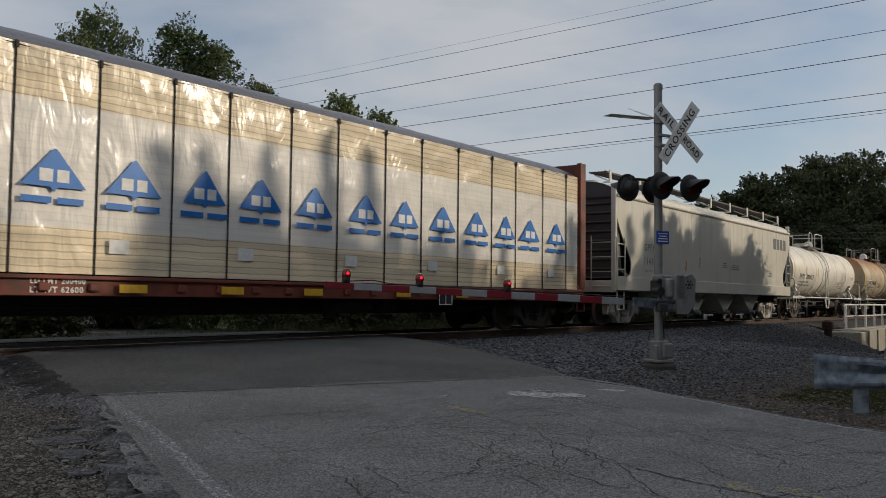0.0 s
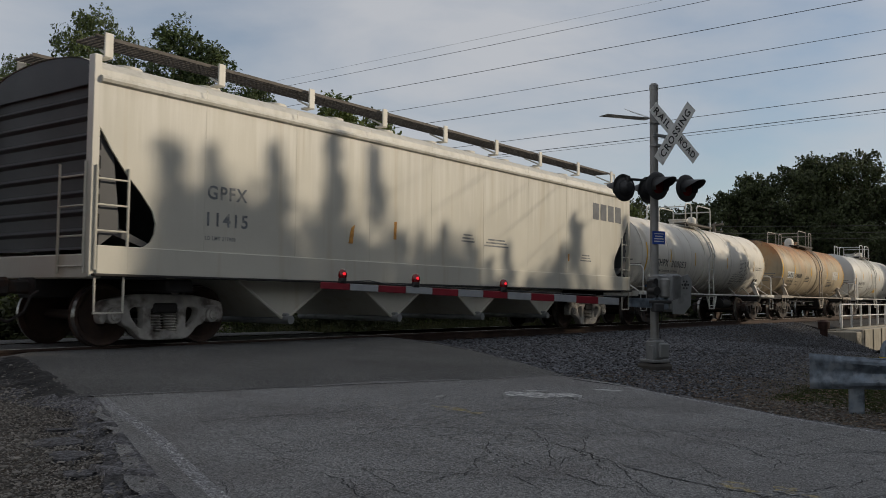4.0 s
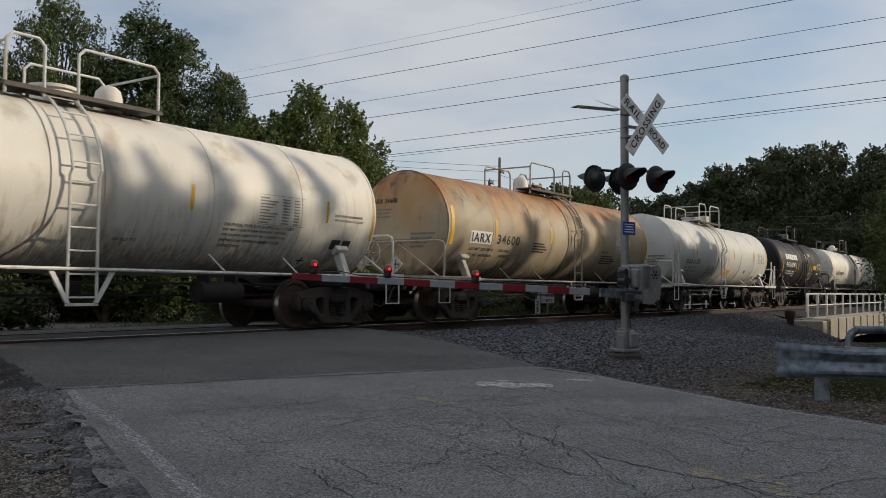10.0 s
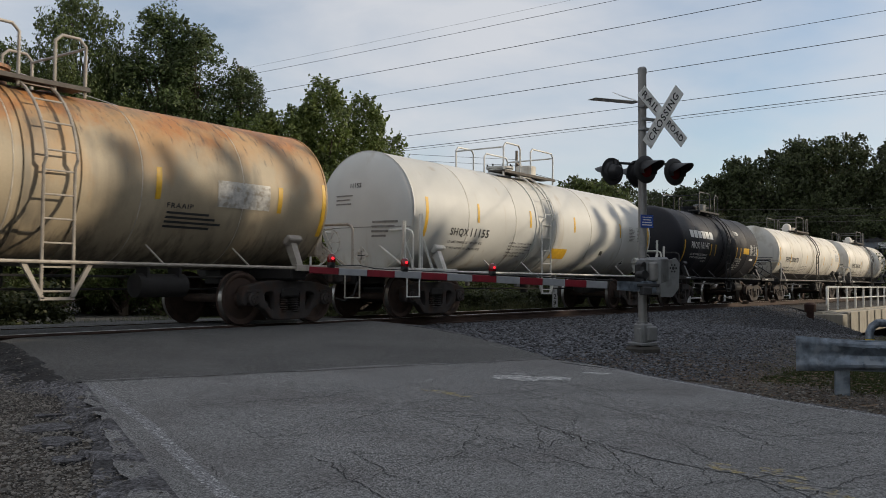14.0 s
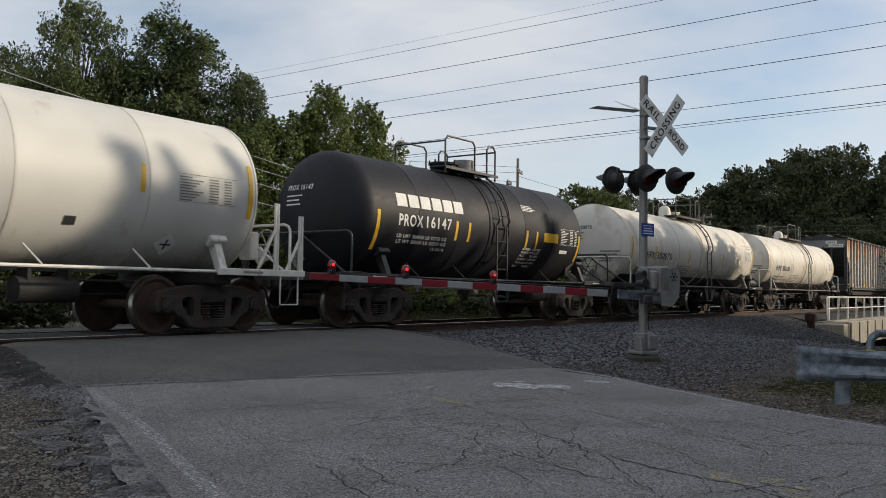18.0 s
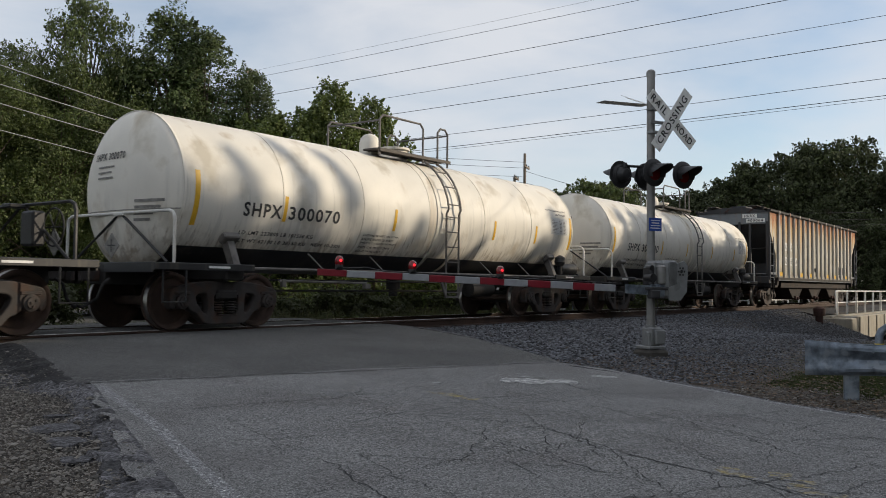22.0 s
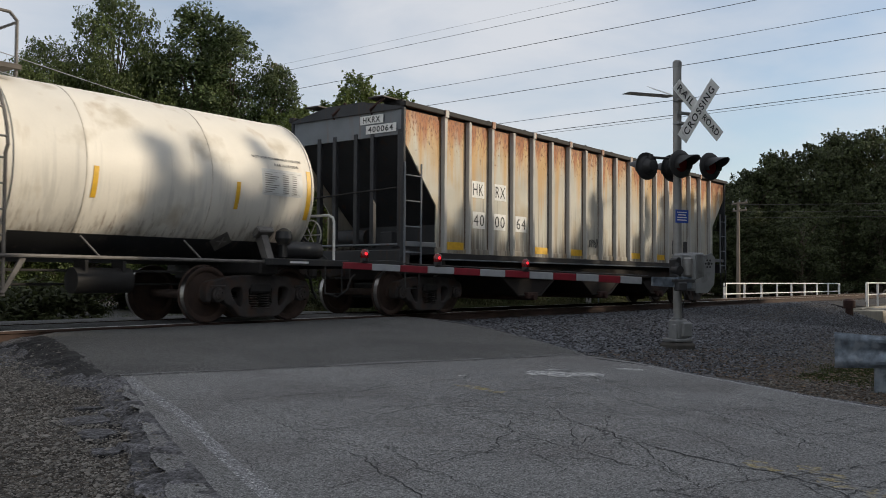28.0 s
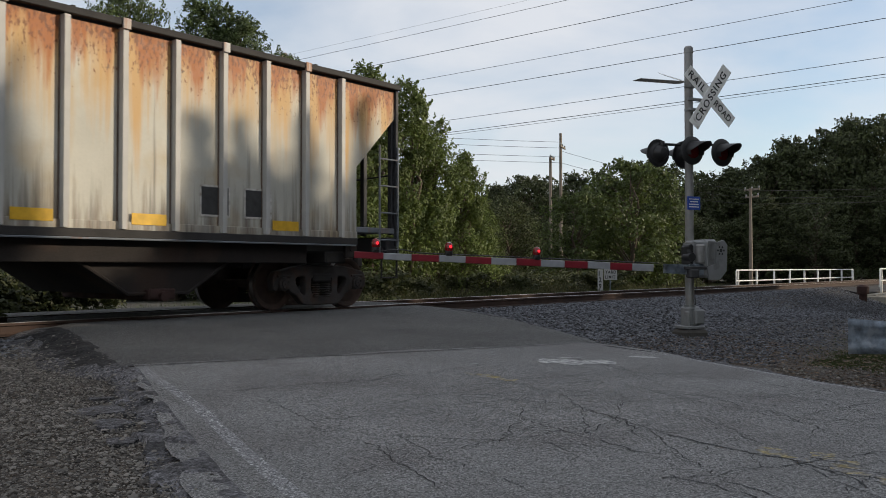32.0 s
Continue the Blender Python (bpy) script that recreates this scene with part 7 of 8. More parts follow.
# ---- covered hoppers ----
def bay(car, x, w, ztop, zbot, material, gate=0.16, iron=None):
    """One discharge hopper under the car: a V-shaped trough with its gate."""
    v = [(x - w / 2, ztop), (x + w / 2, ztop), (x + gate, zbot), (x - gate, zbot)]
    b = part("discharge_bay", Shape().prism(v, -1.32, 1.32, "y"), material, car, smooth=0)
    part("edge_flange", Shape().tube([(x - w / 2, -1.33, ztop - 0.03), (x - gate, -1.33, zbot), (x + gate, -1.33, zbot), (x + w / 2, -1.33, ztop - 0.03)], 0.028, 6), material, b)
    part("outlet_gate", Shape().box((x, -1.36, zbot - 0.01), (gate * 0.9, 0.14, 0.16), 0.02), iron or M_GREY, b)
    part("outlet_pipe", Shape().cyl((x, -1.5, zbot - 0.04), (x, 1.3, zbot - 0.04), 0.075, 14), iron or M_GREY, b)


def hopper_round():
    """Smooth-sided covered hopper with a roof walkway."""
    car = car_thing("covered_hopper", 31.7, "pale grey smooth-sided covered hopper car with roof walkway", "hopper car")
    H, Y, ZS, ZT = 8.7, 1.6, 1.02, 3.76
    # side skins cut back at the ends in a curve
    cut = [(0.10, ZT), (0.11, 3.1), (0.3, 2.8), (0.55, 2.48), (0.82, 2.2), (1.0, 1.98), (1.06, 1.8), (1.04, 1.64), (0.97, 1.52), (0.88, 1.46)]
    for k in (-1, 1):
        out = [(-H + x, z) for x, z in cut] + [(-H + 0.75, 1.42), (H - 0.75, 1.42)] + [(H - x, z) for x, z in cut[::-1]]
        part("side_sheet", Shape().prism(out, k * (Y - 0.03), k * Y, "y"), M_HOPG, car, smooth=0)
        part("side_sill", Shape().box((0, k * (Y + 0.004), 1.24), (2 * H - 0.2, 0.07, 0.40), 0.01), M_HOPG, car)
        part("sill_lip", Shape().box((0, k * (Y + 0.02), 1.03), (2 * H - 0.1, 0.12, 0.035), 0.006), M_DARK, car)
        part("top_chord", Shape().tube([(-H + 0.1, k * (Y + 0.01), ZT), (H - 0.1, k * (Y + 0.01), ZT)], 0.055, 8), M_HOPG, car)
        for s in range(1, 9):
            part("weld_seam", Shape().box((-H + s * 2 * H / 9, k * (Y + 0.001), 2.7), (0.02, 0.004, 2.5)), M_HOPG, car)
    # curved roof
    v, f, n = [], [], 12
    for i in range(n + 1):
        t = math.pi * i / n
        for x in (-H + 0.1, H - 0.1):
            v.append((x, -(Y - 0.02) * math.cos(t), ZT - 0.03 + 0.52 * math.sin(t) ** 0.75))
    part("roof", Shape().add(v, [(2 * i, 2 * i + 1, 2 * i + 3, 2 * i + 2) for i in range(n)]), M_HOPG, car)
    for w in (-1, 1):
        # end wall with horizontal pleats above the slope sheet
        pl = []
        for i in range(9):
            z = ZT + 0.05 - i * 0.27
            pl += [(0.0, z), (0.05, z - 0.05), (0.05, z - 0.22), (0.0, z - 0.26)]
        outline = [(w * (H - 0.13 - d), z) for d, z in pl] + [(w * (H - 0.4), 1.6), (w * (H - 1.7), 1.2), (w * (H - 1.75), 1.2), (w * (H - 0.5), 1.7), (w * (H - 0.25), ZT)]
        part("end_wall", Shape().prism(outline, -Y + 0.06, Y - 0.06, "y"), M_HOPEND, car, "pleated end wall, grey darkened for shade", smooth=0)
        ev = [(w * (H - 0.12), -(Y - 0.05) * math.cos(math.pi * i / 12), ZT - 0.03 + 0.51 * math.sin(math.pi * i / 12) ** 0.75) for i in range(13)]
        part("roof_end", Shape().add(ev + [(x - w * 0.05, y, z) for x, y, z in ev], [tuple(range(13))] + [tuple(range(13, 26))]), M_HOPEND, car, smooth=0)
        for k in (-1, 1):
            part("corner_post", Shape().box((w * (H - 0.06), k * (Y - 0.07), 2.55), (0.12, 0.14, 3.1), 0.01), M_HOPG, car)
        part("end_sill", Shape().box((w * (H - 0.12), 0, 1.15), (0.24, 3.1, 0.34), 0.02), M_HOPG, car)
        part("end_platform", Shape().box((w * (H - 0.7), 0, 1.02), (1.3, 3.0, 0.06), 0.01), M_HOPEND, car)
        part("centre_sill", Shape().box((w * (H - 1.2), 0, 0.86), (2.4, 0.45, 0.32), 0.02), M_DARK, car)
        part("bolster", Shape().box((w * 7.06, 0, 0.9), (0.5, 2.9, 0.2), 0.03), M_DARK, car)
        ladder(car, w * (H - 0.33), -Y - 0.02, 1.1, 2.55, 0.5, 4, M_HOPG)
        lad = part("end_ladder", Shape().tube([(w * (H + 0.02), -Y + 0.1, 1.05), (w * (H + 0.02), -Y + 0.1, 2.6)], 0.02, 6).tube([(w * (H + 0.02), -Y + 0.75, 1.05), (w * (H + 0.02), -Y + 0.75, 2.6)], 0.02, 6), M_HOPG, car)
        for i in range(4):
            part("rung", Shape().tube([(w * (H + 0.02), -Y + 0.1, 1.15 + 0.42 * i), (w * (H + 0.02), -Y + 0.75, 1.15 + 0.42 * i)], 0.014, 6), M_HOPG, lad)
        part("step", Shape().tube([(w * (H - 0.1), -Y, 1.05), (w * (H - 0.1), -Y, 0.5), (w * (H - 0.55), -Y, 0.5), (w * (H - 0.55), -Y, 1.05)], 0.02, 6), M_HOPG, car)
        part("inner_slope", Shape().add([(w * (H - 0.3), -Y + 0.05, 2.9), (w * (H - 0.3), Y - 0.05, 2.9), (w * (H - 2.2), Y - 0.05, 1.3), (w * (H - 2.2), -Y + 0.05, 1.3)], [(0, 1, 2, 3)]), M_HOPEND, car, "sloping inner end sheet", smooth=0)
        add_truck(car, w * 7.06, "grey")
        coupler(car, w * H, w)
    part("brake_gear", Shape().box((-H + 0.9, -0.7, 1.5), (0.4, 0.35, 0.3), 0.03).cyl((-H + 0.9, 0.4, 1.45), (-H + 0.9, 1.1, 1.45), 0.16, 14), M_HOPEND, car)
    for x in (-4.8, -1.85, 1.1, 4.05):
        bay(car, x, 2.1, 1.05, 0.40, M_HOPG, 0.09)
    # roof walkway of open grating on bent brackets
    for k in (-1, 1):
        wk = part("walkway", Shape().box((0, k * 0.62, 4.50), (2 * H - 0.6, 0.02, 0.05)).box((0, k * 1.12, 4.50), (2 * H - 0.6, 0.02, 0.05)), M_GRATE, car)
        bars_ = Shape()
        nb = 190
        for i in range(nb):
            bars_.box((-H + 0.35 + i * (2 * H - 0.7) / (nb - 1), k * 0.87, 4.50), (0.018, 0.5, 0.03))
        tagged(part("grating", bars_, M_GRATE, wk, smooth=0), kind="stuff")
        for y in (0.70, 0.8, 0.9, 1.0):
            part("grating_bar", Shape().box((0, k * y, 4.505), (2 * H - 0.6, 0.012, 0.03)), M_GRATE, wk, smooth=0)
        for i in range(9):
            x = -H + 0.45 + i * (2 * H - 0.9) / 8
            part("walkway_bracket", Shape().box((x, k * 1.22, 4.37), (0.14, 0.03, 0.36), 0.008).tube([(x, k * 1.2, 4.22), (x + 0.25, k * 0.6, 4.47)], 0.02, 6).box((x, k * 1.12, 4.2), (0.14, 0.2, 0.03)), M_HOPG, car)
        part("safety_rail", Shape().tube([(H - 0.35, k * 1.15, 4.5), (H - 0.1, k * 1.15, 4.5), (H - 0.05, k * 1.15, 4.1)], 0.025, 6), M_HOPG, car)
    for i in range(10):
        part("roof_hatch", Shape().cyl((-7.2 + 1.6 * i, 0, 4.28), (-7.2 + 1.6 * i, 0, 4.42), 0.3, 18), M_HOPG, car)
    yy = -Y - 0.003
    for text, x, z, h in (("GPFX", -6.72, 2.26, 0.22), ("11415", -6.72, 1.84, 0.22), ("LD LMT 217900", -6.75, 1.62, 0.065)):
        part("lettering", letters(text, h, M_HOPINK, wrap=lambda p, q: (x + p, yy, z + q), width={"GPFX": 0.8, "11415": 0.82}.get(text, 0.6)), M_HOPINK, car, "worn grey stencilled characters")
    # large grey initials, drawn as plain blocks
    for i in range(4):
        x = 6.32 + i * 0.465
        part("emblem_block", Shape().prism([(x, 2.98), (x + 0.36, 2.97), (x + 0.36, 3.42), (x, 3.43)], yy - 0.003, yy, "y"), M_BLOCK, car, "plain dark grey block", smooth=0)
    for x, z, w_, n_ in ((0.1, 2.15, 0.5, 3), (1.0, 2.1, 1.0, 3), (5.6, 1.95, 0.6, 3)):
        part("small_print", sum_boxes([(x + w_ / 2, yy, z - 0.07 * i, w_ * (0.7 + 0.15 * i), 0.003, 0.035) for i in range(n_)]), M_HOPINK, car, smooth=0)
    part("rust_mark", Shape().prism([(-3.5, 1.75), (-3.38, 1.75), (-3.33, 2.1), (-3.42, 2.05)], yy - 0.002, yy, "y"), M_RUSTMARK, car, "orange rust mark", smooth=0)
    part("rust_mark", Shape().prism([(4.9, 1.75), (4.98, 1.78), (4.98, 1.95), (4.92, 1.95)], yy - 0.002, yy, "y"), M_RUSTMARK, car, "orange rust mark", smooth=0)
    part("rust_mark", Shape().prism([(-2.2, 1.9), (-2.12, 1.9), (-2.1, 2.25), (-2.18, 2.25)], yy - 0.002, yy, "y"), M_RUSTMARK, car, "orange rust mark", smooth=0)
    return car


def sum_boxes(rows):
    s = Shape()
    for x, y, z, a, b, c in rows:
        s.box((x, y, z), (a, b, c))
    return s


M_HOPINK = mat("faded_grey_lettering", (0.13, 0.14, 0.15), 0.6, var=0.3, scale=9, bump=0, col2=(0.35, 0.34, 0.3), amount=0.25)
M_BLOCK = mat("slate_grey_lettering", (0.10, 0.11, 0.125), 0.6, var=0.15, scale=9, bump=0)
M_RUSTMARK = mat("rust_mark", (0.42, 0.2, 0.04), 0.8, var=0.3, scale=12, bump=0.1)
hopper_round()


def hopper_ribbed():
    """Rust-streaked covered hopper with outside ribs; the last car."""
    car = car_thing("covered_hopper", 138.1, "rust-streaked white covered hopper car with outside ribs", "hopper car")
    H, Y, ZB, ZT = 8.6, 1.55, 1.25, 4.05
    for k in (-1, 1):
        out = [(-H + 0.08, ZT), (-H + 0.08, 3.42), (-H + 1.1, 2.22), (-H + 1.1, ZB), (H - 1.1, ZB), (H - 1.1, 2.55), (H - 0.08, 3.55), (H - 0.08, ZT)]
        part("side_sheet", Shape().prism(out, k * (Y - 0.03), k * Y, "y"), M_HOPR, car, smooth=0)
        part("side_sill", Shape().box((0, k * (Y + 0.03), 1.20), (2 * H - 2.3, 0.12, 0.12), 0.01), M_DARK, car)
        part("sill_pipe", Shape().tube([(-H + 1.2, k * (Y + 0.08), 1.13), (H - 1.2, k * (Y + 0.08), 1.13)], 0.016, 6), M_HOPENDL, car)
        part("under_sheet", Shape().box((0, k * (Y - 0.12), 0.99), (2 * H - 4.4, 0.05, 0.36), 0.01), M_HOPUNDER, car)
        part("bottom_chord", Shape().box((0, k * (Y + 0.012), 1.31), (2 * H - 2.2, 0.03, 0.13), 0.006), M_HOPR, car)
        part("roof_edge", Shape().box((0, k * (Y + 0.03), 4.13), (2 * H, 0.14, 0.10), 0.01), M_DARK, car)
        rib = Shape().prism([(-0.052, 0), (-0.04, -0.095), (0.04, -0.095), (0.052, 0)] if k < 0 else [(-0.052, 0), (-0.04, 0.095), (0.04, 0.095), (0.052, 0)], 1.27, 4.06, "z").mesh("rib", M_RIB, 0)
        # Dark strips beside each rib: grime, with the rib's shadow put into colour.
        edge_strip = Shape().prism([(-0.012, 0.0), (-0.006, -0.012), (0.006, -0.012), (0.012, 0.0)], 1.3, 4.0, "z").mesh("rib_edge_strip", M_RIBEDGE, 0)
        for i in range(18):
            part("rib", rib, None, car, at=pose(-7.3 + i * 0.846, k * Y, 0))
            if k < 0:
                for d_ in (-0.066, 0.066):
                    part("rib_edge_strip", edge_strip, None, car, at=pose(-7.3 + i * 0.846 + d_, k * Y, 0))
        for i in range(9):
            part("tab", Shape().box((-7.3 + i * 1.692, k * (Y + 0.11), 4.11), (0.12, 0.03, 0.15), 0.005), M_RIB, car)
        for i in (0, 4, 6, 10, 12, 15):
            if k < 0:
                part("reflector", Shape().box((-7.3 + (i + 0.5) * 0.846, -Y - 0.03, 1.42), (0.56, 0.006, 0.16)), M_YREF, car, "yellow reflective strip", smooth=0)
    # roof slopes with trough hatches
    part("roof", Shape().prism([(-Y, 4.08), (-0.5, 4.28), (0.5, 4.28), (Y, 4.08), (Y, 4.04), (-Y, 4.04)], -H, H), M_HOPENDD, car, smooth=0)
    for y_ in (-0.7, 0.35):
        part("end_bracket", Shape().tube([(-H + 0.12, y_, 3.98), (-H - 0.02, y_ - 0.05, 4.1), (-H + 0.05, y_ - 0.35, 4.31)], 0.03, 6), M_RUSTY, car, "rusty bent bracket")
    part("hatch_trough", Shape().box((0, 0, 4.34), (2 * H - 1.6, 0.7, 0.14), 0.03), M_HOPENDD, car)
    for k in (-1, 1):
        part("running_board", Shape().box((0, k * 0.9, 4.33), (2 * H + 0.1, 0.4, 0.03), 0.005), M_GRATE, car)
        for i in range(12):
            part("board_bracket", Shape().box((-H + 0.4 + i * 1.5, k * 1.0, 4.22), (0.05, 0.5, 0.2)), M_DARK, car)
    for w in (-1, 1):
        part("end_cap", Shape().prism([(-Y + 0.03, 3.55), (-Y + 0.03, 4.05), (-0.5, 4.25), (0.5, 4.25), (Y - 0.03, 4.05), (Y - 0.03, 3.55)], w * (H - 0.1), w * (H - 0.05)), M_HOPENDL, car, smooth=0)
        part("slope_sheet", Shape().add([(w * (H - 0.1), -Y + 0.04, 3.58), (w * (H - 0.1), Y - 0.04, 3.58), (w * (H - 2.6), Y - 0.04, 1.2), (w * (H - 2.6), -Y + 0.04, 1.2)], [(0, 1, 2, 3)]), M_HOPENDD, car, "sloping end sheet, shade put into its near-black grey", smooth=0)
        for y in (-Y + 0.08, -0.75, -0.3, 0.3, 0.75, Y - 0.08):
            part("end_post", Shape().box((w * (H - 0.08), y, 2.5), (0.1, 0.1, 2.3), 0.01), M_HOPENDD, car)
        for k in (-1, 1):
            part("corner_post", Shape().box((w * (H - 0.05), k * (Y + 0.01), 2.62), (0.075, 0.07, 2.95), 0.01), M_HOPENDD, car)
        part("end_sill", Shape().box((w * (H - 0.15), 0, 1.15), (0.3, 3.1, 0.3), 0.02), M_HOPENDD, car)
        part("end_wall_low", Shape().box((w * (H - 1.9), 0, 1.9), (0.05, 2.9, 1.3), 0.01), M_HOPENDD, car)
        ladder(car, w * (H - 0.30), -Y - 0.06, 1.0, 3.0, 0.5, 4, M_HOPENDL)
        part("crossover_board", Shape().box((w * (H - 0.58), -Y + 0.02, 1.42), (1.05, 0.05, 0.1), 0.01).box((w * (H - 0.2), 0, 1.40), (0.35, 2.9, 0.04), 0.01), M_HOPENDL, car)
        part("end_grab", Shape().tube([(w * (H + 0.02), -Y + 0.1, 2.5), (w * (H + 0.02), 0.9, 2.4)], 0.016, 6), M_DARK, car)
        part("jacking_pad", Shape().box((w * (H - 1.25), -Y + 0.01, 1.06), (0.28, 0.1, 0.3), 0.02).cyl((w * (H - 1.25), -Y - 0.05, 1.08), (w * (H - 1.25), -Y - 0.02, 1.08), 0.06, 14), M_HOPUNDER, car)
        part("step", Shape().tube([(w * (H - 0.08), -Y - 0.06, 1.1), (w * (H - 0.08), -Y - 0.06, 0.55), (w * (H - 0.5), -Y - 0.06, 0.55), (w * (H - 0.5), -Y - 0.06, 1.1)], 0.02, 6), M_DARK, car)
        part("centre_sill", Shape().box((w * (H - 1.3), 0, 0.88), (2.6, 0.45, 0.34), 0.02), M_DARK, car)
        part("bolster", Shape().box((w * 7.1, 0, 0.92), (0.5, 2.9, 0.22), 0.03), M_DARK, car)
        add_truck(car, w * 7.1, "dark")
        coupler(car, w * H, w)
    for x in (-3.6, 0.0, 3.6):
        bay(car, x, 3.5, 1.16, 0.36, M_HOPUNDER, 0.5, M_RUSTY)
    part("air_tank", Shape().cyl((-H + 1.0, 0.2, 1.6), (-H + 1.0, 1.0, 1.6), 0.18, 14), M_HOPENDD, car)
    part("brake_valve", Shape().box((-H + 0.8, -0.6, 1.5), (0.3, 0.3, 0.4), 0.02), M_HOPENDD, car)
    yy = -Y - 0.006
    for text, x, z in (("HK", -6.25, 2.52), ("RX", -5.40, 2.52), ("40", -6.22, 1.86), ("00", -5.42, 1.86), ("64", -4.55, 1.86)):
        p = part("panel", Shape().box((x + 0.21, yy + 0.003, z + 0.145), (0.46, 0.005, 0.36)), M_WINK, car, "white painted panel", smooth=0)
        part("lettering", letters(text, 0.25, M_INK, wrap=lambda a, b: (x + 0.015 + a, yy - 0.004, z + 0.02 + b), width=0.38, bold=0.0), M_INK, p)
    p = part("panel", Shape().box((-H + 0.02, -0.75, 3.9), (0.006, 0.62, 0.17)).box((-H + 0.02, -1.0, 3.70), (0.006, 0.8, 0.17)), M_WINK, car, smooth=0)
    part("lettering", letters("400064", 0.12, M_INK, width=0.66, wrap=lambda a, b: (-H + 0.014, -0.66 - a, 3.64 + b)), M_INK, p)
    part("lettering", letters("HKRX", 0.12, M_INK, width=0.46, wrap=lambda a, b: (-H + 0.014, -0.52 - a, 3.84 + b)), M_INK, p)
    for k, pts in enumerate(([(0.0, 0.05), (0.05, 0.22), (0.12, 0.2), (0.08, 0.1), (0.0, 0.04)], [(0.14, 0.04), (0.16, 0.24), (0.23, 0.2), (0.16, 0.12)], [(0.26, 0.05), (0.26, 0.22), (0.34, 0.14), (0.27, 0.1)], [(0.36, 0.03), (0.4, 0.26)], [(0.43, 0.06), (0.5, 0.3)])):
        part("scrawl", Shape().tube([(-1.1 + a_, yy - 0.003, 1.55 + b_) for a_, b_ in pts], 0.009, 5), M_INK, car, "black spray-paint scrawl")
    for x, z, n_ in ((4.42, 1.85, 4), (5.25, 1.85, 4)):
        part("consolidated_plate", Shape().box((x, yy, z - 0.1), (0.5, 0.006, 0.42)), M_INK, car, "black stencil panel", smooth=0)
        part("plate_border", sum_boxes([(x + dx_, yy - 0.004, z - 0.1 + dz_, a_, 0.003, b_) for dx_, dz_, a_, b_ in ((0, 0.225, 0.54, 0.03), (0, -0.225, 0.54, 0.03), (0.265, 0, 0.03, 0.45), (-0.265, 0, 0.03, 0.45))]), M_WORNW, car, smooth=0)
    return car


weathered(M_HOPR, (0.50, 0.29, 0.09), 1.6, 4.3, 0.46, (3.1, 3.1, 0.12), 0.2, 0.9)
weathered(M_HOPR, (0.34, 0.10, 0.015), 2.5, 4.4, 0.51, (2.6, 2.6, 0.26), 0.12, 0.95)
weathered(M_HOPR, (0.16, 0.05, 0.012), 1.9, 4.6, 0.63, (22, 22, 9), 0.04, 0.85)
weathered(M_HOPR, (0.11, 0.07, 0.04), 1.2, 3.4, 0.86, (9, 9, 5), 0.05, 0.8)
weathered(M_HOPR, (0.13, 0.085, 0.05), 2.5, 1.0, 0.5, (7, 7, 0.6), 0.25, 0.8)
weathered(M_HOPR, (0.12, 0.105, 0.09), 4.6, 0.4, 0.60, (12, 12, 0.3), 0.14, 0.6)
weathered(M_HOPG, (0.66, 0.64, 0.58), 0.5, 4.2, 0.56, (5, 5, 0.22), 0.2, 0.7)
weathered(M_RIB, (0.27, 0.09, 0.02), 2.4, 4.4, 0.64, (7, 7, 0.5), 0.15, 0.9)
M_RIBEDGE = mat("grime_and_rib_shade", (0.11, 0.07, 0.045), 0.85, var=0.35, scale=4, bump=0.2)
# Near-black grey holds the shade of the end; roof and hatch share it.
M_HOPENDD = mat("shade_dark_rusty_hopper_paint", (0.026, 0.027, 0.03), 0.65, var=0.25, scale=1.5, bump=0.08, streak=((0.07, 0.035, 0.018), 0.25))
M_HOPENDL = mat("grey_end_cap_paint", (0.14, 0.155, 0.17), 0.55, var=0.15, scale=2, bump=0.08, streak=((0.2, 0.09, 0.04), 0.3))
# Brown underside paint taken almost to black: the sill's shade put into colour.
M_HOPUNDER = mat("shade_dark_brown_underside", (0.012, 0.008, 0.0065), 0.85, var=0.3, scale=2, bump=0.1, col2=(0.03, 0.016, 0.010), amount=0.3)
hopper_ribbed()


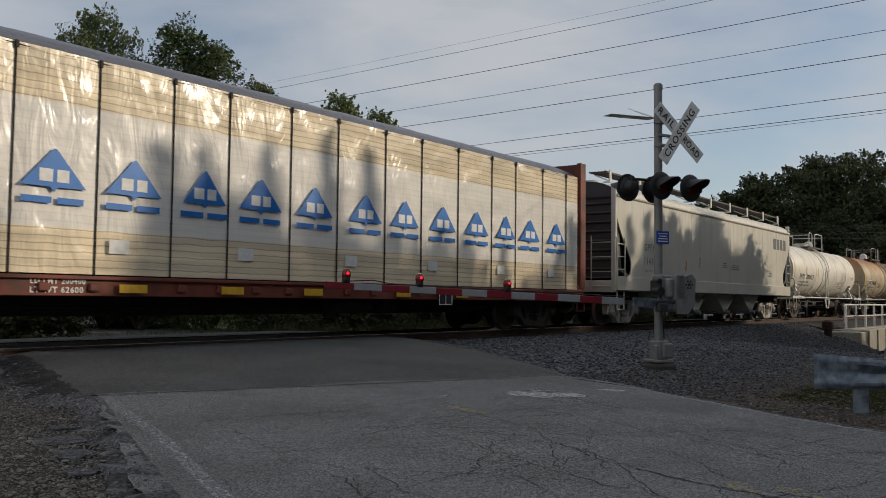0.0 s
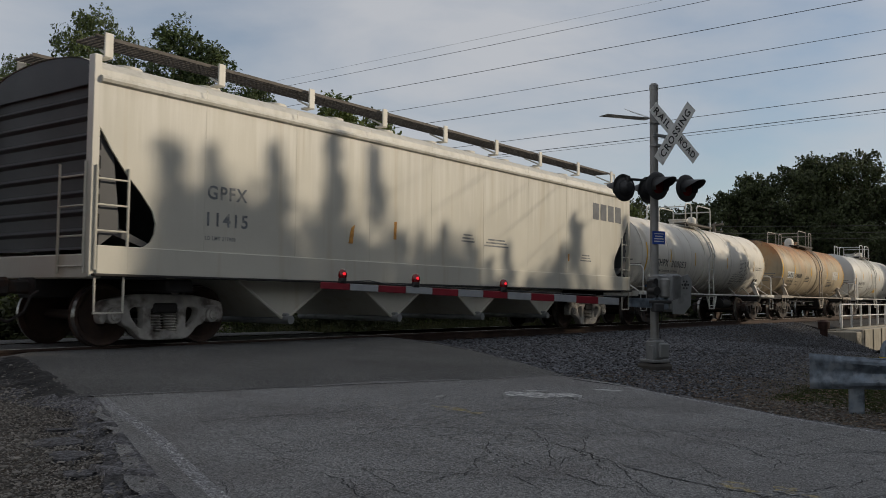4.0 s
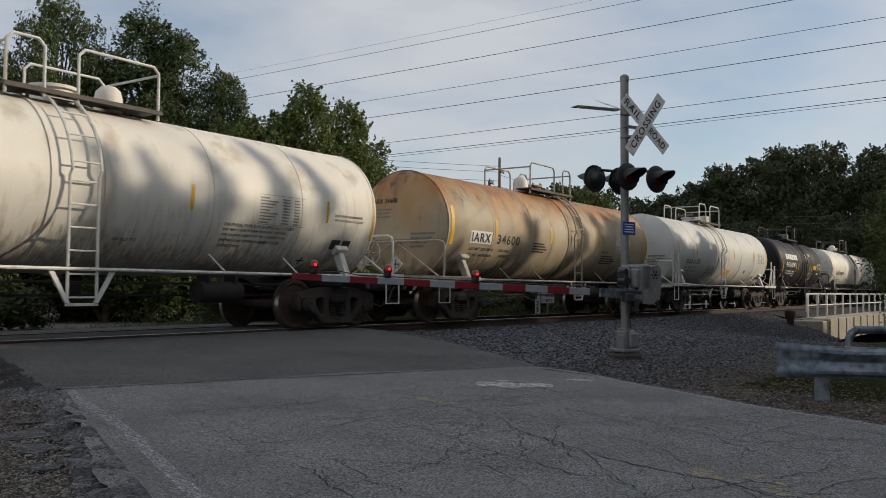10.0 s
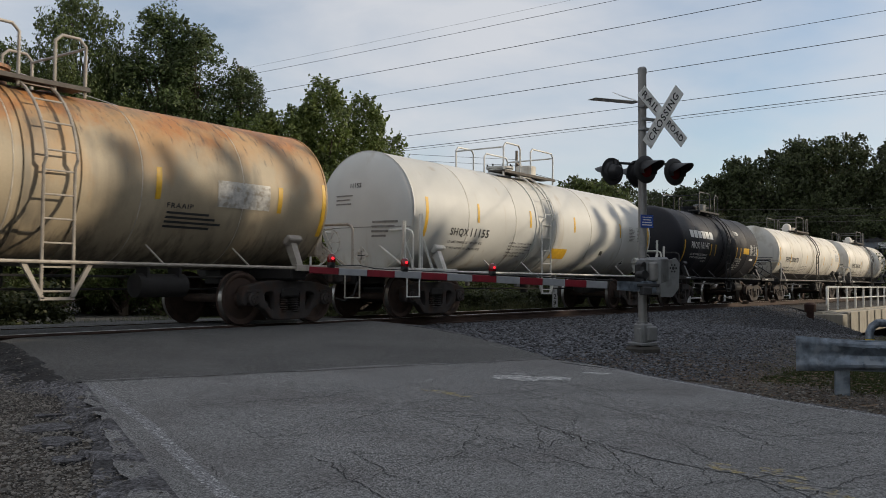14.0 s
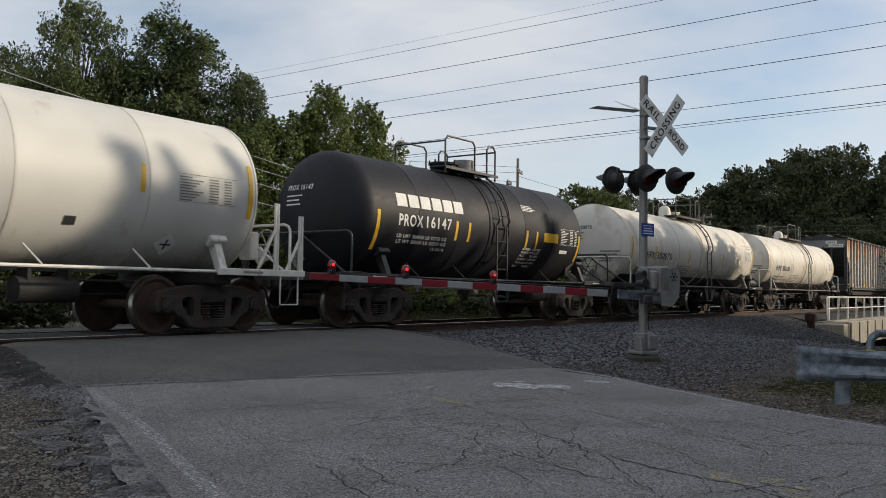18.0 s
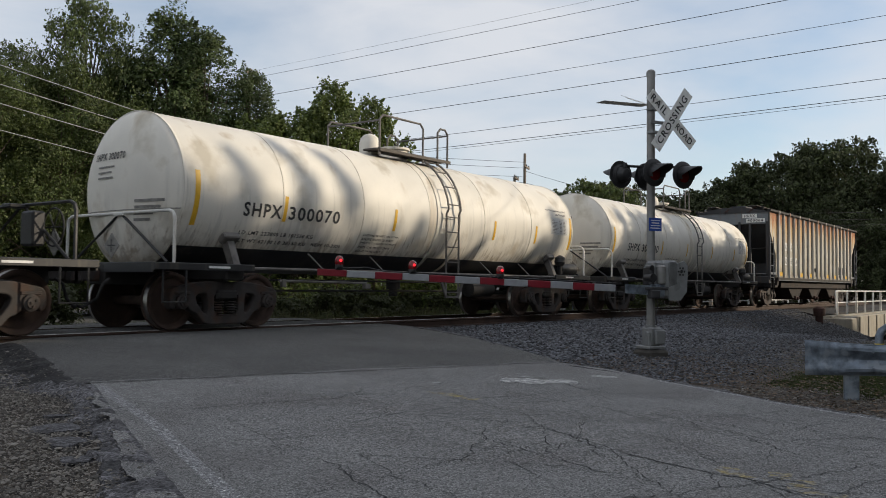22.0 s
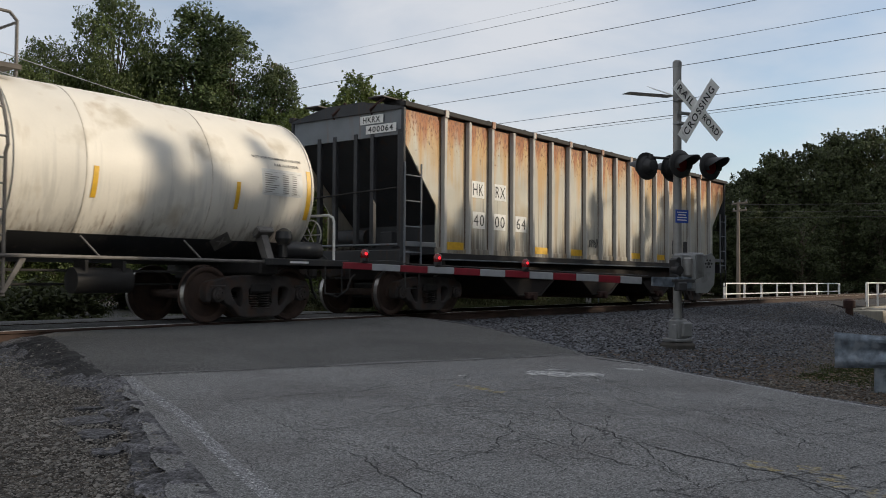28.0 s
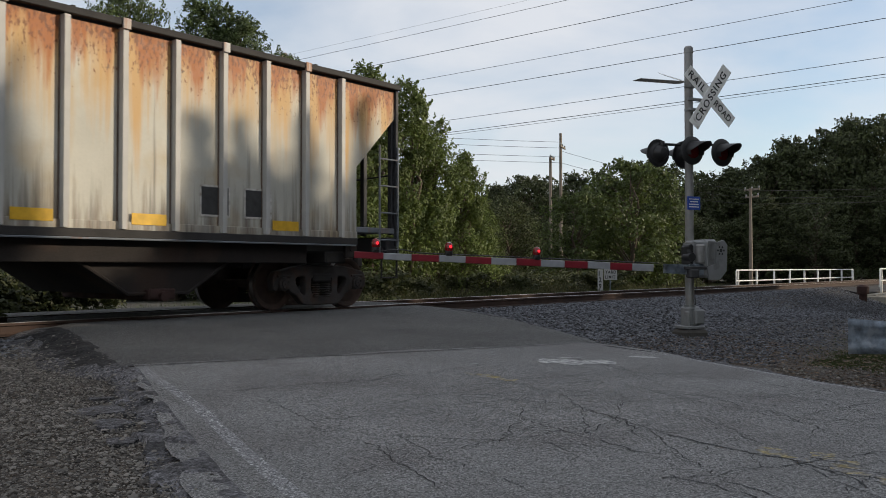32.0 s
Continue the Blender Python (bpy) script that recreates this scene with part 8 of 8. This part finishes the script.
# ---- lumber car ----
def lumber_car():
    car = car_thing("lumber_car", 10.2, "centre-beam flat car loaded with plastic-wrapped lumber", "flat car")
    H = 11.2
    for w in (-1, 1):
        part("bulkhead", Shape().box((w * (H - 0.15), 0, 2.75), (0.22, 2.9, 3.3), 0.02).box((w * (H - 0.12), -1.42, 2.75), (0.3, 0.12, 3.36), 0.01).box((w * (H - 0.12), 1.42, 2.75), (0.3, 0.12, 3.36), 0.01), M_OXIDE, car, "rust red steel end bulkhead")
        part("end_sill", Shape().box((w * (H - 0.25), 0, 0.95), (0.5, 2.9, 0.4), 0.02), M_OXIDE, car)
        part("bolster", Shape().box((w * 9.2, 0, 0.86), (0.5, 2.7, 0.2), 0.03), M_DARK, car)
        add_truck(car, w * 9.2, "dark")
        coupler(car, w * H, w)
        part("step", Shape().tube([(w * (H - 0.1), -1.5, 0.85), (w * (H - 0.1), -1.5, 0.45), (w * (H - 0.5), -1.5, 0.45), (w * (H - 0.5), -1.5, 0.85)], 0.02, 6), M_OXIDE, car)
    part("centre_sill", Shape().box((0, 0, 0.72), (2 * H - 0.6, 0.6, 0.6), 0.03), M_DARK, car)
    part("deck", Shape().box((0, 0, 0.95), (2 * H - 0.5, 2.9, 0.08), 0.01), M_OXIDE, car)
    for k in (-1, 1):
        part("side_sill", Shape().box((0, k * 1.46, 0.86), (2 * H - 0.4, 0.08, 0.28), 0.01), M_OXIDE, car, "rust red side sill")
        part("rub_rail", Shape().box((0, k * 1.52, 0.97), (2 * H - 0.4, 0.06, 0.05), 0.008), M_OXIDE, car)
        for i in range(30):
            part("tie_down", Shape().box((-H + 0.6 + i * 0.73, k * 1.52, 0.84), (0.16, 0.06, 0.12), 0.02), M_OXIDE, car)
    for x in (-7.7, -5.5, -2.7, -0.9, 0.9, 3.4, 5.4, 7.5):
        part("reflector", Shape().box((x, -1.56, 0.83), (0.45, 0.006, 0.12)), M_YREF, car, "yellow reflective strip", smooth=0)
    for text, z in (("LD LMT 200400", 0.88), ("LT WT 62600", 0.76)):
        part("lettering", letters(text, 0.085, M_WINK, wrap=lambda a, b: (-4.2 + a, -1.512, z + b), width=0.78 if "LD" in text else 0.75), M_WINK, car)
    part("brake_gear", Shape().cyl((2.0, -0.9, 0.62), (3.0, -0.9, 0.62), 0.18, 14).box((3.6, -0.9, 0.6), (0.4, 0.3, 0.25), 0.02).tube([(-8, -0.5, 0.55), (8, -0.5, 0.55)], 0.02, 6), M_DARK, car)
    cb = part("card_board", Shape().box((4.78, -1.565, 0.76), (0.46, 0.012, 0.3), 0.004), M_DARK, car, "black card board with a white border")
    part("board_border", sum_boxes([(4.78, -1.573, 0.76 + d_, 0.46, 0.004, 0.02) for d_ in (-0.14, 0.14)] + [(4.78 + d_, -1.573, 0.76, 0.02, 0.004, 0.3) for d_ in (-0.22, 0.0, 0.22)]), M_WINK, cb, smooth=0)
    # load: wrapped packs between straps
    seams = [-10.85, -9.7, -8.5, -7.3, -6.0, -4.47, -3.26, -2.02, -0.95, 0.40, 1.57, 2.91, 4.06, 5.35, 6.67, 7.70, 8.97, 10.17, 10.83]
    rl = random.Random(3)
    yf = -1.45
    for i, (a, b) in enumerate(zip(seams, seams[1:])):
        # wrapped pack: a sheet that sags and wrinkles between its straps
        v, f, nx, nz = [], [], 12, 34
        z0, z1 = 1.02, 4.02
        for r in range(nz + 1):
            for c in range(nx + 1):
                u, q = c / nx, r / nz
                x, z = a + 0.012 + (b - a - 0.024) * u, z0 + (z1 - z0) * q
                wr = 0.018 * noise.noise((x * 2.3, z * 2.1, i * 3.1)) + 0.014 * noise.noise((x * 6 + z * 4, z * 3.0 - x * 2, i)) + 0.006 * noise.noise((x * 15, z * 11 + x * 9, 2))
                pin = min(1, 6 * u, 6 * (1 - u))
                v.append((x, yf - 0.02 + 0.025 * (1 - pin) - wr * pin, z))
        f = [(r * (nx + 1) + c, r * (nx + 1) + c + 1, (r + 1) * (nx + 1) + c + 1, (r + 1) * (nx + 1) + c) for r in range(nz) for c in range(nx)]
        s = Shape().add(v, f)
        s.box(((a + b) / 2, 0.02, (z0 + z1) / 2), (b - a - 0.02, 2.86, z1 - z0 - 0.02))
        pk = part("lumber_pack", s, M_WRAP, car, "stacked lumber in clear and white plastic wrap", smooth=60)
        if i + 1 < len(seams) - 1:
            part("strap", Shape().box((b, yf - 0.015, 2.5), (0.013, 0.012, 3.02)).box((b, yf - 0.02, 3.98), (0.05, 0.03, 0.1), 0.005), M_DARK, car, smooth=0)
        w = b - a
        if w > 0.9:
            x, h = (a + b) / 2 + rl.uniform(-0.06, 0.06), min(w * 0.76, 0.92)
            s = Shape().prism([(x - h / 2, 2.17), (x - 0.06, 2.165), (x, 2.10), (x + 0.06, 2.165), (x + h / 2, 2.17), (x + 0.02, 2.68), (x - 0.02, 2.68)], yf - 0.062, yf - 0.056, "y")
            em = part("emblem", s, M_BLUEINK, pk, "plain blue triangle", smooth=0)
            part("emblem_bar", Shape().box((x - 0.12, yf - 0.064, 2.32), (0.19, 0.003, 0.17)).box((x + 0.12, yf - 0.064, 2.32), (0.17, 0.003, 0.17)), M_WINK, em, smooth=0)
            part("print_bar", Shape().box((x - 0.24, yf - 0.058, 1.99), (0.42, 0.003, 0.085)).box((x + 0.24, yf - 0.058, 1.99), (0.38, 0.003, 0.085)), M_BLUEINK, pk, "plain blue bar", smooth=0)
        if i % 2 == 0:
            part("paper_label", Shape().box((a + 0.35, yf - 0.05, 1.42), (0.32, 0.003, 0.2)), M_WINK, pk, smooth=0)
    # roof cover of dark tarpaulin, sagging between straps
    v, f, nx, ny = [], [], 90, 10
    for i in range(nx + 1):
        for j in range(ny + 1):
            x, y = -10.85 + 21.7 * i / nx, -1.47 + 2.94 * j / ny
            v.append((x, y, 4.05 + 0.52 * (1 - abs(y / 1.5) ** 1.3) + 0.025 * noise.noise((x * 1.6, y * 2, 7)) - (0.08 if j in (0, ny) else 0)))
    f = [(i * (ny + 1) + j, (i + 1) * (ny + 1) + j, (i + 1) * (ny + 1) + j + 1, i * (ny + 1) + j + 1) for i in range(nx) for j in range(ny)]
    part("cover", Shape().add(v, f), M_TARP, car, "dark grey plastic top cover", smooth=60)
    return car


def wrap_material():
    """Clear film over pale boards; white film across the middle; both crinkled and glossy."""
    m = mat("lumber_wrap", (0.72, 0.61, 0.44), 0.22, var=0.22, scale=0.8, bump=0.0, stretch=(0.5, 1, 9))
    n, l = m.node_tree.nodes, m.node_tree.links
    b = n["Principled BSDF"]
    base = b.inputs["Base Color"].links[0].from_socket
    tc = n.new("ShaderNodeTexCoord")
    sep = n.new("ShaderNodeSeparateXYZ")
    l.new(tc.outputs["Object"], sep.inputs["Vector"])
    # board courses
    wv = n.new("ShaderNodeTexWave")
    wv.bands_direction = "Z"
    wv.inputs["Scale"].default_value, wv.inputs["Distortion"].default_value, wv.inputs["Detail"].default_value = 3.1, 1.6, 3.0
    l.new(tc.outputs["Object"], wv.inputs["Vector"])
    mr = n.new("ShaderNodeMapRange")
    mr.inputs["From Min"].default_value, mr.inputs["From Max"].default_value = 0.01, 0.12
    mr.inputs["To Min"].default_value = 0.62
    l.new(wv.outputs["Fac"], mr.inputs["Value"])
    mul = n.new("ShaderNodeMix")
    mul.data_type, mul.blend_type = "RGBA", "MULTIPLY"
    mul.inputs["Factor"].default_value = 1.0
    cb = n.new("ShaderNodeCombineColor")
    for k in range(3):
        l.new(mr.outputs["Result"], cb.inputs[k])
    l.new(base, mul.inputs["A"])
    l.new(cb.outputs["Color"], mul.inputs["B"])
    # white band by height
    band = n.new("ShaderNodeValToRGB")
    e = band.color_ramp.elements
    e[0].position, e[0].color = 0.60 / 3.0, (0, 0, 0, 1)
    e[1].position, e[1].color = 0.63 / 3.0, (1, 1, 1, 1)
    for pos, c in ((2.28 / 3.0, 1), (2.32 / 3.0, 0)):
        q = e.new(pos)
        q.color = (c, c, c, 1)
    zr = n.new("ShaderNodeMapRange")
    zr.inputs["From Min"].default_value, zr.inputs["From Max"].default_value = 1.02, 4.02
    l.new(sep.outputs["Z"], zr.inputs["Value"])
    l.new(zr.outputs["Result"], band.inputs["Fac"])
    mx = n.new("ShaderNodeMix")
    mx.data_type = "RGBA"
    mx.inputs["B"].default_value = (0.82, 0.81, 0.79, 1)
    ml = n.new("ShaderNodeMath")
    ml.operation = "MULTIPLY"
    ml.inputs[1].default_value = 0.76
    l.new(band.outputs["Color"], ml.inputs[0])
    l.new(ml.outputs["Value"], mx.inputs["Factor"])
    l.new(mul.outputs["Result"], mx.inputs["A"])
    l.new(mx.outputs["Result"], b.inputs["Base Color"])
    # crinkles
    mpp = n.new("ShaderNodeMapping")
    mpp.inputs["Rotation"].default_value = (0, 0.6, 0)
    mpp.inputs["Scale"].default_value = (2.2, 1.0, 0.7)
    l.new(tc.outputs["Object"], mpp.inputs["Vector"])
    nz = n.new("ShaderNodeTexNoise")
    nz.inputs["Scale"].default_value, nz.inputs["Detail"].default_value, nz.inputs["Distortion"].default_value = 1.5, 3.5, 0.9
    l.new(mpp.outputs["Vector"], nz.inputs["Vector"])
    bp = n.new("ShaderNodeBump")
    bp.inputs["Strength"].default_value, bp.inputs["Distance"].default_value = 0.34, 0.12
    l.new(nz.outputs["Fac"], bp.inputs["Height"])
    l.new(bp.outputs["Normal"], b.inputs["Normal"])
    b.inputs["Coat Weight"].default_value, b.inputs["Coat Roughness"].default_value = 0.5, 0.12
    return m


M_WRAP = wrap_material()
M_BLUEINK = mat("blue_print", (0.015, 0.15, 0.48), 0.35, var=0.1, scale=5, bump=0)
M_TARP = mat("dark_tarpaulin", (0.07, 0.07, 0.08), 0.35, var=0.2, scale=3, bump=0.3, bscale=12)
lumber_car()


# ---- what moves ----
def motions():
    for car, centre in CARS:
        walk(car, [(t, pose(centre - rolled(t), TRACK_Y, RAIL_Z)) for t in range(33)])
    for w, x in WHEELSETS:
        walk(w, [(i / 10, pose(x, 0, WHEEL_R, 0, -math.degrees(rolled(i / 10) / WHEEL_R), 0)) for i in range(321)])


motions()
